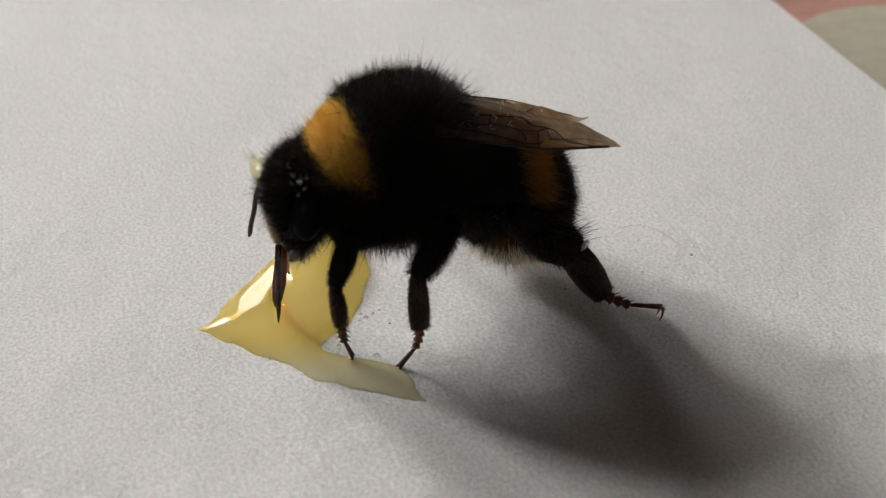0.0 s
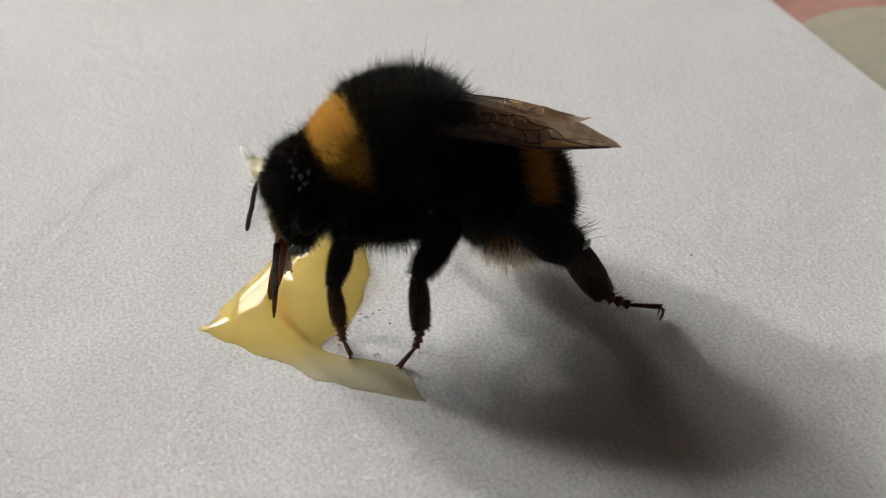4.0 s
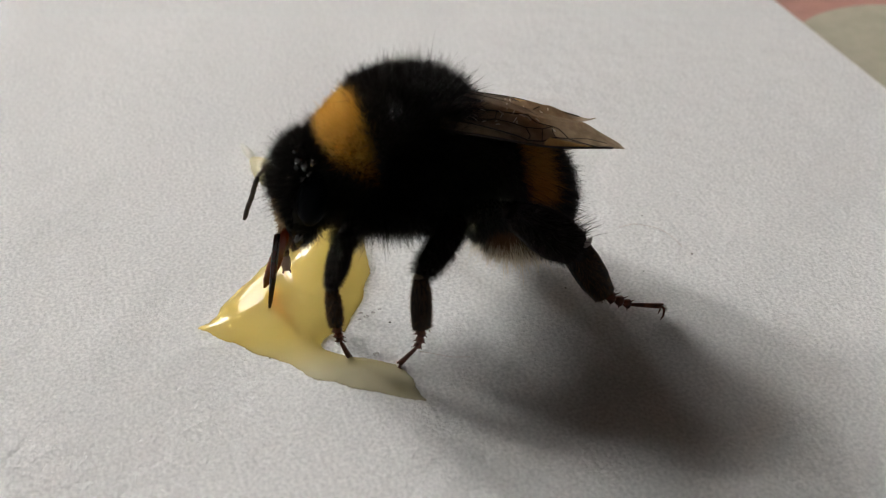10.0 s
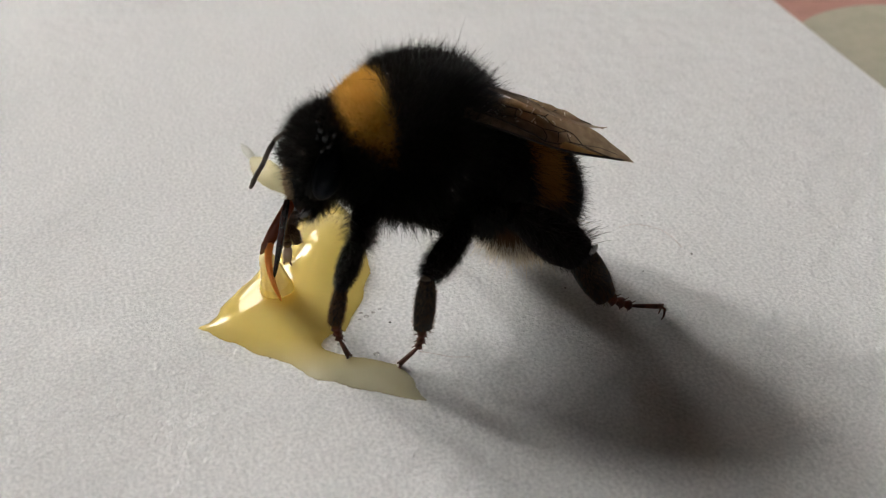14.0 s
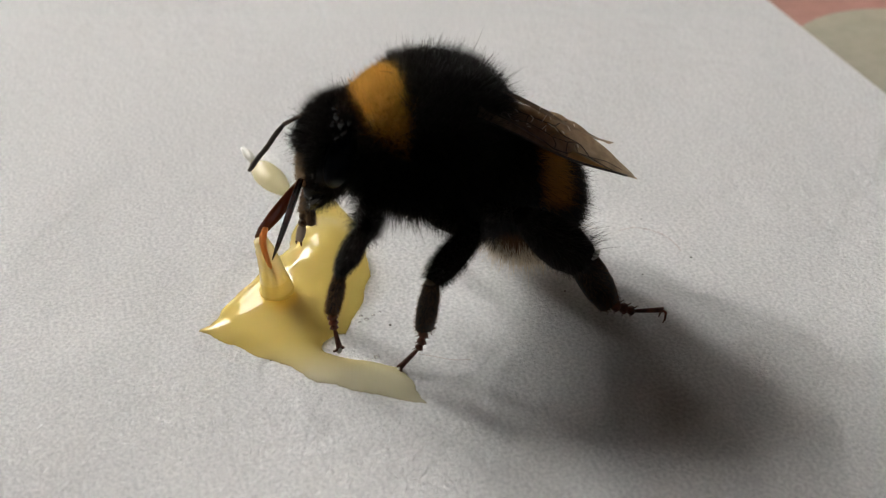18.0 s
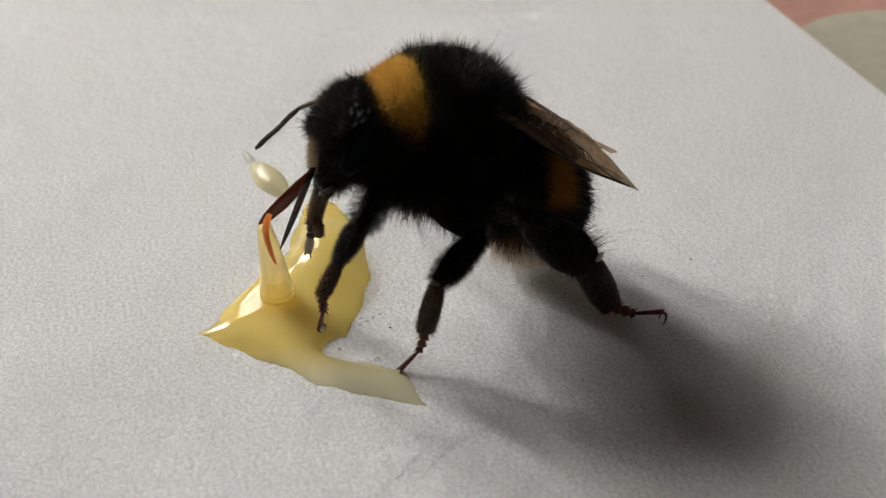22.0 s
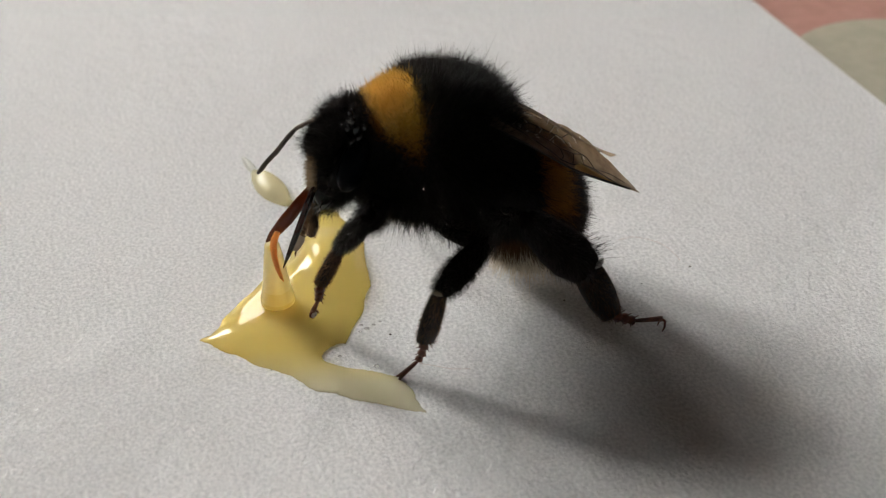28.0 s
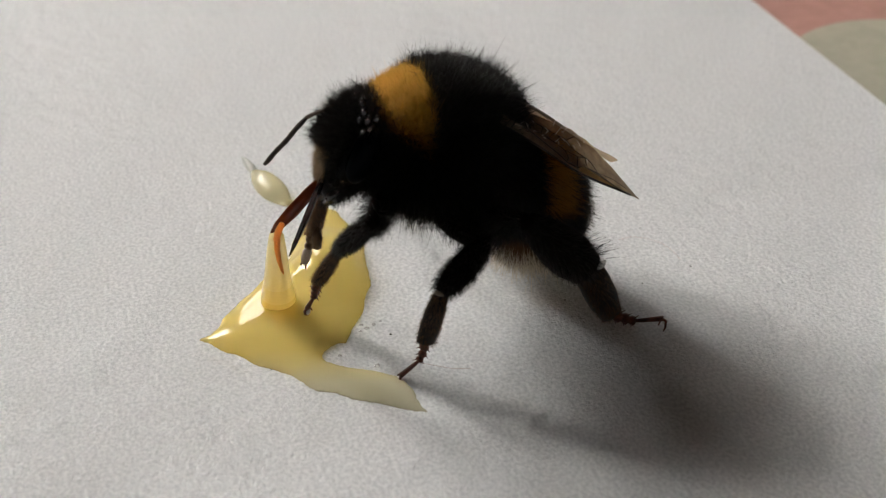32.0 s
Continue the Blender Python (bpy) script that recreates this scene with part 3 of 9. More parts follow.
def collar_down(u, place, nrm):
    """The short dense down between the longer hairs of the collar."""
    # orange down thins out lower, which deepens the painted shade there
    there = collar(place + rng.normal(size=place.shape) * 0.1) & (rng.uniform(size=len(u)) < 0.12 + 0.5 * place[:, 2])
    return np.where(there, 1, -1), np.full(len(u), 0.5)


core = ball(TH_R, TH_C, TH_TURN, 64, 40)
mids = np.array([np.mean([core[0][i] for i in f], axis=0) for f in core[1]])
core = (core[0], core[1], np.where(collar(mids) & (mids[:, 2] > 0.9), 3, 2).tolist())
fur = coat(110000, TH_R, TH_C, TH_TURN, thorax_coat, (-0.25, 0, 0.1), 0.32, 0.026)
plush = coat(150000, TH_R, TH_C, TH_TURN, collar_down, (-0.25, 0, 0.1), 0.25, 0.022)
thorax = part("thorax", core, [FUR_BLACK, FUR_ORANGE, CUTICLE, ORANGE_SKIN], bee, "black furry thorax with an orange collar", TH)
part("black_fur", fur[0], FUR_BLACK, thorax)
part("collar", join(fur[1], plush[1]), FUR_ORANGE, thorax, "golden orange collar of dense fur")
part("collar_shaded_edge", fur[2], FUR_RUST_SHADE, thorax, "rust brown lower edge of the collar, coloured for shade")

# abdomen
AB = np.array((-3.8, 0.0, 8.6))
AB_C = np.array((-6.45, -0.5, 6.1))
ab_dir = Vector((-0.5, -0.08, -0.86)).normalized()
AB_TURN = np.array(ab_dir.to_track_quat("Z", "X").to_matrix())
AB_R = (3.1, 3.5, 4.3)


def belt(p):
    """1 inside the orange band across the back of the abdomen."""
    return (p[:, 0] > -7.85) & (p[:, 0] < -6.2) & (p[:, 2] > 5.4 + 0.5 * np.abs(p[:, 1]))


def abdomen_coat(u, place, nrm):
    p = place + AB + rng.normal(size=place.shape) * 0.13
    kind = np.zeros(len(u), int)
    kind[belt(p) & (rng.uniform(size=len(u)) < 0.95)] = 1
    under = (nrm[:, 2] < -0.25) & (p[:, 0] < -4.7)
    kind[under] = 3
    pale = under & (p[:, 2] < 4.2 + 0.3 * rng.normal(size=len(u)))
    kind[pale] = np.where(rng.uniform(size=int(pale.sum())) < 0.2, 2, 3)
    length = np.where(kind == 2, 1.4, np.where(under, 0.8, 0.85))
    return kind, length


core = ball(AB_R, AB_C - AB, AB_TURN, 64, 40)
mids = np.array([np.mean([core[0][i] for i in f], axis=0) for f in core[1]])
core = (core[0], core[1], np.where(belt(mids + AB), 5, 4).tolist())
fur = coat(65000, AB_R, AB_C - AB, AB_TURN, abdomen_coat, tuple(0.7 * c for c in ab_dir), 0.25, 0.021)
thick = np.asarray(fur[2][0]).reshape(-1, 5, 3)
thick[:, :4] += (thick[:, :4] - thick[:, [1, 0, 3, 2]]) * 0.45
fringe_hairs = (thick.reshape(-1, 3), *fur[2][1:])
abdomen = part("abdomen", core, [FUR_BLACK, FUR_ORANGE, FUR_BUFF, FUR_BROWN, CUTICLE, ORANGE_SKIN], bee, "rounded black abdomen with an orange band and a buff tail", AB)
part("black_fur", fur[0], FUR_BLACK, abdomen)
part("orange_band", fur[1], FUR_RUST_SHADE, abdomen, "orange band of fur across the abdomen")
part("tail_fringe", fringe_hairs, FUR_BUFF, abdomen, "buff white fringe of hair under the tail")
part("brown_fur", fur[3], FUR_BROWN, abdomen)

# head
CROWN = (5.15, 1.2, 10.1)
HD = np.array((4.0, 0.0, 9.2))
HD_C, HD_R, HD_TURN = np.array((4.95, 0.0, 7.75)), (1.6, 2.4, 2.75), turn_y(-6)


def head_form(v):
    v = v.copy()
    low = np.clip(-v[:, 2], 0, 1)
    v[:, 1] *= 1 - 0.5 * low
    v[:, 0] *= 1 - np.where(v[:, 0] < 0, 0.8, 0.25) * low
    v[:, 0] += 0.18 * low
    v[:, 2] *= 1 + 0.12 * low
    return v


def head_coat(u, place, nrm):
    bald = ((u[:, 2] < -0.25) & (u[:, 0] > -0.2)) | ((np.abs(u[:, 1]) > 0.72) & (u[:, 2] < 0.45) & (u[:, 2] > -0.5))
    eye = (np.abs(u[:, 1]) > 0.74) & (u[:, 2] < 0.6) & (u[:, 2] > -0.4)
    kind = np.where((bald & (u[:, 2] < -0.6)) | eye, -1, 0)
    kind[(u[:, 0] > 0.7) & (np.abs(u[:, 1]) < 0.42) & (u[:, 2] < -0.05) & (u[:, 2] > -0.7)] = 1
    length = np.where(kind == 1, 0.4, np.where(bald, 0.22, 0.85))
    return kind, length


fur = coat(34000, HD_R, HD_C - HD, HD_TURN, head_coat, (0.25, 0, 0.1), 0.35, 0.02, head_form)
head = part("head", ball(HD_R, HD_C - HD, HD_TURN, change=head_form), CUTICLE, bee, "black furry head bent down to the honey", HD)
part("black_fur", fur[0], FUR_BLACK, head)
part("face_hair", fur[1], FUR_TAN, head, "tan hair on the face")
for s in (1, -1):
    part("compound_eye", ball((0.8, 0.55, 1.6), np.array((5.05, 2.0 * s, 8.35)) - HD, turn_y(-8), 28, 18), EYE, head, "glossy black oval eye")
    part("mandible", tube(np.array([(5.3, 0.75 * s, 6.0), (5.6, 0.75 * s, 5.2), (5.7, 0.45 * s, 4.6)]) - HD, [0.5, 0.48, 0.22], 0.7), OCELLUS, head, "glossy black jaw")

for x, y, z in ((5.45, 0.1, 10.4), (5.05, 0.55, 10.6), (5.1, -0.45, 10.5)):
    part("ocellus", ball((0.17, 0.15, 0.17), np.array((x + 0.18, y, z + 0.06)) - HD, None, 14, 10), OCELLUS, head)

# beads added to stand for the glints on the crown, no real knobs
knobs = []
for x, y, z, r in ((0.0, 0.3, 0.0, 0.17), (0.22, 0.2, 0.3, 0.13), (-0.15, 0.42, -0.3, 0.14), (0.3, 0.05, -0.12, 0.12), (-0.3, 0.4, 0.15, 0.11), (0.1, 0.35, -0.55, 0.12), (0.3, -0.1, 0.55, 0.1)):
    knobs.append(ball((r * 1.2, r * 0.8, r * 1.8), np.array(CROWN) + (1.2 * x + 0.2, y + 0.55, 1.2 * z + 0.25) - HD, turn_y(40 * x + 60 * z), 12, 8))
part("crown", join(*knobs), OCELLUS, head, "small glossy knobs added to catch glints on the bald crown")

# ---- wings
def wing(name, base, tip, trail, chord, label, torn, blunt):
    base, tip, trail = (np.array(v, float) for v in (base, tip, trail))
    a = tip - base
    size = np.linalg.norm(a)
    a /= size
    b = trail - base
    b -= (b @ a) * a
    b /= np.linalg.norm(b)
    nrm = np.cross(a, b)
    n, m = 60, 16

    def at(s, q):
        c = chord * (0.6 + 0.4 * math.sin(min(1, s * 1.25 + 0.06) * math.pi / 2)) * (1 - 0.84 * max(0, (s - blunt) / (1 - blunt)) ** 1.6)
        lead = -0.25 * math.sin(s * math.pi)
        tear = torn * max(0, noise.noise((s * 9, 2.0, torn * 7))) * (1 - s) * 2 * (1 if s > 0.5 else 0.15) * q ** 3
        return base + a * size * s + b * (lead + (c - lead * 0.5) * q - tear) + nrm * (0.16 * math.sin(q * 7) * (1 - s) + 0.10 * math.sin(s * 8 + q * 3))
    top = np.array([at(i / n, j / m) for i in range(n + 1) for j in range(m + 1)])
    faces = []
    for i in range(n):
        for j in range(m):
            k = i * (m + 1) + j
            faces.append((k, k + m + 1, k + m + 2, k + 1))
    count = len(top)
    verts = np.concatenate([top, top - nrm * 0.02])
    faces += [tuple(i + count for i in f[::-1]) for f in faces]
    ob = part(name, (verts - TH, faces), WING, bee, label, TH)
    for line, r in (([(0, 0.0), (0.3, 0.0), (0.6, 0.0), (0.93, 0.02)], 0.065), ([(0.05, 0.3), (0.16, 0.28), (0.4, 0.15), (0.46, 0.08), (0.54, 0.1)], 0.045), ([(0.54, 0.1), (0.62, 0.22), (0.69, 0.22), (0.86, 0.03)], 0.035),
                    ([(0.54, 0.1), (0.55, 0.25), (0.56, 0.4)], 0.035), ([(0.56, 0.4), (0.62, 0.5), (0.65, 0.45), (0.69, 0.22)], 0.03), ([(0.47, 0.4), (0.56, 0.4)], 0.03), ([(0.5, 0.72), (0.54, 0.55), (0.62, 0.5)], 0.03),
                    ([(0.5, 0.72), (0.57, 0.95)], 0.03), ([(0.05, 0.8), (0.18, 0.86), (0.34, 0.8), (0.5, 0.72)], 0.04), ([(0.06, 0.45), (0.2, 0.45), (0.32, 0.6), (0.4, 0.52), (0.47, 0.4), (0.48, 0.2), (0.46, 0.08)], 0.035),
                    ([(0.32, 0.6), (0.34, 0.8)], 0.03), ([(0.62, 0.22), (0.61, 0.35), (0.62, 0.5)], 0.025), ([(0.69, 0.22), (0.8, 0.3), (0.9, 0.26)], 0.02)):
        pts = []
        for (s0, q0), (s1, q1) in zip(line, line[1:]):
            pts += [at(s0 + (s1 - s0) * k / 6, q0 + (q1 - q0) * k / 6) for k in range(6)]
        pts.append(at(*line[-1]))
        part("vein", tube(np.array(pts) - TH, [r * 1.05] * len(pts), 1.0, 5, nrm), VEIN, ob)
    rows = [[at(0.55 + 0.3 * i / 16, 0.015 + 0.19 * (1 - (i / 16) ** 1.4) * min(1, i / 3 + 0.35) * j / 3) + side * nrm * 0.035 for j in range(4)] for side in (1, -1) for i in range(17)]
    cell = [(i * 4 + j, (i + 1) * 4 + j, (i + 1) * 4 + j + 1, i * 4 + j + 1) for i in [*range(16), *range(17, 33)] for j in range(3)]
    part("stigma", (np.array(rows).reshape(-1, 3) - TH, cell), AMBER, ob, "amber cell by the wing's edge")
    # pale slivers painted as the sparkle of light on the wrinkled membrane
    for k in range(22):
        c, d = at(rng.uniform(0.12, 0.62), rng.uniform(0.3, 0.9)) + nrm * 0.05, rng.normal(size=3)
        d *= rng.uniform(0.1, 0.28) / np.linalg.norm(d)
        part("painted_glint", tube(np.array([c - d, c + nrm * 0.04, c + d]) - TH, [0.02, 0.028, 0.015], 1.0, 5, (0.3, 0.2, 1)), PALE, ob)
    return ob


wing_left = wing("wing", (-1.2, 3.1, 12.0), (-11.7, 2.6, 9.0), (-6.0, 0.7, 11.7), 2.7, "brown translucent veined wing with a torn edge", 0.5, 0.5)
wing_right = wing("wing", (-1.4, -1.9, 12.3), (-11.2, -0.7, 9.2), (-6.0, 0.6, 11.4), 3.6, "brown translucent veined wing with a torn edge", 0.7, 0.7)


# ---- legs: each piece lies along its own +x, its joint at the origin
def limb(name, size, radii, mat, parent, label="", flat=0.7, hairs=0, hair=0.5, hair_mat=FUR_BLACK, way=(0, 0, 0), width=0.03, ring=False, spur=False, fringe=0.0, fringe_side=1):
    pts = np.array([(size * k / (len(radii) - 1), 0, 0) for k in range(len(radii))], float)
    shape = tint(tube(pts, radii, flat, 12), 0)
    if hairs:
        shape = join(shape, along(pts, radii, hairs, hair, way, 0.6, width, 1))
    if spur:
        r = radii[0]
        shape = join(shape, tint(tube([(-0.02, r * 0.45, 0.5), (-0.1, r * 0.7, 0.52), (-0.16, r * 1.05, 0.45), (-0.2, r * 1.25, 0.4)], [0.06, 0.15, 0.15, 0.06], 0.9, 10), 3))
    if ring:
        r = radii[0]
        shape = join(shape, tint(tube([(-0.16, 0, 0), (-0.08, 0, 0), (0.02, 0, 0), (0.1, 0, 0)], [r * 0.8, r * 1.0, r * 1.04, r * 0.9], flat, 12), 2))
    if fringe:
        shape = join(shape, along(pts, radii, 36, fringe, (0, fringe_side, 0), 0.3, 0.03, 1, 0.7, 1.0, 0.4))
    return part(name, shape, [mat, hair_mat, JOINT, PALE], parent, label)


def foot(name, size, parent, label, lift, stout=1.0):
    """Four small segments along a bent line and a pair of claws. lift: heights of the line at its joints; the claws come down to the ground."""
    shapes = []
    xs = np.array((0.0, 0.17, 0.32, 0.46, 0.93)) * size
    joint = [np.array((x, 0, z)) for x, z in zip(xs, lift)]
    for k, r in enumerate((0.25, 0.23, 0.2, 0.16)):
        p, q = joint[k], joint[k + 1]
        r *= stout if k < 3 else 1.0
        line = [p + (q - p) * f for f in (0.0, 0.3, 0.8, 0.97)]
        shapes.append(tint(tube(line, [r * 0.55, r * 0.8, r * 1.2, r * 0.8] if k < 3 else [r * 0.55, r * 0.8, r, r * 1.1], 0.85, 8), 0))
        if k < 3:
            for side in (-1, 1):
                shapes.append(tint(tube([p + (q - p) * 0.8 + (0, 0, side * r * 0.6), q + (0.08, 0, side * r * 1.5)], [0.05, 0.012], 1, 5), 0))
    e = joint[4]
    for side in (-1, 1):
        shapes.append(tint(tube([e + (-0.05, side * 0.08, 0), e + (0.1, side * 0.2, 0.0), (size * 1.0, side * 0.3, e[2] * 0.5), (size * 1.02, side * 0.26, -0.05)], [0.08, 0.08, 0.06, 0.015], 1, 6), 0))
    shapes.append(tint(ball((0.19, 0.2, 0.15), e + (0.2, 0, -0.08), None, 12, 8), 1))
    return part(name, join(*shapes), [TARSUS, PALE], parent, label)


def curled_foot(parent):
    """The raised foot seen end on: two knobs, a clear swollen last joint with its claws, a fuzzy pad beside."""
    knobs = [tint(ball((0.3, 0.3, 0.32), (0.2, 0, 0), None, 16, 10), 0), tint(ball((0.27, 0.27, 0.28), (0.6, 0, 0), None, 16, 10), 0)]
    last = tint(tube([(0.75, 0, 0), (1.0, 0, 0), (1.4, 0, 0), (1.7, 0, 0)], [0.2, 0.28, 0.27, 0.2], 0.9, 14), 1)
    claws = [tint(tube([(1.65, y, 0), (1.85, y * 1.8, 0.0), (2.0, y * 1.7, -0.1)], [0.06, 0.05, 0.012], 1, 6), 2) for y in (-0.12, 0.12)]
    line = [(-0.5, 0.1, 0.0), (0.0, 0.45, 0.0), (0.5, 0.62, 0.0)]
    pad = [tint(tube(line, [0.22, 0.33, 0.24], 0.9, 12), 0), along(line, [0.22, 0.33, 0.24], 700, 0.18, (0, 0, 0), 0.6, 0.014, 3)]
    return part("tarsus", join(*knobs, last, *claws, *pad), [PAD_BROWN, CLEAR_HORN, TARSUS, FUR_TAN], parent, "curled brown foot with a clear grey tip")


legs = {}
for key, name, sizes, rads, fringe in (
        ("fore", "foreleg", (3.0, 3.3, 2.4, 2.2), ((0.45, 0.62, 0.6, 0.42), (0.4, 0.55, 0.62, 0.55, 0.3), (0.28, 0.41, 0.43, 0.34)), 1.0),
        ("mid", "middle_leg", (3.4, 3.6, 3.2, 2.7), ((0.5, 0.75, 0.72, 0.5), (0.5, 0.7, 0.8, 0.72, 0.4), (0.36, 0.55, 0.58, 0.5)), 1.0),
        ("hind", "hind_leg", (3.6, 4.8, 3.4, 3.6), ((0.5, 0.8, 0.75, 0.5), (0.55, 0.95, 1.2, 1.25, 0.95), (0.8, 0.9, 0.86, 0.62)), 1.2)):
    for s in ("left", "right"):
        way = (0, {"fore": 0.55, "mid": 0.3, "hind": 0.0}[key] * (1 if s == "left" else -1), 0)
        femur = limb(name, sizes[0], rads[0], LEG, bee, "dark hairy leg with red-brown foot", 0.75, 2200, 0.75 * fringe, width=0.018, way=way)
        tibia = limb("tibia", sizes[1], rads[1], LEG, femur, "", 0.6, 3600, {"fore": 0.24, "mid": 0.4, "hind": 0.45}[key], width=0.016, fringe=1.25 if key == "hind" else 0.0)
        meta = limb("basitarsus", sizes[2], rads[2] if (key, s) != ("fore", "right") else (0.36, 0.46, 0.48, 0.38), PAD_BROWN if (key, s) == ("fore", "right") else LEG_BROWN, femur, "", 0.6, 2000, 0.2, FUR_BROWN, width=0.016, ring=key != "hind", spur=key == "hind")
        if (key, s) == ("fore", "right"):
            legs[key, s] = (femur, tibia, meta, curled_foot(femur))
            continue
        claw = foot("tarsus", sizes[3], femur, "red-brown jointed foot with claws", {"fore": (0, -0.03, -0.05, -0.04, 0.2), "mid": (0, -0.15, -0.28, -0.3, 0.15), "hind": (0, 0.0, 0.0, 0.03, 0.7)}[key], 1.35 if key == "hind" else 1.1)
        legs[key, s] = (femur, tibia, meta, claw)

# ---- mouth parts and antenna, keyed on the head
galea_near = part("galea", tube([(0, 0, 0), (1.2, 0, 0), (3.0, 0, 0.03), (4.4, 0, 0.0), (5.2, 0, -0.05)], [0.16, 0.2, 0.18, 0.12, 0.03], 0.45, 10), BLADE, head, "dark horny blade of the mouth")
galea_far = part("galea", tube([(0, 0, 0), (0.9, 0, 0.08), (2.3, 0, 0.1), (3.4, 0, 0.02), (4.0, 0, -0.12)], [0.22, 0.34, 0.38, 0.28, 0.06], 0.45, 14), SHEATH, head, "dark red-brown sheath of the tongue")
tongue = part("tongue", tube([(-0.4, 0.25, 0), (0.0, 0.04, 0), (0.5, -0.08, 0), (1.2, -0.1, 0), (2.0, -0.02, 0), (2.7, 0.12, 0), (3.0, 0.2, 0)], [0.17, 0.21, 0.19, 0.16, 0.13, 0.09, 0.03], 0.5, 12), TONGUE, head, "orange tongue reaching into honey")
flag = [(0.0, 0, 0)] + [(0.3 + 0.3 * k, 0, 0.02 * math.sin(k)) for k in range(11)] + [(3.55, 0, 0)]
flag_r = [0.09] + [0.125 + 0.02 * (k % 2) for k in range(11)] + [0.09]
flagellum = part("antenna", tube(flag, flag_r, 1.0, 10), HORN, head, "black jointed antenna")
scape = part("antenna_scape", tube([(-1.6, 0, 0), (-0.8, 0, 0.03), (0.0, 0, 0)], [0.12, 0.1, 0.12], 1.0, 10), SCAPE, head, "brown basal joint of the antenna")

# honey drawn up by the tongue: short rounded pieces that slide apart
strand = []
SHAPE = (1.3, 0.95, 0.8, 0.69, 0.6, 0.52, 0.4)
PIECE = 0.95
for k in range(1, len(SHAPE)):
    a, b = SHAPE[k - 1], SHAPE[k]
    rise = [(0, 0, -(1.6 if k == 1 else PIECE) * (1 - f)) for f in np.linspace(0, 1, 7)]
    wide = [b + (a - b) * ((1 - f) ** 1.9 if k == 1 else 1 - f) for f in np.linspace(0, 1, 7)]
    v, f = tube(rise, wide, 1.0, 36, (0, 1, 0))
    open_end = len(f) - (72 if k < len(SHAPE) - 1 else 0)
    f = f[:open_end] if k < len(SHAPE) - 1 else f[:-72] + f[-36:]
    strand.append(part("drawn_honey", (v, f), (HONEY_RISING, HONEY_PALING, HONEY_DRAWN)[min(k, 3) - 1], honey, "pale honey drawn up in a strand"))

# ---- crumbs, droplets and fibres on the paper
CLEAR_SPOTS = [(-4.54, -6.14, 0.1), (-4.22, -6.44, 0.13), (-3.86, -6.09, 0.1), (-3.52, -9.59, 0.16), (-4.58, -6.68, 0.08), (-3.5, -5.79, 0.07), (-5.54, -8.77, 0.1)]
DARK_SPOTS = [(-2.9, -6.92, 0.09), (6.91, -3.86, 0.08), (14.6, -0.62, 0.09), (11.53, -2.27, 0.06), (-9.1, -9.86, 0.06), (12.18, 3.36, 0.05)]
FIBRES = [[(12.38, 2.27, 0), (13.15, 1.68, 0.1), (13.71, 0.92, 0.1), (14.11, 0.06, 0)], [(-1.25, -9.68, 0.3), (-0.42, -9.77, 0.2), (0.48, -9.86, 0.05), (1.43, -9.77, 0)], [(10.64, 2.1, 0), (11.53, 2.39, 0.05), (12.38, 2.27, 0)]]
DUST = material("dark_speck", (0.03, 0.025, 0.02), 0.8, 0.2)
FIBRE = material("grey_fibre", (0.66, 0.58, 0.56), 0.6, 0.3)


def pebble(name, size, at, mat, label, category, group):
    def knobbly(v):
        return v * np.array([[1 + 0.3 * noise.noise((p[0] * 1.7 + at[0], p[1] * 1.7 + at[1], p[2] * 1.7))] for p in v])
    ob = mesh_object(name, *ball((size, size * 0.8, size * 0.45), (0, 0, size * 0.35), None, 12, 8, knobbly), mat)
    ob.location = (at[0] * MM, at[1] * MM, 0)
    return tagged(ob, label, category, group)


for x, y, r in CLEAR_SPOTS:
    pebble("honey_droplet", r * 1.15, (x, y), WET, "tiny clear droplet of honey on paper", "droplet", "droplets on the paper")
for x, y, r in DARK_SPOTS:
    pebble("dust_speck", r * 0.75, (x, y), DUST, "tiny dark speck of dust on paper", "speck", "specks on the paper")


def thread(line, r, label):
    p = np.array([(x, y, 0.03 + z) for x, y, z in line])
    t = np.linspace(0, len(p) - 1, 24)
    q = np.stack([np.interp(t, range(len(p)), p[:, k]) for k in range(3)], 1)
    for _ in range(3):
        q[1:-1] = (q[:-2] + 2 * q[1:-1] + q[2:]) / 4
    return tagged(mesh_object("fibre", *tube(q, [r] * len(q), 1.0, 5), FIBRE), label, "fibre", "fibres on the paper")


for line in FIBRES:
    thread(line, 0.016, "fine curled grey fibre lying on paper")


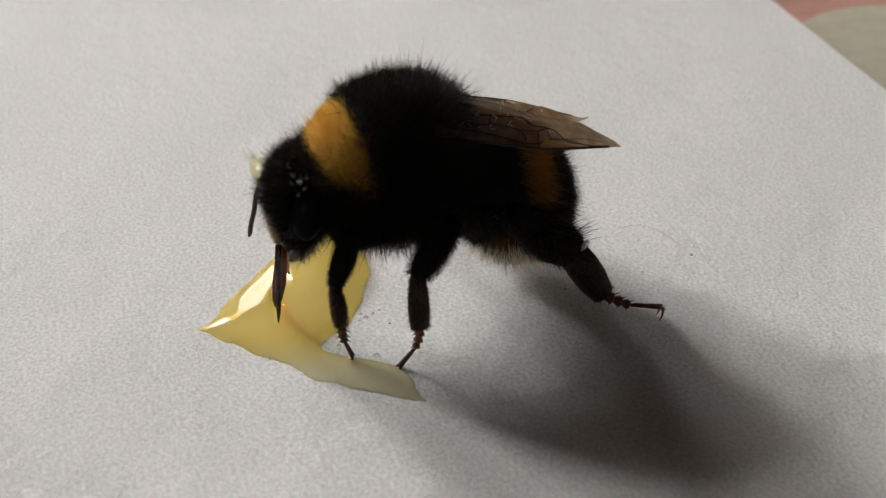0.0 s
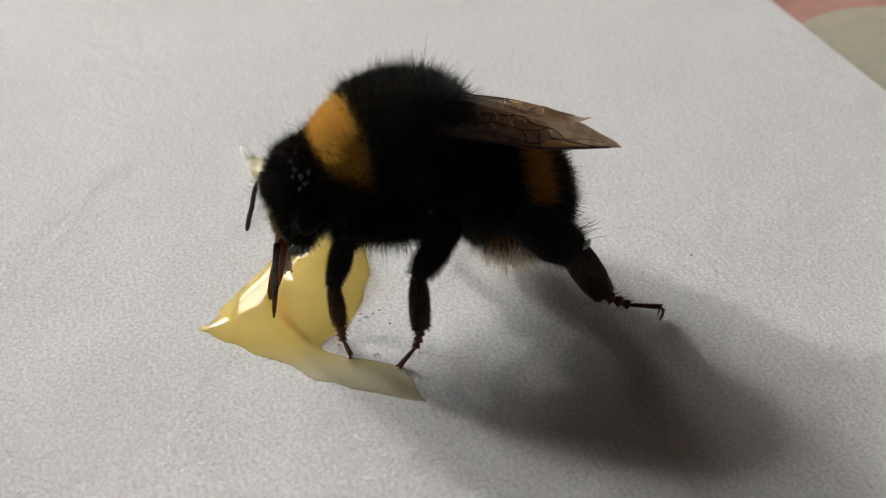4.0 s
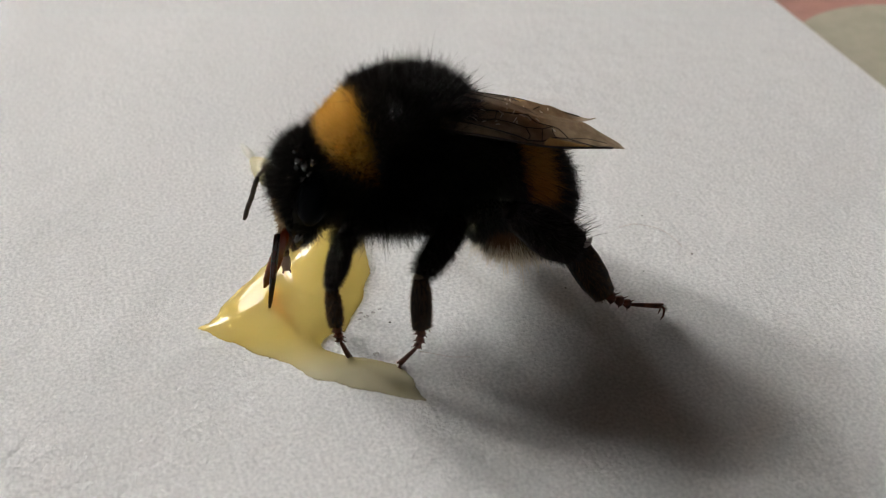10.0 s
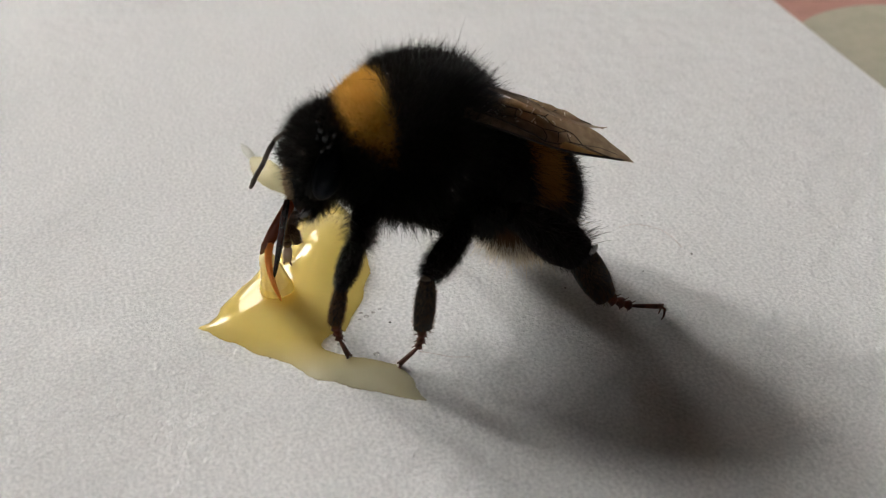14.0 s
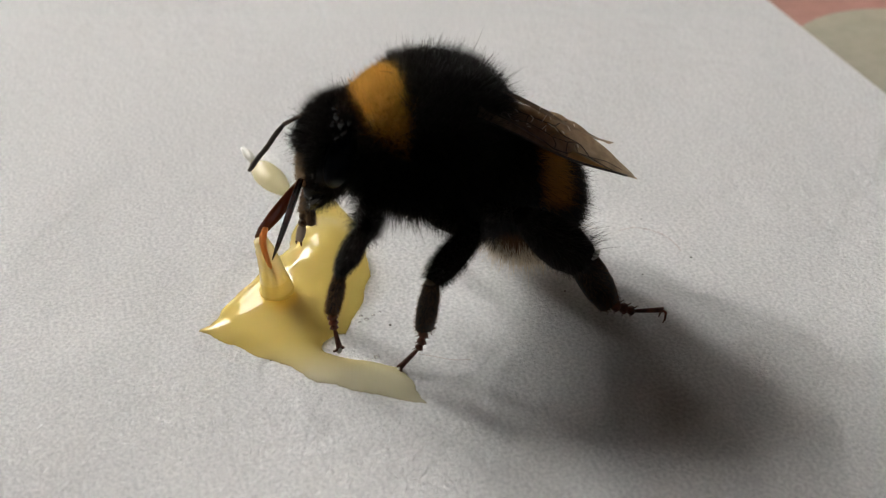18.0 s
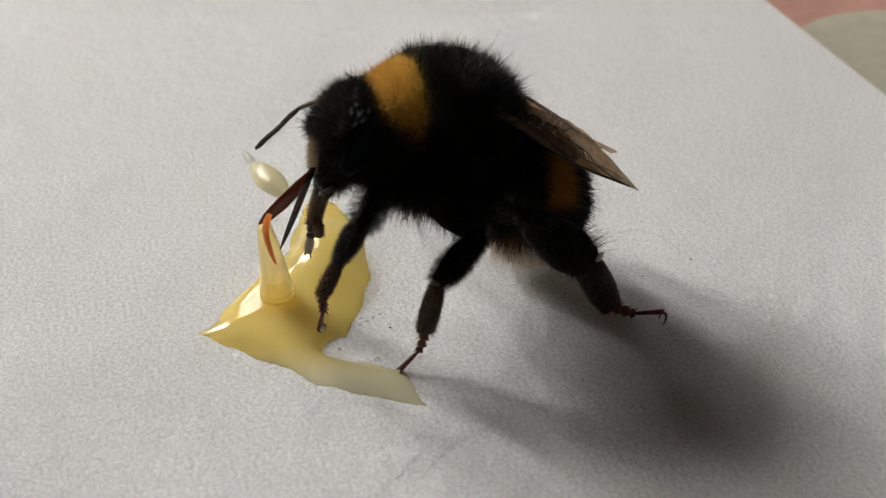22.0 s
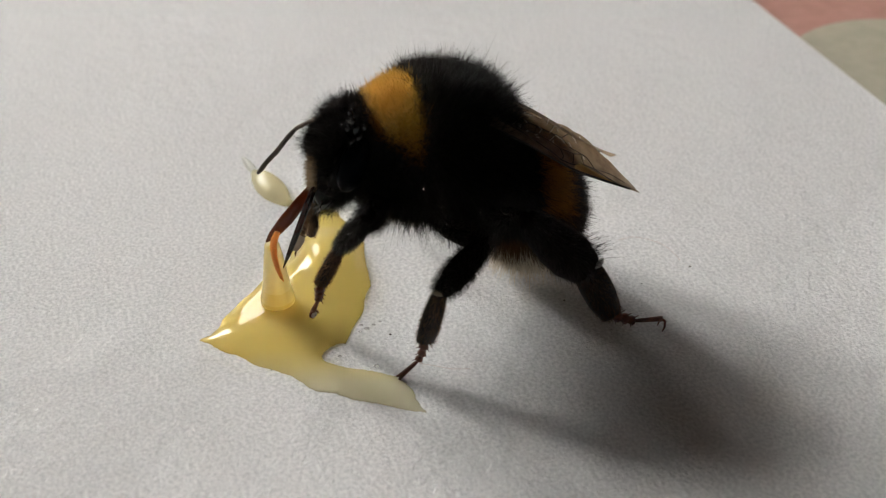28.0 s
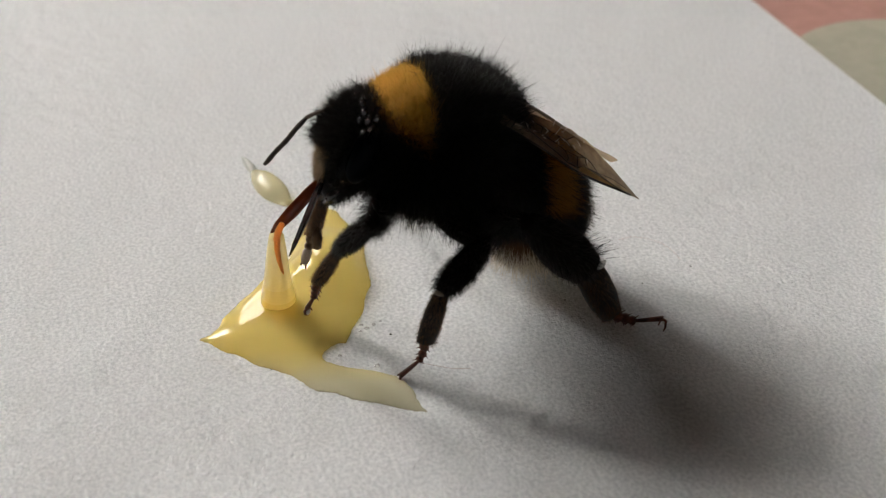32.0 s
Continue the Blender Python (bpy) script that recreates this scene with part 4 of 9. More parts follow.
# ---- what moves: rows of seconds, millimetres and degrees
def motions():
    def rows(*data):
        return [(t, pose(x * MM, y * MM, z * MM, a, b, c)) for t, x, y, z, a, b, c in data]

    body = rows(
        (0, -0.01, 0, 9.5, 0, 0, 0), (0.5, 0.06, 0.04, 9.61, -0.8, 0.5, 0.2), (1, -0.13, -0.38, 9.39, -0.8, 1, -1.4), (1.5, -0.2, -0.39, 9.5, -1.3, -0.2, -1.3),
        (2, -0.28, -0.55, 9.39, -0.2, -0.4, -1.4), (3, -0.19, -0.38, 9.41, 0.2, -0.4, -0.9), (3.5, -0.21, -0.43, 9.37, 0, -0.3, -1.2), (5.5, -0.24, -0.35, 9.54, -0.3, -0.8, -0.8),
        (6, -0.42, -0.69, 9.42, 0, -1.4, -1.7), (7, -0.59, -1.04, 9.23, 0.6, -0.9, -2.8), (8, -0.48, -0.83, 9.31, 0.7, -1.1, -2.1), (9, -0.48, -0.7, 9.38, 0.8, -1.9, -1.2),
        (10, -0.71, -1.13, 9.18, 0.5, -1.7, -2.7), (11, -0.71, -1.07, 9.29, 0.6, -2.1, -2.8), (12, -0.79, -1.04, 9.39, 0.9, -3.4, -2.4), (12.5, -0.98, -1.23, 9.35, 0.6, -4.4, -2.5),
        (13, -1.15, -1.35, 9.43, 0.8, -5.1, -3.2), (13.5, -1.47, -1.69, 9.43, 0.1, -6.3, -4.1), (14, -1.43, -0.8, 10.05, 0.1, -9.9, -2.3), (14.5, -1.56, -0.72, 10.27, -2, -11.1, -2.2),
        (16.5, -2.05, -1.24, 9.91, 0.3, -13.4, -3.6), (17, -2.05, -1.06, 10.02, 0.3, -14.2, -3.3), (18, -2.31, -1.5, 9.82, 1.2, -14.9, -4.1), (19, -2.54, -1.56, 9.88, 1.2, -17, -3.5),
        (20, -2.62, -1.24, 10.09, 1.7, -19, -2.7), (20.5, -2.75, -1.51, 10.02, 0.6, -18.8, -3.2), (21, -2.98, -1.84, 9.84, 1.1, -19.4, -3.8), (21.5, -3.04, -1.78, 9.83, 1.8, -20.3, -3.4),
        (22, -2.93, -1.44, 10.08, 1.3, -20.5, -2.7), (23, -3.1, -1.65, 9.96, 1.8, -21.2, -2.7), (24, -3.07, -1.73, 9.83, 2.5, -20.5, -2.5), (24.5, -2.89, -1.39, 10.03, 1.7, -19.9, -2),
        (25, -2.76, -1.22, 9.99, 0.9, -19, -1.6), (25.5, -2.78, -1.29, 9.99, 0.4, -18.9, -2), (27.5, -2.81, -1.44, 9.9, 1.5, -18.1, -2.1), (28, -2.78, -1.35, 9.94, 0.9, -17.9, -2),
        (29, -2.68, -1.09, 10.08, 1.2, -18.4, -1.2), (30, -2.74, -1.19, 10.02, 1.1, -18.6, -1.2), (30.5, -2.81, -1.14, 10.07, 1.1, -19.4, -1.1), (31, -2.94, -1.21, 10.13, 1.1, -20.6, -1.1),
        (31.5, -3, -1.21, 10.13, 1.3, -20.9, -1), (32, -3.15, -1.43, 10, 1.2, -21.6, -1.3))
    walk(thorax, body)
    walk(abdomen, rows(
        (0, -3.8, 0, 8.6, 0, 0, 0), (0.5, -3.76, 0.01, 8.6, 0, 0.2, 0), (1, -3.73, 0.02, 8.6, 0, 0.3, 0), (1.5, -3.82, 0, 8.6, 0, -0.1, 0),
        (2, -3.83, -0.01, 8.6, 0, -0.1, 0), (3, -3.83, -0.01, 8.6, 0, -0.1, 0), (3.5, -3.82, -0.01, 8.6, 0, -0.1, 0), (5.5, -3.86, -0.02, 8.6, 0, -0.3, 0),
        (6, -3.9, -0.03, 8.6, 0, -0.5, 0), (7, -3.87, -0.02, 8.6, 0, -0.3, 0), (8, -3.88, -0.02, 8.6, 0, -0.4, 0), (9, -3.94, -0.04, 8.6, 0, -0.6, 0),
        (10, -3.92, -0.04, 8.6, 0, -0.6, 0), (11, -3.96, -0.05, 8.6, 0, -0.7, 0), (12, -4.05, -0.07, 8.6, 0, -1.1, 0), (12.5, -4.13, -0.1, 8.6, 0, -1.5, 0),
        (13, -4.18, -0.11, 8.6, 0, -1.7, 0), (13.5, -4.27, -0.14, 8.61, 0, -2.1, 0), (14, -4.53, -0.21, 8.61, 0, -3.3, 0), (14.5, -4.63, -0.24, 8.61, 0, -3.7, 0),
        (16.5, -4.8, -0.29, 8.61, 0, -4.5, 0), (17, -4.86, -0.3, 8.61, 0, -4.7, 0), (18, -4.92, -0.32, 8.61, 0, -5, 0), (19, -5.08, -0.37, 8.61, 0, -5.7, 0),
        (20, -5.23, -0.41, 8.61, 0, -6.3, 0), (20.5, -5.21, -0.4, 8.61, 0, -6.3, 0), (21, -5.25, -0.42, 8.61, 0, -6.5, 0), (21.5, -5.32, -0.44, 8.6, 0, -6.8, 0),
        (22, -5.34, -0.44, 8.6, 0, -6.8, 0), (23, -5.4, -0.46, 8.6, 0, -7.1, 0), (24, -5.34, -0.44, 8.6, 0, -6.9, 0), (24.5, -5.29, -0.43, 8.61, 0, -6.6, 0),
        (25, -5.23, -0.41, 8.61, 0, -6.3, 0), (25.5, -5.21, -0.4, 8.61, 0, -6.3, 0), (27.5, -5.16, -0.39, 8.61, 0, -6, 0), (28, -5.14, -0.38, 8.61, 0, -6, 0),
        (29, -5.18, -0.39, 8.61, 0, -6.1, 0), (30, -5.19, -0.4, 8.61, 0, -6.2, 0), (30.5, -5.26, -0.42, 8.61, 0, -6.5, 0), (31, -5.34, -0.44, 8.6, 0, -6.9, 0),
        (31.5, -5.37, -0.45, 8.6, 0, -7, 0), (32, -5.42, -0.46, 8.6, 0, -7.2, 0)))
    walk(head, rows(
        (0, 3.99, 0, 9.2, 0, 0, 0), (0.5, 4.06, 0.05, 9.27, -0.8, 4, 0.1), (1, 3.9, -0.48, 8.96, -0.8, 1.6, -1.4), (1.5, 3.81, -0.49, 9.15, -1.3, -0.4, -1.3),
        (2, 3.75, -0.65, 9.11, -0.2, -0.3, -1.4), (3, 3.84, -0.44, 9.17, 0.2, -0.2, -0.9), (3.5, 3.78, -0.51, 9.1, 0, -0.8, -1.2), (5.5, 3.76, -0.41, 9.34, -0.3, 0.1, -0.8),
        (6, 3.62, -0.81, 9.19, 0, -2.1, -1.7), (7, 3.49, -1.24, 9, 0.6, -0.6, -2.8), (8, 3.54, -0.97, 9.11, 0.7, -0.6, -2.1), (9, 3.55, -0.78, 9.24, 0.8, -1.8, -1.2),
        (10, 3.34, -1.31, 8.98, 0.5, -1.1, -2.7), (11, 3.31, -1.26, 9.15, 0.6, -1.7, -2.8), (12, 3.2, -1.2, 9.36, 0.9, -3.2, -2.4), (12.5, 3.03, -1.4, 9.35, 0.6, -4.6, -2.5),
        (13, 2.87, -1.57, 9.47, 0.8, -5, -3.2), (13.5, 2.54, -1.98, 9.54, 0.1, -5.2, -4.1), (14, 2.46, -0.96, 10.48, 0.1, -8.9, -2.3), (14.5, 2.33, -0.88, 10.74, -2, -9.8, -2.2),
        (16.5, 1.82, -1.49, 10.6, 0.3, -11.4, -3.6), (17, 1.75, -1.29, 10.77, 0.3, -12.4, -3.3), (18, 1.51, -1.77, 10.61, 1.2, -12.3, -4), (19, 1.23, -1.79, 10.83, 1.2, -14.4, -3.4),
        (20, 1.07, -1.41, 11.18, 1.6, -16.7, -2.6), (20.5, 0.92, -1.72, 11.09, 0.6, -14.8, -3.1), (21, 0.71, -2.09, 10.92, 1.1, -16, -3.7), (21.5, 0.59, -2, 11, 1.7, -15.8, -3.2),
        (22, 0.66, -1.61, 11.3, 1.3, -16.7, -2.6), (23, 0.53, -1.82, 11.18, 1.8, -18, -2.6), (24, 0.56, -1.89, 11.07, 2.4, -16.4, -2.4), (24.5, 0.73, -1.52, 11.24, 1.7, -16.4, -1.9),
        (25, 0.88, -1.33, 11.16, 0.9, -14.6, -1.5), (25.5, 0.86, -1.43, 11.1, 0.4, -15.6, -2), (27.5, 0.89, -1.57, 10.92, 1.5, -14.6, -2), (28, 0.92, -1.48, 10.97, 0.9, -14.6, -1.9),
        (29, 1.05, -1.16, 11.12, 1.2, -16.6, -1.2), (30, 0.97, -1.27, 11.08, 1.1, -15.7, -1.1), (30.5, 0.88, -1.21, 11.18, 1.1, -17.4, -1), (31, 0.7, -1.28, 11.31, 1.1, -18.1, -1.1),
        (31.5, 0.64, -1.27, 11.37, 1.2, -16.7, -0.9), (32, 0.42, -1.51, 11.25, 1.1, -17.5, -1.2)))
    walk(wing_left, body)
    hinge = Vector((-1.4, -1.9, 2.8)) * MM      # the far wing opens a little as the body rears up
    walk(wing_right, [(t, m @ Matrix.Translation(hinge) @ pose(0, 0, 0, 0, max(0.0, 7.2 * m.to_3x3()[0][2] * -1.0), 0) @ Matrix.Translation(-hinge)) for t, m in body])
    walk(legs["fore", "left"][0], rows(
        (0, 2.64, 1.3, 6.17, -143.5, -34.6, 75.3), (0.5, 2.66, 1.29, 6.22, -141.3, -33.7, 74.8), (1, 2.57, 1.09, 6.2, -138, -33.3, 73.5), (1.5, 2.52, 0.97, 6.32, -129.4, -30.2, 71.5),
        (2, 2.45, 0.92, 6.27, -128.2, -31.2, 69.8), (3, 2.48, 1.06, 6.24, -126.9, -32.8, 67.3), (3.5, 2.5, 1.08, 6.25, -127.1, -32.5, 67.7), (5.5, 2.45, 1.13, 6.45, -115.8, -29.1, 63.4),
        (6, 2.43, 0.97, 6.5, -114, -27.6, 64), (7, 2.38, 0.8, 6.42, -113.6, -27.5, 63.8), (8, 2.38, 0.88, 6.42, -113.5, -27.7, 63.4), (9, 2.36, 0.99, 6.5, -110.3, -26.3, 62.7),
        (10, 2.41, 0.97, 6.52, -105.9, -23, 64.6), (11, 2.44, 1.04, 6.65, -99.2, -20, 63.9), (12, 2.43, 1.15, 6.81, -91.3, -16.2, 63.6), (12.5, 2.38, 1.13, 6.86, -88.1, -14.6, 64.7),
        (13, 2.29, 1.08, 6.97, -82.2, -11.9, 66.5), (13.5, 2.12, 0.87, 7.04, -78.7, -10.6, 68.1), (14, 2.02, 1.27, 7.68, -57.3, -0.2, 67.4), (14.5, 1.97, 1.31, 7.89, -53.9, 1.6, 67.7),
        (16.5, 1.76, 1.19, 7.78, -61.7, -2.8, 67.7), (17, 1.71, 1.21, 7.93, -61.7, -2.5, 67), (18, 1.61, 1.03, 7.88, -69.6, -6.3, 66.8), (19, 1.42, 0.95, 8.06, -69.3, -6.1, 66.5),
        (20, 1.32, 1.15, 8.37, -69.5, -5.3, 63.5), (20.5, 1.35, 1.04, 8.32, -73.9, -7.4, 62.4), (21, 1.25, 0.82, 8.24, -76.9, -8.9, 61.3), (21.5, 1.22, 0.96, 8.3, -75.5, -8.1, 61.1),
        (22, 1.19, 1.04, 8.47, -72.8, -5.8, 58.4), (23, 1.16, 1.05, 8.44, -73.7, -6.6, 59.2), (24, 1.12, 0.95, 8.32, -77.6, -8.9, 58.8), (24.5, 1.17, 1.08, 8.41, -75.7, -7.6, 57.6),
        (25, 1.27, 1.26, 8.32, -78.7, -9.6, 58.3), (25.5, 1.29, 1.21, 8.32, -79.6, -10.2, 59.2), (27.5, 1.23, 1.16, 8.23, -81.3, -11.2, 60.6), (28, 0.9, 0.58, 8.11, -88.4, -15.2, 59.8),
        (29, 0.93, 0.82, 8.25, -80.8, -11, 61), (30, 1.01, 0.99, 8.26, -78.7, -10.1, 63.3), (30.5, 1.08, 1.28, 8.37, -71.3, -6.4, 63.8), (31, 1, 1.21, 8.48, -69.1, -5, 63.4),
        (31.5, 0.77, 0.87, 8.48, -71.2, -5.3, 60.4), (32, 0.69, 0.69, 8.39, -70.5, -4.5, 59.1)))
    walk(legs["fore", "left"][1], rows(
        (0, 2.98, 0.02, 0.01, 51.3, -26.7, 124.4), (0.5, 2.98, 0.02, 0.01, 52.7, -25.7, 123.2), (1, 2.99, 0.02, 0.01, 54.5, -24.2, 120), (1.5, 2.99, 0.02, 0.01, 58.8, -18.3, 115.2),
        (2, 2.99, 0.02, 0.01, 57.1, -17.8, 115.7), (3, 2.99, 0.02, 0.01, 54.3, -17.5, 117), (3.5, 2.99, 0.02, 0.01, 54.6, -18.4, 116.6), (5.5, 2.99, 0.01, 0, 56.4, -11.2, 112.4),
        (6, 3, 0.01, 0, 58.4, -10.6, 109.9), (7, 3, 0, 0, 58.7, -9.7, 109), (8, 3, 0, 0, 57.7, -8.6, 112), (9, 3, 0, 0, 58.2, -4.8, 113),
        (10, 3, -0.02, 0, 63.3, -0.6, 106), (11, 3.01, -0.02, 0, 65.2, 6.6, 104.4), (12, 3, -0.02, 0.01, 67.4, 14.9, 102.9), (12.5, 3.01, -0.03, 0.01, 69.3, 18.2, 101.6),
        (13, 3, -0.03, 0.01, 72.3, 24.2, 100.2), (13.5, 3, -0.03, 0.02, 74.3, 28.6, 98.5), (14, 3, -0.01, 0.02, 74.6, 50.2, 92.9), (14.5, 3, -0.01, 0.01, 76.6, 54.4, 94.2),
        (16.5, 3, -0.02, 0.02, 81.2, 49.9, 100.9), (17, 3, -0.01, 0.02, 82.3, 50.8, 102.6), (18, 3.01, -0.02, 0.02, 81.3, 44.1, 104.3), (19, 3.01, -0.02, 0.02, 82, 44.9, 105.3),
        (20, 3.01, -0.02, 0.02, 79.1, 45.2, 104.8), (20.5, 3.01, -0.02, 0.02, 76.7, 41.5, 104.7), (21, 3.01, -0.02, 0.02, 74.8, 38.7, 105.1), (21.5, 3.01, -0.03, 0.03, 73.3, 40, 101.6),
        (22, 3, -0.02, 0.02, 72.8, 43, 103.3), (23, 3.01, -0.02, 0.02, 73.3, 41.9, 103.7), (24, 3.01, -0.02, 0.02, 73.9, 39.9, 106.8), (24.5, 3.01, -0.02, 0.02, 73.8, 42.6, 106.3),
        (25, 3.01, -0.02, 0.02, 74, 40.2, 107.1), (25.5, 3.01, -0.02, 0.02, 75.7, 40.2, 108.6), (27.5, 3.01, -0.02, 0.02, 79, 41.5, 110.3), (28, 3, 0, 0, 78.6, 34.3, 121),
        (29, 3, 0, 0, 84.3, 42.3, 117.8), (30, 3.01, -0.01, 0.01, 89.1, 45.2, 118.3), (30.5, 3.01, -0.01, 0.02, 92.4, 53.9, 114.6), (31, 3, -0.01, 0.02, 95.6, 56.2, 117.1),
        (31.5, 3, 0, 0, 94.4, 54.4, 120.1), (32, 3, 0, 0, 92.5, 56.7, 117.1)))
    walk(legs["fore", "left"][2], rows(
        (0, 1.32, 2.46, 1.5, 38.4, -49.3, 137.4), (0.5, 1.36, 2.51, 1.44, 40.9, -48.3, 134.7), (1, 1.49, 2.63, 1.36, 44.7, -47.3, 129.7), (1.5, 1.66, 2.86, 1.04, 53.3, -43.4, 119.1),
        (2, 1.63, 2.85, 1.01, 53, -43, 118), (3, 1.56, 2.82, 1, 46.7, -40.1, 124.8), (3.5, 1.59, 2.82, 1.05, 46, -38.6, 126.5), (5.5, 1.76, 3.01, 0.64, 49.3, -28.4, 121.5),
        (6, 1.89, 3.06, 0.61, 52.7, -26.8, 117.4), (7, 1.94, 3.08, 0.56, 55, -28.2, 112.5), (8, 1.78, 3.03, 0.49, 56, -28, 109.9), (9, 1.71, 3.03, 0.28, 57.1, -24.4, 107.5),
        (10, 2.1, 3.16, 0.03, 58.4, -18.2, 111.8), (11, 2.19, 3.16, -0.38, 60, -13, 109.8), (12, 2.29, 3.09, -0.84, 62.9, -3.5, 105.4), (12.5, 2.38, 3.05, -1.02, 65.3, 2.3, 104.1),
        (13, 2.47, 2.94, -1.34, 69.2, 12.8, 100), (13.5, 2.58, 2.83, -1.56, 70.5, 17.5, 95), (14, 2.89, 2.09, -2.52, 68.5, 42.7, 87.4), (14.5, 2.86, 1.91, -2.67, 65.9, 47.1, 82.5),
        (16.5, 2.6, 2.07, -2.5, 67.3, 38.3, 84.8), (17, 2.55, 2.02, -2.54, 65.5, 37.3, 83), (18, 2.42, 2.28, -2.28, 66.3, 32, 83.8), (19, 2.39, 2.23, -2.31, 63.2, 35.5, 77.7),
        (20, 2.41, 2.23, -2.32, 62.6, 37.6, 80.6), (20.5, 2.38, 2.37, -2.17, 66.2, 38.4, 87.5), (21, 2.33, 2.46, -2.05, 62.7, 34.2, 83.7), (21.5, 2.5, 2.44, -2.1, 67.7, 35.4, 94.2),
        (22, 2.45, 2.33, -2.23, 62.5, 40.2, 86.4), (23, 2.42, 2.36, -2.18, 63.2, 36.1, 88.4), (24, 2.27, 2.4, -2.1, 62.9, 33.7, 88.9), (24.5, 2.32, 2.31, -2.21, 65.4, 37.2, 94.8),
        (25, 2.26, 2.39, -2.11, 67.6, 29.7, 105.1), (25.5, 2.2, 2.37, -2.11, 67.1, 27.2, 104), (27.5, 2.15, 2.3, -2.17, 68.3, 24.1, 107.5), (28, 1.59, 2.34, -1.86, 65, 26.4, 94.6),
        (29, 1.86, 2.16, -2.22, 64.6, 24.3, 92.6), (30, 1.91, 2.04, -2.33, 69.6, 27.7, 98.8), (30.5, 2.2, 1.76, -2.64, 75.6, 29.5, 115.1), (31, 2.17, 1.62, -2.73, 76.1, 32.4, 114),
        (31.5, 2.04, 1.66, -2.68, 64.4, 40.3, 87.3), (32, 2.18, 1.61, -2.75, 67.9, 49.1, 90.1)))
    walk(legs["fore", "left"][3], rows(
        (0, 0.15, 3.53, 3.34, -34.2, -47.8, 144.9), (0.5, 0.22, 3.66, 3.26, -30.7, -47, 141.8), (1, 0.44, 3.89, 3.14, -24.7, -45.4, 138.5), (1.5, 0.8, 4.4, 2.71, -13.6, -40.6, 129.1),
        (2, 0.79, 4.42, 2.67, -16.8, -39.1, 130.2), (3, 0.51, 4.34, 2.56, -19.8, -37.2, 131.7), (3.5, 0.47, 4.33, 2.55, -16.9, -37.6, 131.1), (5.5, 0.65, 4.82, 1.79, -13.1, -29.1, 123.4),
        (6, 0.9, 4.97, 1.69, -6.6, -28.2, 120.6), (7, 1.13, 5.03, 1.69, -3.6, -29, 120.2), (8, 1.05, 5.03, 1.62, -8.3, -29.6, 121.2), (9, 1.06, 5.12, 1.27, -11.4, -27.6, 119.8),
        (10, 1.26, 5.25, 0.77, 7.8, -26.5, 112.1), (11, 1.41, 5.33, 0.16, 9.5, -21.5, 108.1), (12, 1.66, 5.37, -0.7, 12.4, -15.1, 103.2), (12.5, 1.8, 5.34, -1.12, 15.2, -12.7, 100.7),
        (13, 2.07, 5.21, -1.86, 18.1, -7.3, 97.2), (13.5, 2.38, 5.08, -2.27, 24.9, -3, 94.2), (14, 2.97, 3.83, -4.13, 21, 19.5, 84.3), (14.5, 3.07, 3.51, -4.41, 15.8, 24.6, 84),
        (16.5, 2.77, 3.92, -3.97, 42.3, 20.5, 85.1), (17, 2.78, 3.89, -3.97, 44.6, 21.7, 85.2), (18, 2.64, 4.26, -3.52, 51.5, 14.5, 88.8), (19, 2.8, 4.1, -3.67, 52.5, 15.7, 89.7),
        (20, 2.71, 4.07, -3.75, 54.3, 17, 90.6), (20.5, 2.46, 4.22, -3.63, 41.3, 14.4, 96.3), (21, 2.55, 4.4, -3.37, 44.2, 12.3, 98.4), (21.5, 2.36, 4.35, -3.45, 74.9, 13.6, 95.5),
        (22, 2.56, 4.13, -3.76, -162, 18.3, 96.5), (23, 2.48, 4.26, -3.57, 149.8, 18.2, 95.7), (24, 2.31, 4.37, -3.41, -176.3, 16.3, 99.4), (24.5, 2.17, 4.2, -3.64, -172.3, 19.1, 98.5),
        (25, 1.73, 4.37, -3.28, 164.1, 16, 98.4), (25.5, 1.69, 4.42, -3.2, 169.3, 16.1, 99.2), (27.5, 1.5, 4.36, -3.14, 170.4, 17.3, 99.9), (28, 1.42, 4.52, -2.95, -156.5, 12.4, 109.9),
        (29, 1.76, 4.33, -3.2, 179.1, 19.6, 101), (30, 1.58, 4.12, -3.44, -177.1, 22.6, 100.9), (30.5, 1.32, 3.62, -3.81, -179.2, 30.5, 96.9), (31, 1.35, 3.46, -4.01, -169.6, 33.4, 97.8),
        (31.5, 2.12, 3.5, -4.25, -164.8, 32.4, 99.5), (32, 2.17, 3.18, -4.57, -161.5, 34, 99.9)))
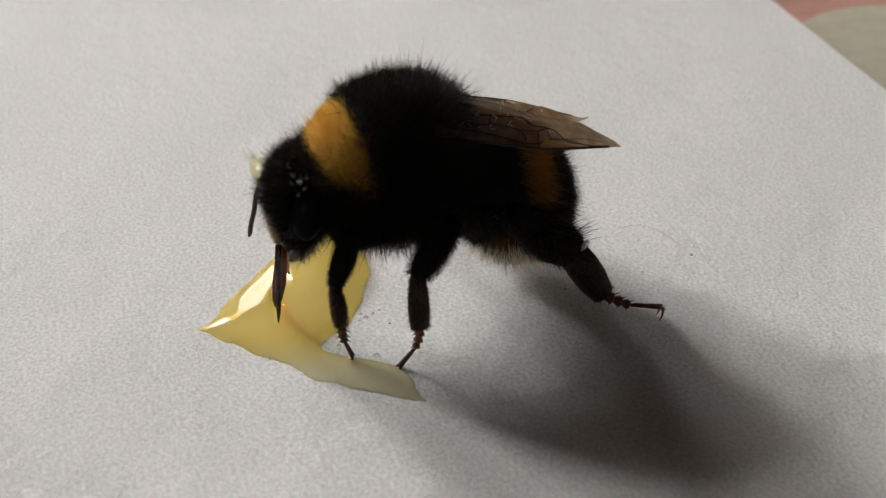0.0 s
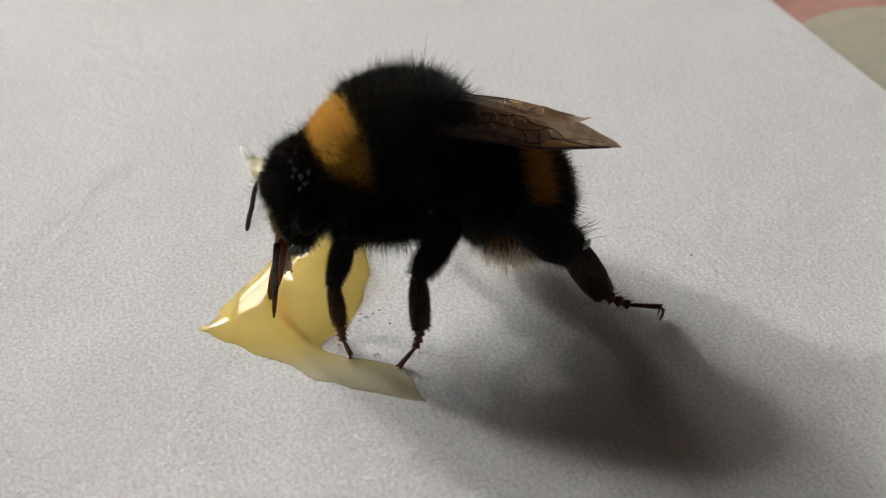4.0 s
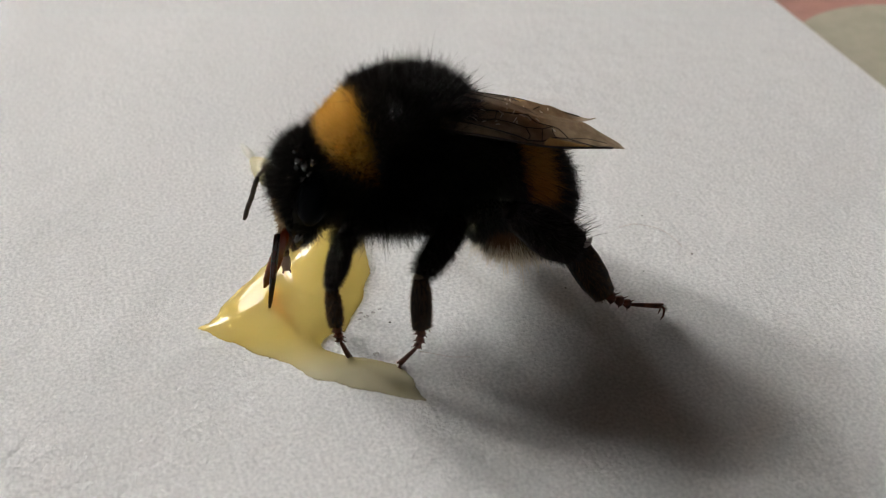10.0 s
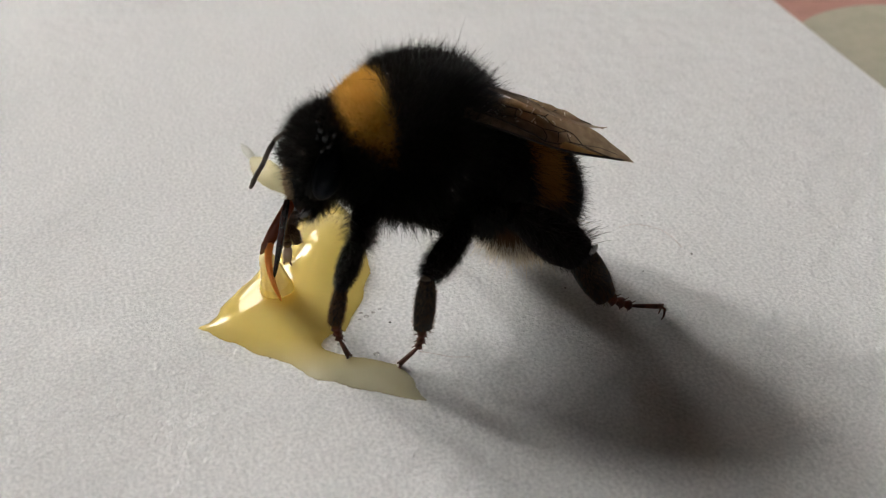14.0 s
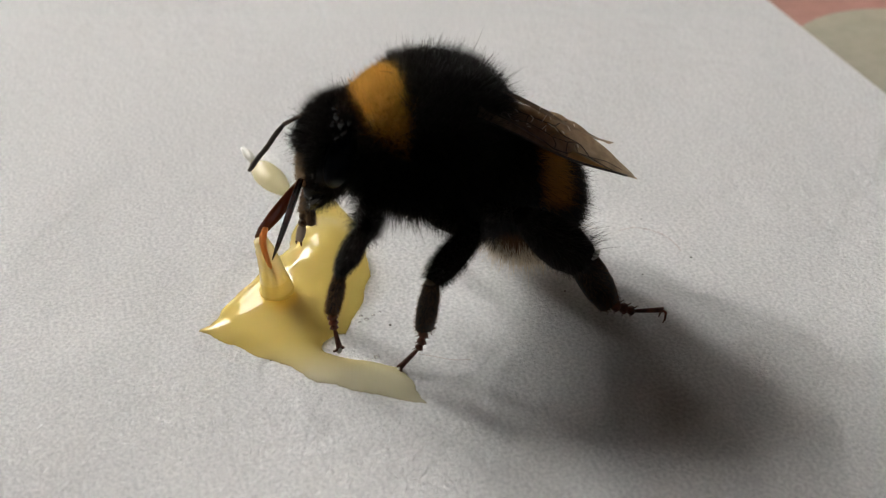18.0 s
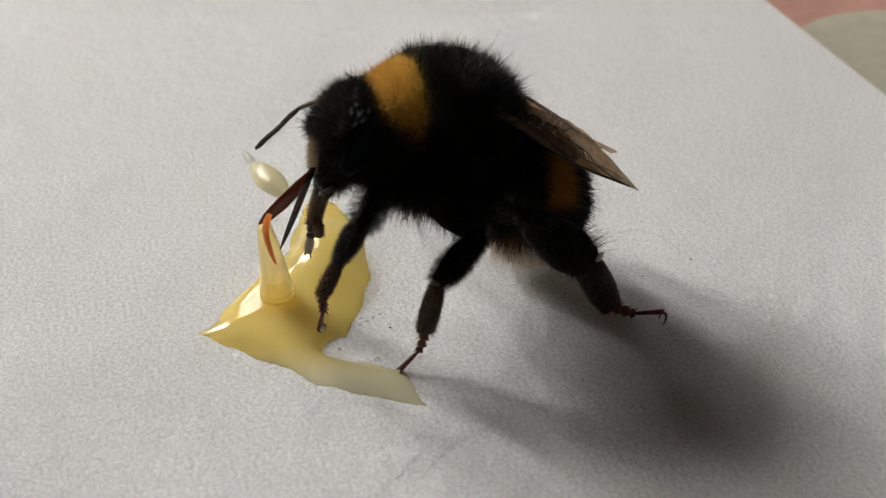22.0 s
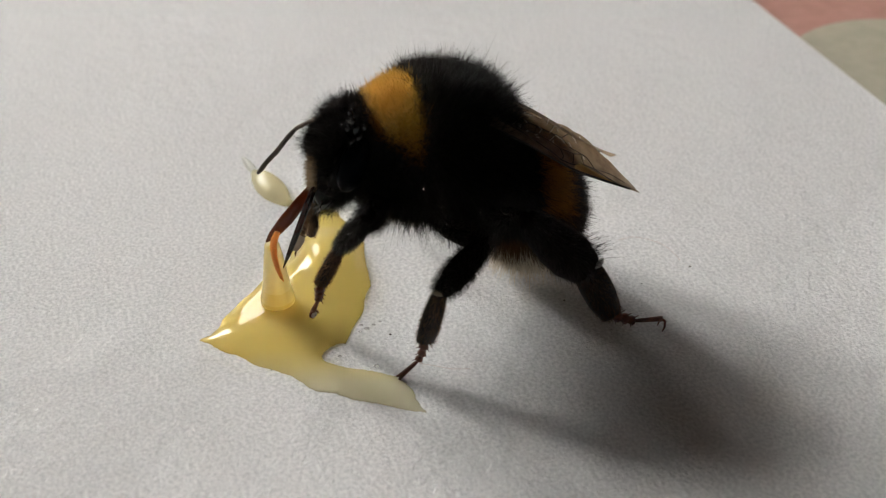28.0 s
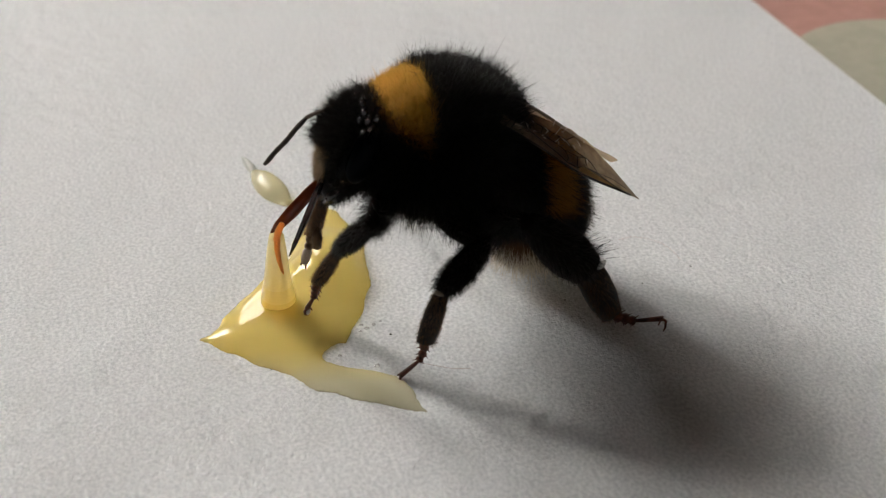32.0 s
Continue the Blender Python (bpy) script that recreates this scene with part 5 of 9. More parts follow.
    walk(legs["fore", "right"][0], rows(
        (0, 2.8, -1.9, 6.61, 131.7, -29.4, -48.8), (0.5, 2.84, -1.89, 6.71, 131.7, -29.4, -48.8), (1, 2.57, -2.39, 6.47, 131.7, -29.4, -48.8), (1.5, 2.56, -2.42, 6.65, 131.7, -29.4, -48.8),
        (2, 2.49, -2.53, 6.51, 131.7, -29.4, -48.8), (3, 2.6, -2.32, 6.52, 131.7, -29.4, -48.8), (3.5, 2.57, -2.38, 6.48, 131.7, -29.4, -48.8), (5.5, 2.58, -2.31, 6.69, 131.7, -29.4, -48.8),
        (6, 2.39, -2.68, 6.59, 131.7, -29.4, -48.8), (7, 2.16, -3.05, 6.35, 131.7, -29.4, -48.8), (8, 2.3, -2.8, 6.45, 131.7, -29.4, -48.8), (9, 2.37, -2.62, 6.55, 131.7, -29.4, -48.8),
        (10, 2.09, -3.13, 6.34, 131.7, -29.4, -48.8), (11, 2.1, -3.08, 6.47, 131.7, -29.4, -48.8), (12, 2.1, -3.02, 6.63, 131.7, -29.4, -48.8), (12.5, 1.95, -3.23, 6.66, 131.7, -29.4, -48.8),
        (13, 1.79, -3.38, 6.76, 131.7, -29.4, -48.8), (13.5, 1.49, -3.81, 6.85, 131.7, -29.4, -48.8), (14, 1.74, -2.82, 7.67, 131.7, -29.4, -48.8), (14.5, 1.65, -2.84, 8.03, 131.7, -29.4, -48.8),
        (16.5, 1.23, -3.34, 7.73, 131.7, -29.4, -48.8), (17, 1.26, -3.14, 7.89, 131.7, -29.4, -48.8), (18, 1.02, -3.58, 7.7, 131.7, -29.4, -48.8), (19, 0.89, -3.61, 7.89, 131.7, -29.4, -48.8),
        (20, 0.9, -3.22, 8.21, 131.7, -29.4, -48.8), (20.5, 0.73, -3.57, 8.16, 131.7, -29.4, -48.8), (21, 0.51, -3.91, 8, 131.7, -29.4, -48.8), (21.5, 0.5, -3.8, 8.03, 131.7, -29.4, -48.8),
        (22, 0.63, -3.44, 8.3, 131.7, -29.4, -48.8), (23, 0.5, -3.63, 8.21, 131.7, -29.4, -48.8), (24, 0.51, -3.66, 8.02, 131.7, -29.4, -48.8), (24.5, 0.68, -3.33, 8.2, 131.7, -29.4, -48.8),
        (25, 0.79, -3.18, 8.14, 131.7, -29.4, -48.8), (25.5, 0.75, -3.29, 8.14, 131.7, -29.4, -48.8), (27.5, 0.7, -3.39, 7.97, 131.7, -29.4, -48.8), (28, 0.72, -3.33, 8.02, 131.7, -29.4, -48.8),
        (29, 0.87, -3, 8.17, 131.7, -29.4, -48.8), (30, 0.81, -3.11, 8.13, 131.7, -29.4, -48.8), (30.5, 0.77, -3.06, 8.23, 131.7, -29.4, -48.8), (31, 0.67, -3.13, 8.36, 131.7, -29.4, -48.8),
        (31.5, 0.63, -3.11, 8.39, 131.7, -29.4, -48.8), (32, 0.49, -3.35, 8.29, 131.7, -29.4, -48.8)))
    walk(legs["fore", "right"][1], rows(
        (0, 3.12, 1.06, 0.13, -27.8, 5.8, -122.8), (0.5, 3.12, 1, 0.1, -27.3, 5, -124.2), (1, 2.95, 0.87, 0.04, -27.8, 2.2, -120.4), (1.5, 2.87, 0.7, -0.01, -27.2, -0.7, -121.3),
        (2, 2.88, 0.75, -0.01, -27.4, -0.9, -120.4), (3, 3.01, 0.95, 0.04, -27.6, 1.9, -121.1), (3.5, 3.01, 0.95, 0.04, -27.7, 2.1, -120.9), (5.5, 3.01, 0.91, 0.02, -27.3, 1.1, -121.9),
        (6, 2.87, 0.75, -0.03, -27.4, -1.8, -119.7), (7, 2.76, 0.62, -0.04, -28, -2.9, -116.9), (8, 2.83, 0.72, -0.02, -27.8, -1.5, -118.5), (9, 2.88, 0.78, 0, -27.8, 0, -119.1),
        (10, 2.71, 0.55, -0.02, -28.3, -1.7, -116), (11, 2.67, 0.47, -0.02, -28.2, -2.4, -116), (12, 2.65, 0.43, -0.02, -28.2, -2.6, -115.9), (12.5, 2.55, 0.24, -0.02, -28.4, -3.3, -114.7),
        (13, 2.44, 0.01, 0, -28.6, -4.8, -113.2), (13.5, 2.37, -0.16, 0.02, -28.7, -5.6, -112.6), (14, 2.48, 0.08, -0.01, -28.3, -4.7, -115), (14.5, 2.46, 0.04, 0, -28.1, -3.8, -116),
        (16.5, 2.93, 0.96, 0.06, -28.7, 3, -116.9), (17, 2.92, 0.89, 0.03, -28.3, 1.9, -118.1), (18, 2.92, 0.77, -0.04, -26.8, -2.7, -121.7), (19, 2.85, 0.56, -0.08, -25.2, -6.8, -126.2),
        (20, 2.67, 0.28, -0.08, -23.8, -13.4, -129), (20.5, 2.51, 0.09, -0.03, -24.7, -12.8, -126.6), (21, 2.4, -0.06, 0.02, -25.6, -12.9, -123.7), (21.5, 2.39, -0.08, 0.02, -26, -12.6, -122.4),
        (22, 2.34, -0.16, 0.04, -25.8, -12.8, -122.8), (23, 2.19, -0.42, 0.11, -26.5, -13.2, -120.4), (24, 2.39, -0.09, 0.02, -27.1, -11.2, -118.6), (24.5, 2.5, 0.09, -0.02, -26.8, -10.3, -119.9),
        (25, 2.77, 0.58, -0.06, -27.2, -4.8, -119.6), (25.5, 2.78, 0.6, -0.05, -27.2, -3.9, -119.7), (27.5, 2.75, 0.56, -0.05, -27.5, -4.7, -118.5), (28, 2.75, 0.56, -0.04, -27.5, -3.9, -118.6),
        (29, 2.8, 0.64, -0.06, -27.2, -4.7, -119.6), (30, 2.79, 0.61, -0.07, -27.2, -5.7, -119.3), (30.5, 2.67, 0.4, -0.06, -27.1, -7.1, -119.4), (31, 2.49, 0.08, -0.02, -27, -9.2, -119),
        (31.5, 2.38, -0.1, 0.02, -26.8, -10.7, -119.6), (32, 2.24, -0.36, 0.09, -26.8, -11.9, -119.6)))
    walk(legs["fore", "right"][2], rows(
        (0, 1.35, -1.7, -0.2, -28.4, -11.3, -113.1), (0.5, 1.27, -1.72, -0.18, -28.4, -11.3, -113.1), (1, 1.28, -1.98, -0.09, -28.4, -11.3, -113.1), (1.5, 1.15, -2.12, 0.03, -28.4, -11.3, -113.1),
        (2, 1.21, -2.09, 0.04, -28.4, -11.3, -113.1), (3, 1.31, -1.88, -0.07, -28.4, -11.3, -113.1), (3.5, 1.32, -1.88, -0.08, -28.4, -11.3, -113.1), (5.5, 1.26, -1.89, -0.04, -28.4, -11.3, -113.1),
        (6, 1.23, -2.12, 0.08, -28.4, -11.3, -113.1), (7, 1.26, -2.32, 0.13, -28.4, -11.3, -113.1), (8, 1.26, -2.18, 0.07, -28.4, -11.3, -113.1), (9, 1.27, -2.1, 0, -28.4, -11.3, -113.1),
        (10, 1.26, -2.42, 0.08, -28.4, -11.3, -113.1), (11, 1.22, -2.49, 0.12, -28.4, -11.3, -113.1), (12, 1.21, -2.54, 0.13, -28.4, -11.3, -113.1), (12.5, 1.18, -2.75, 0.17, -28.4, -11.3, -113.1),
        (13, 1.15, -3.02, 0.27, -28.4, -11.3, -113.1), (13.5, 1.11, -3.19, 0.34, -28.4, -11.3, -113.1), (14, 1.09, -2.9, 0.26, -28.4, -11.3, -113.1), (14.5, 1.02, -2.92, 0.22, -28.4, -11.3, -113.1),
        (16.5, 1.44, -1.98, -0.12, -28.4, -11.3, -113.1), (17, 1.37, -2.02, -0.08, -28.4, -11.3, -113.1), (18, 1.18, -2.04, 0.11, -28.4, -11.3, -113.1), (19, 0.91, -2.09, 0.31, -28.4, -11.3, -113.1),
        (20, 0.65, -2.22, 0.68, -28.4, -11.3, -113.1), (20.5, 0.59, -2.49, 0.71, -28.4, -11.3, -113.1), (21, 0.62, -2.73, 0.75, -28.4, -11.3, -113.1), (21.5, 0.67, -2.8, 0.74, -28.4, -11.3, -113.1),
        (22, 0.6, -2.87, 0.77, -28.4, -11.3, -113.1), (23, 0.57, -3.19, 0.87, -28.4, -11.3, -113.1), (24, 0.84, -2.94, 0.66, -28.4, -11.3, -113.1), (24.5, 0.88, -2.72, 0.57, -28.4, -11.3, -113.1),
        (25, 1.15, -2.28, 0.22, -28.4, -11.3, -113.1), (25.5, 1.15, -2.26, 0.18, -28.4, -11.3, -113.1), (27.5, 1.18, -2.33, 0.22, -28.4, -11.3, -113.1), (28, 1.17, -2.33, 0.18, -28.4, -11.3, -113.1),
        (29, 1.18, -2.22, 0.21, -28.4, -11.3, -113.1), (30, 1.18, -2.25, 0.26, -28.4, -11.3, -113.1), (30.5, 1.06, -2.45, 0.35, -28.4, -11.3, -113.1), (31, 0.91, -2.76, 0.51, -28.4, -11.3, -113.1),
        (31.5, 0.78, -2.92, 0.63, -28.4, -11.3, -113.1), (32, 0.64, -3.17, 0.77, -28.4, -11.3, -113.1)))
    walk(legs["fore", "right"][3], rows(
        (0, 0.44, -3.83, 0.26, 164.6, -24.9, -130.6), (0.5, 0.36, -3.85, 0.28, 162.6, -25, -131.1), (1, 0.37, -4.11, 0.38, 160.6, -25.2, -131.5), (1.5, 0.24, -4.25, 0.49, 158.6, -25.3, -132),
        (2, 0.3, -4.22, 0.5, 156.7, -25.4, -132.4), (3, 0.4, -4.01, 0.39, 152.6, -25.5, -133.5), (3.5, 0.41, -4.01, 0.38, 150.5, -25.6, -134), (5.5, 0.35, -4.02, 0.42, 143.3, -25.9, -136.1),
        (6, 0.32, -4.25, 0.54, 140.9, -26.1, -136.7), (7, 0.35, -4.45, 0.59, 146.2, -26.2, -134.8), (8, 0.35, -4.31, 0.53, 151.9, -26.2, -133.2), (9, 0.36, -4.23, 0.47, 157.7, -26.2, -131.8),
        (10, 0.35, -4.55, 0.54, 163.6, -26.3, -130.4), (11, 0.32, -4.62, 0.58, 169.3, -26.3, -129.2), (12, 0.3, -4.67, 0.59, 174.7, -26.2, -128.1), (12.5, 0.27, -4.88, 0.64, 177.4, -26.3, -127.6),
        (13, 0.24, -5.15, 0.74, 180, -26.3, -127.1), (13.5, 0.2, -5.32, 0.8, -175.5, -25.5, -126.2), (14, 0.18, -5.03, 0.73, -171.9, -24.5, -125.2), (14.5, 0.11, -5.05, 0.68, -168.5, -23.5, -124.1),
        (16.5, 0.53, -4.11, 0.35, -157.9, -18.4, -118.6), (17, 0.46, -4.15, 0.39, -155.9, -18.5, -117.8), (18, 0.27, -4.17, 0.58, -150, -17.6, -114.3), (19, 0, -4.22, 0.77, -146.2, -16.7, -111.3),
        (20, -0.26, -4.35, 1.14, -148.2, -13.6, -110.2), (20.5, -0.32, -4.62, 1.17, -149.1, -15.4, -112.2), (21, -0.29, -4.86, 1.21, -150.1, -17, -114), (21.5, -0.24, -4.93, 1.2, -151.6, -18.5, -115.8),
        (22, -0.31, -5, 1.24, -153.4, -19.8, -117.4), (23, -0.34, -5.32, 1.33, -157.8, -22.3, -120.5), (24, -0.07, -5.07, 1.13, -150.6, -17.4, -114.5), (24.5, -0.03, -4.85, 1.04, -148.6, -14.1, -110.9),
        (25, 0.24, -4.41, 0.68, -147.1, -10.6, -107.1), (25.5, 0.24, -4.39, 0.64, -146.3, -9.9, -106), (27.5, 0.27, -4.46, 0.68, -144, -7.2, -101.6), (28, 0.26, -4.46, 0.64, -143.5, -6.6, -100.6),
        (29, 0.27, -4.35, 0.67, -144.9, -6.1, -101.6), (30, 0.27, -4.38, 0.72, -146.5, -5.6, -102.9), (30.5, 0.15, -4.58, 0.82, -146.5, -8.9, -105.4), (31, 0, -4.89, 0.98, -146.4, -11.7, -107.5),
        (31.5, -0.13, -5.05, 1.1, -146.4, -14, -109.3), (32, -0.27, -5.3, 1.23, -146.3, -16.1, -110.9)))
    walk(legs["hind", "left"][0], rows(
        (0, -2.5, 2.27, 6.32, 99.9, -26.5, 130.8), (0.5, -2.45, 2.25, 6.41, 97.4, -24.7, 131.4), (1, -2.71, 2.01, 6.29, 102.2, -25.6, 125.7), (1.5, -2.71, 1.97, 6.32, 101.1, -24.5, 125.1),
        (2, -2.81, 1.9, 6.27, 103.1, -25.2, 123.7), (3, -2.7, 2.02, 6.27, 102.2, -26.2, 126.8), (3.5, -2.73, 2, 6.24, 103.5, -27, 126.4), (5.5, -2.72, 2.02, 6.36, 101.6, -25.7, 126.7),
        (6, -2.9, 1.84, 6.29, 105.2, -26.3, 122.9), (7, -3.1, 1.66, 6.2, 108.7, -26.4, 119.1), (8, -2.97, 1.76, 6.23, 105.8, -26.2, 122.1), (9, -2.95, 1.83, 6.25, 105.9, -26.8, 123),
        (10, -3.21, 1.61, 6.14, 111.7, -27.3, 117.6), (11, -3.15, 1.63, 6.2, 109.1, -26.5, 118.8), (12, -3.17, 1.63, 6.25, 109.3, -26.5, 118.7), (12.5, -3.33, 1.52, 6.2, 113.2, -27, 115.8),
        (13, -3.42, 1.42, 6.25, 113.1, -25.9, 114), (13.5, -3.67, 1.24, 6.25, 115.2, -24.3, 109.8), (14, -3.36, 1.66, 6.55, 103.1, -21.6, 115.6), (14.5, -3.46, 1.75, 6.69, 102.1, -20.5, 113.7),
        (16.5, -3.9, 1.88, 6.57, 115.4, -23.5, 108.3), (17, -3.88, 2.05, 6.65, 112.7, -23, 109.3), (18, -4.1, 1.92, 6.59, 119.7, -23.8, 106.1), (19, -4.21, 1.87, 6.59, 121.2, -23.4, 104.8),
        (20, -4.18, 2.02, 6.68, 117.1, -22.6, 105.8), (20.5, -4.31, 1.91, 6.67, 121.2, -22.7, 103.8), (21, -4.47, 1.78, 6.58, 129.4, -23.7, 101.6), (21.5, -4.49, 1.77, 6.55, 131.4, -24.7, 101.9),
        (22, -4.39, 1.92, 6.69, 123.4, -23.4, 103.7), (23, -4.52, 1.9, 6.65, 128.6, -24, 102.2), (24, -4.56, 1.87, 6.6, 132, -25.2, 102.1), (24.5, -4.43, 2, 6.7, 125, -24.5, 104.4),
        (25, -4.39, 2.01, 6.67, 125.7, -27.9, 108.2), (25.5, -4.41, 1.94, 6.68, 126, -28.7, 108.8), (27.5, -4.5, 1.94, 6.66, 127.7, -27, 106.1), (28, -4.47, 1.99, 6.67, 126.6, -26.5, 106.1),
        (29, -4.36, 2.14, 6.74, 122.3, -25.9, 107.6), (30, -4.43, 2.13, 6.73, 125.7, -26.2, 106.2), (30.5, -4.43, 2.15, 6.73, 125.1, -25.7, 105.9), (31, -4.48, 2.11, 6.76, 124.7, -24.9, 105.1),
        (31.5, -4.52, 2.13, 6.76, 125.6, -24.5, 104.2), (32, -4.61, 2.06, 6.68, 130.9, -25, 102.4)))
    walk(legs["hind", "left"][1], rows(
        (0, 3.6, 0, 0, -49.4, 22.5, -79.9), (0.5, 3.6, -0.01, 0, -48.5, 25, -77.2), (1, 3.6, 0, 0, -54.1, 23.9, -80.9), (1.5, 3.6, 0, 0, -54.6, 25.1, -80),
        (2, 3.6, 0, 0, -56.2, 24.5, -81.7), (3, 3.6, 0, 0, -53.1, 23, -81.1), (3.5, 3.6, 0, 0, -53.1, 21.1, -81), (5.5, 3.6, 0, 0, -53, 22.7, -80.2),
        (6, 3.6, 0, 0, -56.3, 21.5, -81.8), (7, 3.6, 0, 0, -60, 20.9, -83.9), (8, 3.6, 0, 0, -57.3, 22.2, -82.5), (9, 3.6, 0, 0, -56.4, 21, -82.7),
        (10, 3.6, 0, 0, -61, 18.2, -85.1), (11, 3.6, 0, 0, -60, 20.1, -83.7), (12, 3.6, 0.01, 0, -59.8, 18.6, -82.8), (12.5, 3.6, 0.01, 0, -62.1, 16, -83.7),
        (13, 3.6, 0.01, 0, -63.8, 17.5, -83.3), (13.5, 3.6, 0.01, 0, -67.8, 17.7, -83.3), (14, 3.6, 0.01, 0, -62.1, 24.2, -78.1), (14.5, 3.6, 0.01, 0, -64, 25.6, -78.5),
        (16.5, 3.6, 0.03, 0.01, -70.2, 13.6, -87.5), (17, 3.6, 0.03, 0.01, -69.8, 16, -87.8), (18, 3.6, 0.03, 0.01, -72.2, 10.9, -89.7), (19, 3.6, 0.03, 0.01, -73.4, 9.9, -90),
        (20, 3.6, 0.03, 0.01, -73.3, 14.1, -89.9), (20.5, 3.6, 0.04, 0.01, -74.5, 10.2, -89.6), (21, 3.6, 0.04, 0, -75.4, 2.6, -90.7), (21.5, 3.6, 0.04, 0, -74.6, -0.6, -89.7),
        (22, 3.6, 0.04, 0.01, -74.2, 7.5, -90), (23, 3.6, 0.04, 0, -74.8, 3.1, -90.8), (24, 3.6, 0.04, 0, -74.1, -0.5, -91.5), (24.5, 3.6, 0.04, 0, -73.1, 5.2, -91.4),
        (25, 3.6, 0.03, 0, -68.1, -1.2, -91.6), (25.5, 3.6, 0.03, 0, -67.3, -3.4, -89.8), (27.5, 3.6, 0.04, 0, -70.1, -1.2, -90.8), (28, 3.6, 0.04, 0, -70.5, 1, -91.5),
        (29, 3.6, 0.03, 0, -69.8, 4.5, -91.3), (30, 3.6, 0.04, 0, -70.6, 2.2, -92.6), (30.5, 3.6, 0.03, 0, -71.2, 3.2, -92), (31, 3.6, 0.03, 0, -72.3, 4.6, -91.5),
        (31.5, 3.6, 0.04, 0, -73.2, 4.2, -91.9), (32, 3.6, 0.04, 0, -74, -0.5, -92.5)))
    walk(legs["hind", "left"][2], rows(
        (0, 4.37, -4.37, -1.84, -49.9, 5.4, -86.8), (0.5, 4.56, -4.25, -2.03, -49.4, 6.7, -85.5), (1, 4.3, -4.34, -1.94, -54.5, 3.6, -87.2), (1.5, 4.35, -4.28, -2.04, -55.2, 4.9, -86.2),
        (2, 4.23, -4.32, -1.99, -56.4, 2.5, -86.6), (3, 4.29, -4.37, -1.88, -53.4, 2.9, -87.1), (3.5, 4.3, -4.42, -1.73, -53.7, 3.1, -89.2), (5.5, 4.36, -4.36, -1.86, -53.7, 5, -87.8),
        (6, 4.24, -4.42, -1.76, -56.9, 2.1, -89.6), (7, 4.07, -4.46, -1.71, -60.1, -1.9, -89.3), (8, 4.18, -4.4, -1.81, -57.6, -0.4, -88.1), (9, 4.17, -4.44, -1.72, -56.7, 0.2, -88.9),
        (10, 3.99, -4.54, -1.5, -61.1, -4, -91.1), (11, 4.1, -4.48, -1.65, -60.4, -2, -89.7), (12, 4.17, -4.51, -1.53, -60.4, 0, -91.8), (12.5, 4.1, -4.58, -1.32, -62.5, -2.6, -94.1),
        (13, 4.14, -4.54, -1.44, -64.4, -3, -93.9), (13.5, 4.13, -4.53, -1.46, -68.5, -5.1, -93.9), (14, 4.5, -4.28, -1.96, -65.2, 9.5, -93.2), (14.5, 4.46, -4.23, -2.07, -67.6, 12, -93.8),
        (16.5, 3.8, -4.63, -1.12, -70.2, 0.4, -95.9), (17, 3.78, -4.58, -1.31, -69.8, 2.6, -95.2), (18, 3.62, -4.68, -0.9, -71.4, -5.1, -96.1), (19, 3.6, -4.69, -0.82, -72.5, -7.1, -96.2),
        (20, 3.61, -4.62, -1.16, -72.5, -4, -94.9), (20.5, 3.63, -4.69, -0.84, -73.5, -7.2, -97), (21, 3.55, -4.75, -0.21, -73.7, -15, -98.4), (21.5, 3.62, -4.76, 0.05, -72, -15.7, -101.3),
        (22, 3.6, -4.72, -0.62, -72.9, -9.5, -98), (23, 3.53, -4.75, -0.26, -72.9, -15, -99.1), (24, 3.48, -4.75, 0.04, -71.5, -18.6, -100.5), (24.5, 3.48, -4.74, -0.43, -71.5, -11.7, -98.6),
        (25, 3.47, -4.77, 0.1, -66.5, -12.1, -99.7), (25.5, 3.61, -4.76, 0.28, -65.1, -10.6, -102.5), (27.5, 3.53, -4.76, 0.1, -68.2, -14.6, -100.1), (28, 3.47, -4.76, -0.08, -68.9, -14.3, -98.7),
        (29, 3.5, -4.75, -0.38, -68.5, -9.6, -98.4), (30, 3.38, -4.76, -0.18, -68.9, -12.2, -99.5), (30.5, 3.44, -4.76, -0.26, -69.3, -11.6, -100.1), (31, 3.48, -4.75, -0.38, -70.4, -12.3, -99.8),
        (31.5, 3.44, -4.75, -0.34, -71.2, -12.8, -99.9), (32, 3.39, -4.75, 0.05, -71.3, -17.5, -101.2)))
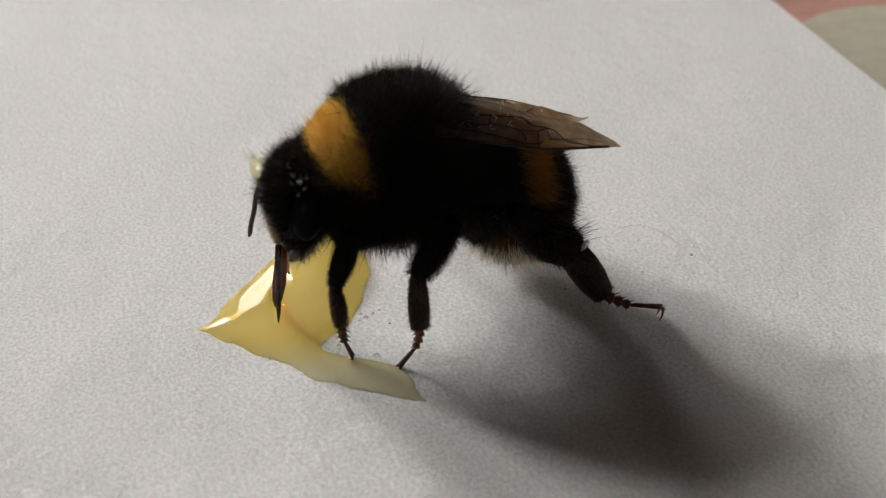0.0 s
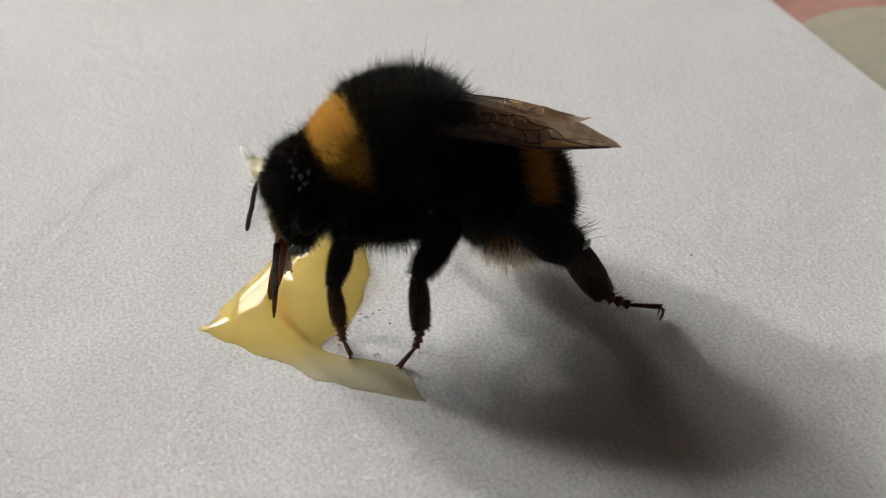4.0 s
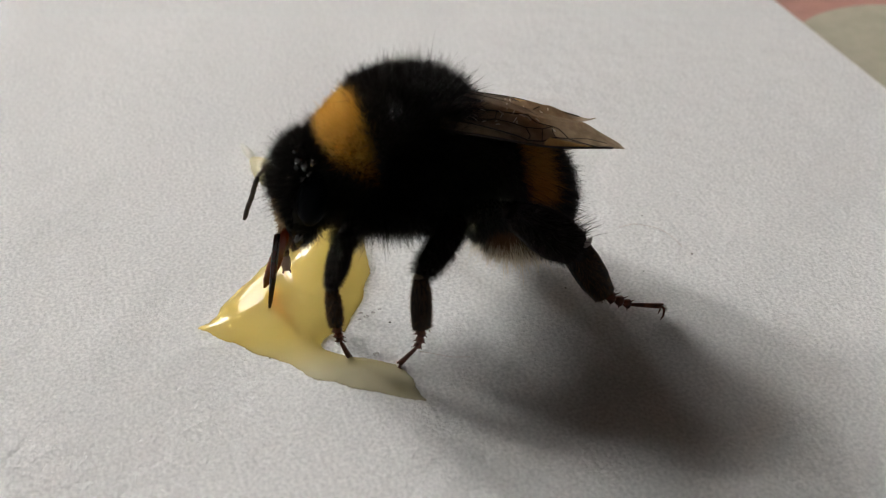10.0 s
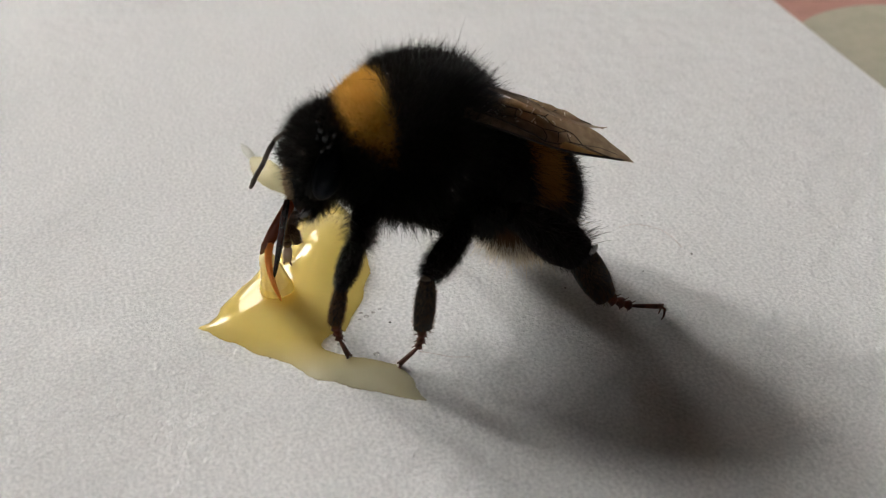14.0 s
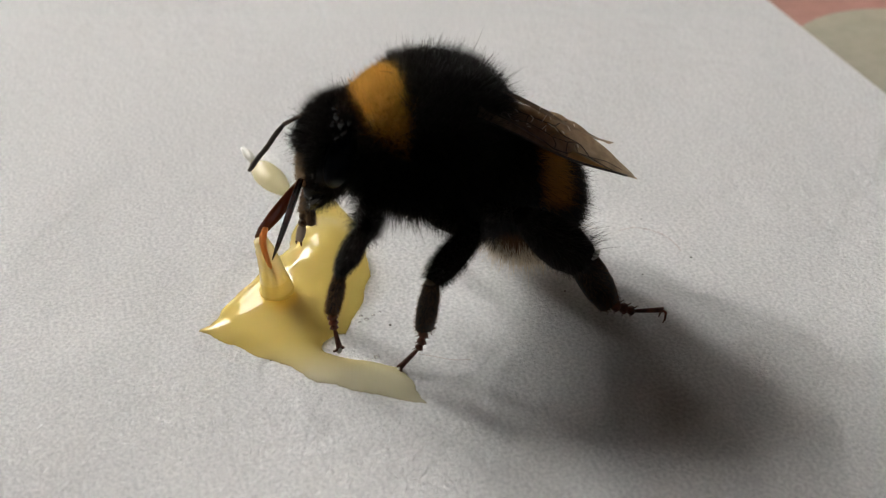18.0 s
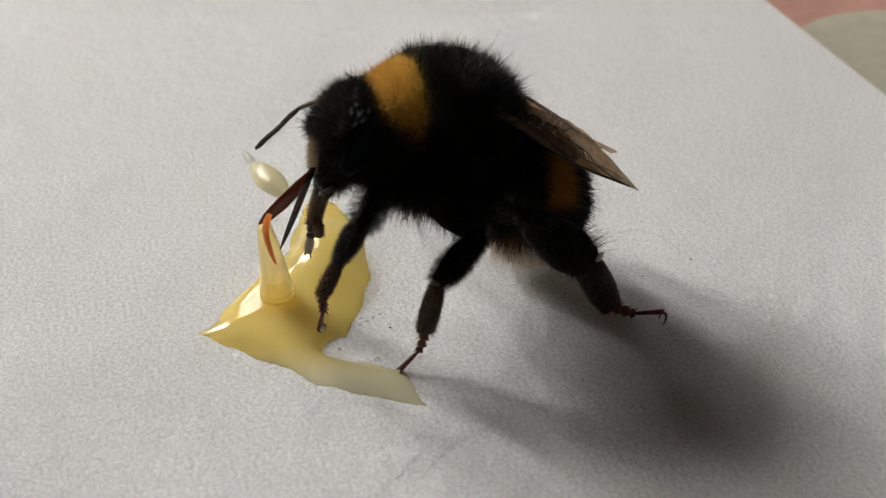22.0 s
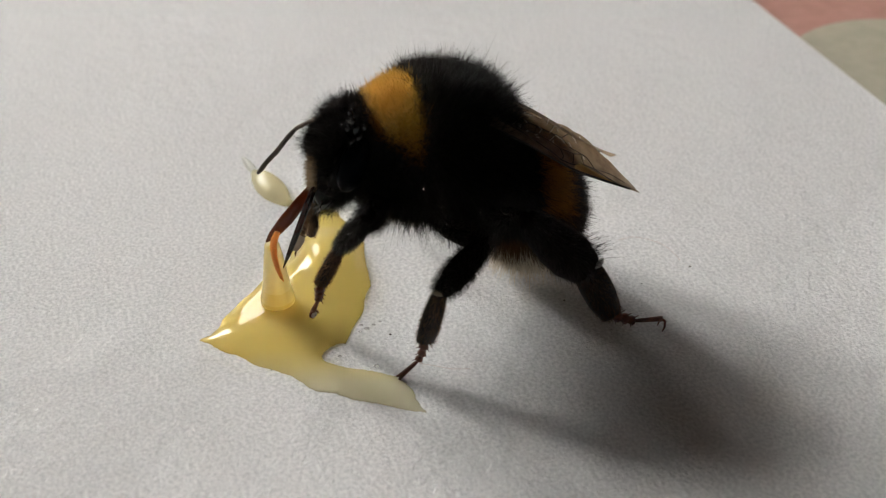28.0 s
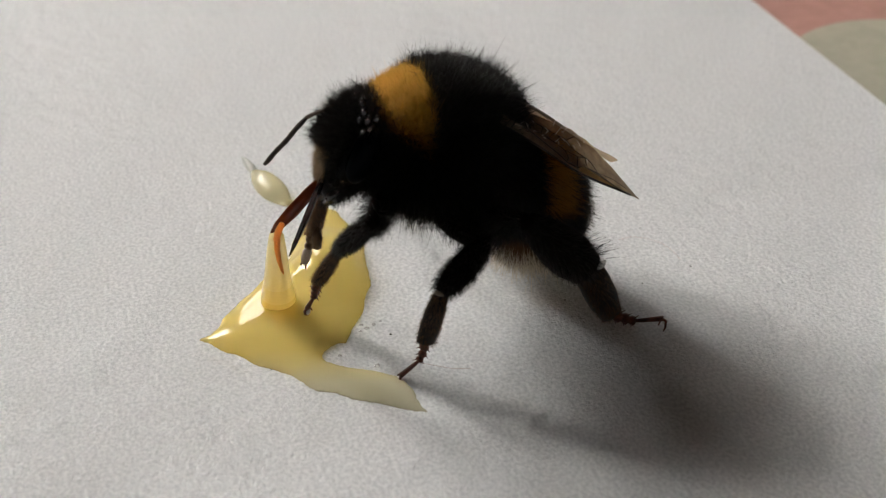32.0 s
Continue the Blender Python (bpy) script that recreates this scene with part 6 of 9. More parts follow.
    walk(legs["hind", "left"][3], rows(
        (0, 4.56, -7.76, -2.16, -113.9, 20.6, -63.4), (0.5, 4.83, -7.63, -2.43, -112.6, 22.6, -61.1), (1, 4.46, -7.74, -2.16, -118.8, 23.4, -65), (1.5, 4.58, -7.67, -2.33, -119.1, 25.5, -64),
        (2, 4.44, -7.72, -2.14, -120.9, 24.5, -65.9), (3, 4.46, -7.76, -2.05, -117.7, 21.8, -65.3), (3.5, 4.34, -7.82, -1.91, -118.2, 20.6, -66.2), (5.5, 4.49, -7.75, -2.15, -117.6, 22, -65.1),
        (6, 4.26, -7.82, -1.89, -121.6, 21.4, -68), (7, 4.12, -7.86, -1.6, -126.1, 22, -70.6), (8, 4.3, -7.81, -1.79, -123, 22.5, -68.6), (9, 4.24, -7.84, -1.73, -122, 21.2, -68.7),
        (10, 3.93, -7.93, -1.26, -127.7, 20.2, -72.3), (11, 4.12, -7.87, -1.52, -126.6, 21.9, -71.2), (12, 4.06, -7.9, -1.53, -126.4, 21.1, -71.2), (12.5, 3.86, -7.96, -1.16, -129.5, 19.3, -73.7),
        (13, 3.91, -7.92, -1.26, -131.2, 20.7, -73.8), (13.5, 3.9, -7.9, -1.16, -136.5, 22.8, -76), (14, 4.32, -7.61, -2.52, -129.8, 31.8, -69.1), (14.5, 4.24, -7.54, -2.78, -132.9, 34.7, -70.7),
        (16.5, 3.46, -7.99, -1.15, -143.4, 26.7, -81.7), (17, 3.47, -7.94, -1.47, -143.4, 29.5, -81.3), (18, 3.27, -8.02, -0.6, -147.3, 23.8, -85.6), (19, 3.24, -8.01, -0.41, -149.1, 23.3, -86.7),
        (20, 3.32, -7.97, -0.93, -149.5, 27.6, -86.3), (20.5, 3.22, -8, -0.42, -151.3, 23.9, -88.2), (21, 3.07, -7.96, 0.65, -152.5, 16.5, -90.6), (21.5, 2.99, -7.92, 0.96, -151.3, 13.7, -90.8),
        (22, 3.14, -8, -0.07, -151.4, 21.3, -89.2), (23, 3.02, -7.95, 0.61, -152.9, 16.7, -91.6), (24, 2.9, -7.88, 1.11, -151.7, 13.1, -91.9), (24.5, 2.99, -7.99, 0.25, -150.4, 19.2, -89.7),
        (25, 2.92, -8.01, 0.81, -146.5, 17.4, -90), (25.5, 2.9, -7.99, 0.9, -144.7, 14.9, -89.8), (27.5, 2.96, -7.96, 0.95, -149.1, 16.4, -91.7), (28, 2.98, -7.98, 0.75, -149.6, 17.7, -91.5),
        (29, 3.01, -8.03, 0.19, -148.5, 21.2, -89.5), (30, 2.84, -8, 0.53, -148.8, 17.9, -90.4), (30.5, 2.86, -8, 0.42, -149.4, 19, -90.1), (31, 2.92, -7.99, 0.34, -150.7, 19.7, -90.5),
        (31.5, 2.88, -7.98, 0.4, -151.7, 19.6, -90.9), (32, 2.77, -7.9, 1.06, -152.6, 15.4, -92.4)))
    walk(legs["hind", "right"][0], rows(
        (0, -2.6, -2.41, 6.41, -126.7, -14.9, -126.9), (0.5, -2.56, -2.41, 6.57, -126.7, -14.9, -126.9), (1, -2.84, -2.76, 6.37, -126.7, -14.9, -126.9), (1.5, -2.84, -2.8, 6.44, -126.7, -14.9, -126.9),
        (2, -2.92, -2.9, 6.28, -126.7, -14.9, -126.9), (3, -2.81, -2.73, 6.29, -126.7, -14.9, -126.9), (3.5, -2.84, -2.78, 6.25, -126.7, -14.9, -126.9), (5.5, -2.82, -2.73, 6.42, -126.7, -14.9, -126.9),
        (6, -3.01, -3.02, 6.26, -126.7, -14.9, -126.9), (7, -3.25, -3.28, 6.07, -126.7, -14.9, -126.9), (8, -3.1, -3.1, 6.14, -126.7, -14.9, -126.9), (9, -3.03, -3, 6.16, -126.7, -14.9, -126.9),
        (10, -3.32, -3.38, 5.98, -126.7, -14.9, -126.9), (11, -3.31, -3.31, 6.07, -126.7, -14.9, -126.9), (12, -3.3, -3.29, 6.1, -126.7, -14.9, -126.9), (12.5, -3.44, -3.49, 6.03, -126.7, -14.9, -126.9),
        (13, -3.59, -3.58, 6.08, -126.7, -14.9, -126.9), (13.5, -3.88, -3.92, 6.06, -126.7, -14.9, -126.9), (14, -3.56, -3.11, 6.55, -126.7, -14.9, -126.9), (14.5, -3.63, -3.15, 6.81, -126.7, -14.9, -126.9),
        (16.5, -4, -3.51, 6.28, -126.7, -14.9, -126.9), (17, -3.94, -3.34, 6.36, -126.7, -14.9, -126.9), (18, -4.17, -3.7, 6.11, -126.7, -14.9, -126.9), (19, -4.24, -3.79, 6.11, -126.7, -14.9, -126.9),
        (20, -4.16, -3.48, 6.25, -126.7, -14.9, -126.9), (20.5, -4.34, -3.79, 6.23, -126.7, -14.9, -126.9), (21, -4.53, -4.08, 6.01, -126.7, -14.9, -126.9), (21.5, -4.51, -4, 5.95, -126.7, -14.9, -126.9),
        (22, -4.38, -3.7, 6.22, -126.7, -14.9, -126.9), (23, -4.48, -3.88, 6.05, -126.7, -14.9, -126.9), (24, -4.49, -3.93, 5.92, -126.7, -14.9, -126.9), (24.5, -4.34, -3.65, 6.16, -126.7, -14.9, -126.9),
        (25, -4.26, -3.53, 6.18, -126.7, -14.9, -126.9), (25.5, -4.31, -3.62, 6.2, -126.7, -14.9, -126.9), (27.5, -4.38, -3.7, 6.08, -126.7, -14.9, -126.9), (28, -4.37, -3.65, 6.16, -126.7, -14.9, -126.9),
        (29, -4.2, -3.39, 6.27, -126.7, -14.9, -126.9), (30, -4.25, -3.5, 6.21, -126.7, -14.9, -126.9), (30.5, -4.26, -3.46, 6.24, -126.7, -14.9, -126.9), (31, -4.32, -3.53, 6.27, -126.7, -14.9, -126.9),
        (31.5, -4.35, -3.52, 6.26, -126.7, -14.9, -126.9), (32, -4.46, -3.73, 6.11, -126.7, -14.9, -126.9)))
    walk(legs["hind", "right"][1], rows(
        (0, 2.76, -0.7, -0.35, 48.8, -24, 63.4), (0.5, 2.83, -0.59, -0.29, 48.9, -24.1, 64.6), (1, 2.73, -0.96, -0.46, 48.8, -24.2, 68.7), (1.5, 2.76, -0.93, -0.45, 48.8, -24.1, 69.9),
        (2, 2.71, -1.11, -0.52, 48.5, -23.6, 70.3), (3, 2.69, -0.99, -0.47, 48.6, -23.6, 67.4), (3.5, 2.68, -1.05, -0.49, 48.5, -23.5, 67.9), (5.5, 2.75, -0.91, -0.44, 48.9, -24.3, 68.7),
        (6, 2.72, -1.21, -0.56, 48.4, -23.7, 72.4), (7, 2.74, -1.54, -0.69, 48, -23.7, 76.7), (8, 2.69, -1.36, -0.62, 48.4, -23.7, 73.2), (9, 2.68, -1.28, -0.59, 48.4, -23.6, 71.4),
        (10, 2.76, -1.67, -0.73, 47.7, -23.3, 78.2), (11, 2.76, -1.56, -0.72, 48.1, -24.3, 77.6), (12, 2.77, -1.53, -0.71, 48.2, -24.4, 77.5), (12.5, 2.85, -1.69, -0.76, 47.5, -24, 81.6),
        (13, 2.96, -1.72, -0.82, 47.4, -25.6, 85.2), (13.5, 3.26, -1.84, -0.88, 45.2, -25.5, 94.7), (14, 2.91, -1.15, -0.71, 50.3, -31.3, 80.6), (14.5, 3, -0.97, -0.62, 50.1, -32.4, 83.6),
        (16.5, 3.11, -1.52, -1, 48.4, -33.2, 90.3), (17, 3.04, -1.4, -0.96, 49.8, -34.3, 87.2), (18, 3.27, -1.7, -1.12, 46.7, -33.1, 95.5), (19, 3.35, -1.71, -1.12, 45.7, -32.9, 98.2),
        (20, 3.15, -1.51, -1.1, 48.8, -35.9, 91.8), (20.5, 3.39, -1.58, -1.11, 45.4, -34.6, 100.2), (21, 3.69, -1.74, -1.19, 41.9, -33.1, 108.5), (21.5, 3.64, -1.78, -1.26, 42.7, -34, 106.7),
        (22, 3.35, -1.56, -1.16, 46.3, -36.4, 99.1), (23, 3.53, -1.7, -1.24, 44.1, -35.3, 103.9), (24, 3.58, -1.81, -1.29, 43.6, -34.6, 104.8), (24.5, 3.31, -1.6, -1.19, 47, -36.5, 97.4),
        (25, 3.21, -1.57, -1.17, 48.4, -36.8, 93.9), (25.5, 3.28, -1.56, -1.16, 47.3, -36.5, 96.5), (27.5, 3.36, -1.66, -1.24, 46.4, -36.5, 98.9), (28, 3.33, -1.59, -1.21, 46.9, -37, 97.9),
        (29, 3.13, -1.46, -1.12, 49.8, -37.6, 90.8), (30, 3.2, -1.53, -1.16, 48.7, -37.1, 93.4), (30.5, 3.18, -1.49, -1.16, 49.1, -37.8, 92.9), (31, 3.24, -1.48, -1.15, 48.2, -37.7, 95.2),
        (31.5, 3.25, -1.47, -1.17, 48.2, -38.3, 95.6), (32, 3.42, -1.62, -1.25, 45.8, -37.2, 101)))
    walk(legs["hind", "right"][2], rows(
        (0, 4.72, 3.22, 1.61, 54.5, -38.6, 78.3), (0.5, 4.7, 3.37, 1.67, 54.5, -38.6, 78.3), (1, 4.32, 3.12, 1.5, 54.5, -38.6, 78.3), (1.5, 4.27, 3.18, 1.52, 54.5, -38.6, 78.3),
        (2, 4.19, 3.03, 1.4, 54.5, -38.6, 78.3), (3, 4.38, 3.07, 1.45, 54.5, -38.6, 78.3), (3.5, 4.34, 3.03, 1.42, 54.5, -38.6, 78.3), (5.5, 4.34, 3.16, 1.53, 54.5, -38.6, 78.3),
        (6, 4.05, 2.98, 1.37, 54.5, -38.6, 78.3), (7, 3.75, 2.74, 1.23, 54.5, -38.6, 78.3), (8, 3.96, 2.84, 1.3, 54.5, -38.6, 78.3), (9, 4.08, 2.89, 1.33, 54.5, -38.6, 78.3),
        (10, 3.66, 2.65, 1.16, 54.5, -38.6, 78.3), (11, 3.7, 2.71, 1.25, 54.5, -38.6, 78.3), (12, 3.71, 2.74, 1.27, 54.5, -38.6, 78.3), (12.5, 3.5, 2.64, 1.19, 54.5, -38.6, 78.3),
        (13, 3.33, 2.6, 1.25, 54.5, -38.6, 78.3), (13.5, 2.9, 2.48, 1.19, 54.5, -38.6, 78.3), (14, 3.59, 2.89, 1.78, 54.5, -38.6, 78.3), (14.5, 3.45, 3.06, 1.95, 54.5, -38.6, 78.3),
        (16.5, 3.09, 2.49, 1.63, 54.5, -38.6, 78.3), (17, 3.23, 2.56, 1.75, 54.5, -38.6, 78.3), (18, 2.88, 2.3, 1.51, 54.5, -38.6, 78.3), (19, 2.78, 2.27, 1.49, 54.5, -38.6, 78.3),
        (20, 3.03, 2.37, 1.72, 54.5, -38.6, 78.3), (20.5, 2.69, 2.31, 1.62, 54.5, -38.6, 78.3), (21, 2.41, 2.08, 1.43, 54.5, -38.6, 78.3), (21.5, 2.5, 2.03, 1.43, 54.5, -38.6, 78.3),
        (22, 2.74, 2.26, 1.69, 54.5, -38.6, 78.3), (23, 2.58, 2.11, 1.54, 54.5, -38.6, 78.3), (24, 2.57, 2.01, 1.43, 54.5, -38.6, 78.3), (24.5, 2.82, 2.23, 1.66, 54.5, -38.6, 78.3),
        (25, 2.95, 2.27, 1.7, 54.5, -38.6, 78.3), (25.5, 2.85, 2.27, 1.69, 54.5, -38.6, 78.3), (27.5, 2.77, 2.15, 1.61, 54.5, -38.6, 78.3), (28, 2.8, 2.21, 1.68, 54.5, -38.6, 78.3),
        (29, 3.07, 2.34, 1.81, 54.5, -38.6, 78.3), (30, 2.97, 2.29, 1.74, 54.5, -38.6, 78.3), (30.5, 2.99, 2.3, 1.78, 54.5, -38.6, 78.3), (31, 2.9, 2.3, 1.79, 54.5, -38.6, 78.3),
        (31.5, 2.88, 2.28, 1.81, 54.5, -38.6, 78.3), (32, 2.69, 2.13, 1.65, 54.5, -38.6, 78.3)))
    walk(legs["hind", "right"][3], rows(
        (0, 5.17, 5.4, 3.38, 113.2, -35.4, 35.2), (0.5, 5.15, 5.55, 3.45, 113.2, -35.4, 35.2), (1, 4.77, 5.3, 3.28, 113.2, -35.4, 35.2), (1.5, 4.72, 5.36, 3.29, 113.2, -35.4, 35.2),
        (2, 4.64, 5.21, 3.18, 113.2, -35.4, 35.2), (3, 4.83, 5.25, 3.23, 113.2, -35.4, 35.2), (3.5, 4.79, 5.21, 3.2, 113.2, -35.4, 35.2), (5.5, 4.79, 5.34, 3.31, 113.2, -35.4, 35.2),
        (6, 4.5, 5.16, 3.15, 113.2, -35.4, 35.2), (7, 4.2, 4.92, 3.01, 113.2, -35.4, 35.2), (8, 4.41, 5.03, 3.08, 113.2, -35.4, 35.2), (9, 4.53, 5.07, 3.11, 113.2, -35.4, 35.2),
        (10, 4.11, 4.83, 2.94, 113.2, -35.4, 35.2), (11, 4.15, 4.89, 3.03, 113.2, -35.4, 35.2), (12, 4.16, 4.92, 3.05, 113.2, -35.4, 35.2), (12.5, 3.95, 4.82, 2.97, 113.2, -35.4, 35.2),
        (13, 3.78, 4.78, 3.02, 113.2, -35.4, 35.2), (13.5, 3.35, 4.66, 2.97, 113.2, -35.4, 35.2), (14, 4.04, 5.08, 3.56, 113.2, -35.4, 35.2), (14.5, 3.9, 5.24, 3.73, 113.2, -35.4, 35.2),
        (16.5, 3.54, 4.67, 3.41, 113.2, -35.4, 35.2), (17, 3.68, 4.74, 3.53, 113.2, -35.4, 35.2), (18, 3.34, 4.48, 3.28, 113.2, -35.4, 35.2), (19, 3.23, 4.46, 3.27, 113.2, -35.4, 35.2),
        (20, 3.48, 4.55, 3.5, 113.2, -35.4, 35.2), (20.5, 3.14, 4.49, 3.39, 113.2, -35.4, 35.2), (21, 2.86, 4.26, 3.2, 113.2, -35.4, 35.2), (21.5, 2.95, 4.21, 3.2, 113.2, -35.4, 35.2),
        (22, 3.19, 4.44, 3.46, 113.2, -35.4, 35.2), (23, 3.03, 4.29, 3.31, 113.2, -35.4, 35.2), (24, 3.02, 4.19, 3.21, 113.2, -35.4, 35.2), (24.5, 3.27, 4.41, 3.44, 113.2, -35.4, 35.2),
        (25, 3.4, 4.45, 3.48, 113.2, -35.4, 35.2), (25.5, 3.3, 4.45, 3.47, 113.2, -35.4, 35.2), (27.5, 3.22, 4.33, 3.39, 113.2, -35.4, 35.2), (28, 3.25, 4.39, 3.45, 113.2, -35.4, 35.2),
        (29, 3.52, 4.52, 3.58, 113.2, -35.4, 35.2), (30, 3.42, 4.47, 3.51, 113.2, -35.4, 35.2), (30.5, 3.44, 4.48, 3.56, 113.2, -35.4, 35.2), (31, 3.35, 4.48, 3.56, 113.2, -35.4, 35.2),
        (31.5, 3.33, 4.46, 3.58, 113.2, -35.4, 35.2), (32, 3.14, 4.31, 3.43, 113.2, -35.4, 35.2)))
    walk(legs["mid", "left"][0], rows(
        (0, -0.2, 2.83, 6.53, 128.5, -35.2, 113.9), (0.5, -0.16, 2.81, 6.58, 126.8, -34.3, 114.2), (1, -0.38, 2.61, 6.52, 131.2, -34, 111.1), (1.5, -0.38, 2.55, 6.56, 128.4, -32.5, 111.4),
        (2, -0.45, 2.49, 6.53, 130.1, -32.9, 110.7), (3, -0.35, 2.52, 6.48, 127.2, -33.9, 113.5), (3.5, -0.37, 2.49, 6.45, 127.6, -34.4, 113.7), (5.5, -0.34, 2.44, 6.52, 124.6, -32.9, 114.4),
        (6, -0.49, 2.23, 6.48, 126.3, -32.5, 112.8), (7, -0.66, 1.95, 6.33, 123.8, -31.7, 113.7), (8, -0.46, 1.81, 6.18, 110.9, -29.9, 122.3), (9, -0.27, 1.68, 6.07, 100.7, -26.5, 129.6),
        (10, -0.43, 1.2, 5.85, 97.3, -22.7, 127.2), (11, -0.3, 1.16, 5.93, 90.1, -18.2, 130.5), (12, -0.3, 1.16, 6.04, 87.5, -16.1, 130.5), (12.5, -0.47, 0.99, 6.01, 87.5, -15.7, 127.7),
        (13, -0.57, 0.85, 6.11, 84.2, -13.1, 125.7), (13.5, -0.88, 0.59, 6.13, 79.8, -10.4, 120.3), (14, -0.38, 1.15, 6.81, 69.3, 0.3, 132.2), (14.5, -0.53, 1.18, 6.96, 66.8, 1.4, 129.1),
        (16.5, -1.12, 1.1, 6.7, 69.3, -3.9, 120.3), (17, -1.08, 1.27, 6.83, 68.7, -2.8, 122.4), (18, -1.38, 1.06, 6.7, 67.8, -3.6, 118.5), (19, -1.49, 0.95, 6.77, 62.4, 0.4, 119.4),
        (20, -1.4, 1.11, 7.05, 58.1, 7, 124.1), (20.5, -1.61, 0.95, 6.92, 56.1, 5.3, 119.4), (21, -1.83, 0.75, 6.76, 54.9, 4, 116.3), (21.5, -1.84, 0.78, 6.8, 54.6, 4.5, 116.7),
        (22, -1.68, 0.97, 7.04, 54.3, 9.2, 122), (23, -1.86, 0.89, 6.94, 52.9, 8.3, 119.5), (24, -1.91, 0.88, 6.82, 54.1, 6, 118.2), (24.5, -1.72, 1.09, 6.99, 55.5, 8.3, 122.4),
        (25, -1.62, 1.19, 6.91, 62.8, 1.5, 122), (25.5, -1.69, 1.19, 6.89, 65.3, -1, 120.8), (27.5, -1.82, 1.2, 6.82, 61.2, 1.2, 119.2), (28, -1.79, 1.24, 6.83, 59.9, 2.5, 119.7),
        (29, -1.64, 1.42, 6.99, 59.7, 4.4, 122.4), (30, -1.73, 1.38, 6.93, 60.2, 2.4, 119.9), (30.5, -1.75, 1.41, 6.99, 58.9, 3.3, 119.7), (31, -1.82, 1.36, 7.07, 56.4, 4.6, 118.8),
        (31.5, -1.87, 1.36, 7.09, 54.7, 5.4, 117.9), (32, -2.01, 1.24, 6.96, 53.8, 4.1, 115.4)))
    walk(legs["mid", "left"][1], rows(
        (0, 3.42, 0, -0.02, -10.9, -42.1, -167.9), (0.5, 3.42, 0.01, -0.02, -12.9, -42.3, -165.8), (1, 3.43, 0, -0.03, -8.7, -47, -170.5), (1.5, 3.43, 0.01, -0.03, -12, -47.3, -167),
        (2, 3.43, 0.01, -0.03, -10.7, -48, -168.4), (3, 3.42, 0.01, -0.03, -11.3, -47.6, -167.3), (3.5, 3.43, 0.01, -0.03, -11.1, -48, -167.5), (5.5, 3.42, 0.01, -0.03, -15.5, -48.6, -162.5),
        (6, 3.42, 0.01, -0.03, -14.9, -53.4, -163.3), (7, 3.43, 0.01, -0.05, -13.4, -58.2, -164.8), (8, 3.43, 0.01, -0.05, -21.1, -59.4, -154.5), (9, 3.42, 0.01, -0.04, -26.4, -60.4, -146.2),
        (10, 3.41, 0.01, -0.03, -37.9, -69.1, -134.4), (11, 3.4, 0.01, -0.02, -43.7, -65.8, -125.1), (12, 3.4, 0, -0.01, -47.2, -63.4, -119.6), (12.5, 3.4, 0.01, -0.01, -56, -65, -110.6),
        (13, 3.4, 0.01, -0.01, -63.6, -62.7, -101.1), (13.5, 3.4, 0, -0.01, -76.7, -59.5, -86.4), (14, 3.4, 0.01, -0.01, -51.2, -48.1, -100.9), (14.5, 3.4, 0, 0, -53.6, -44.2, -97.6),
        (16.5, 3.4, 0, 0, -64.7, -45.2, -93.1), (17, 3.4, 0, 0, -59.6, -43, -97.6), (18, 3.4, 0, 0, -65.6, -43.5, -92.9), (19, 3.4, 0, 0, -63.9, -40.6, -90.7),
        (20, 3.4, 0.01, 0, -54.7, -37.3, -94), (20.5, 3.4, 0, 0, -61, -36, -88.7), (21, 3.4, 0, 0, -65.7, -35.9, -85.1), (21.5, 3.4, 0, 0, -64.5, -34.9, -85.5),
        (22, 3.4, 0, 0, -55.6, -34.7, -91), (23, 3.4, 0, 0, -58.8, -34.3, -88.7), (24, 3.4, 0, 0, -61.5, -35, -88.2), (24.5, 3.4, 0, 0, -55.1, -35.3, -93.3),
        (25, 3.4, -0.01, 0.01, -57, -35.6, -96.9), (25.5, 3.4, -0.01, 0.01, -57.7, -34.7, -98.9), (27.5, 3.4, 0, 0, -60.2, -35.3, -94.7), (28, 3.4, -0.01, 0, -60.5, -36.6, -92.7),
        (29, 3.4, -0.01, 0, -56.1, -36, -95.8), (30, 3.4, -0.01, 0.01, -59.6, -36.1, -94.1), (30.5, 3.4, -0.01, 0, -59.5, -34.5, -92.9), (31, 3.4, 0, 0, -59.6, -32.5, -91.7),
        (31.5, 3.4, -0.01, 0, -60, -31.1, -90.4), (32, 3.4, -0.01, 0, -64.1, -31.3, -86.9)))
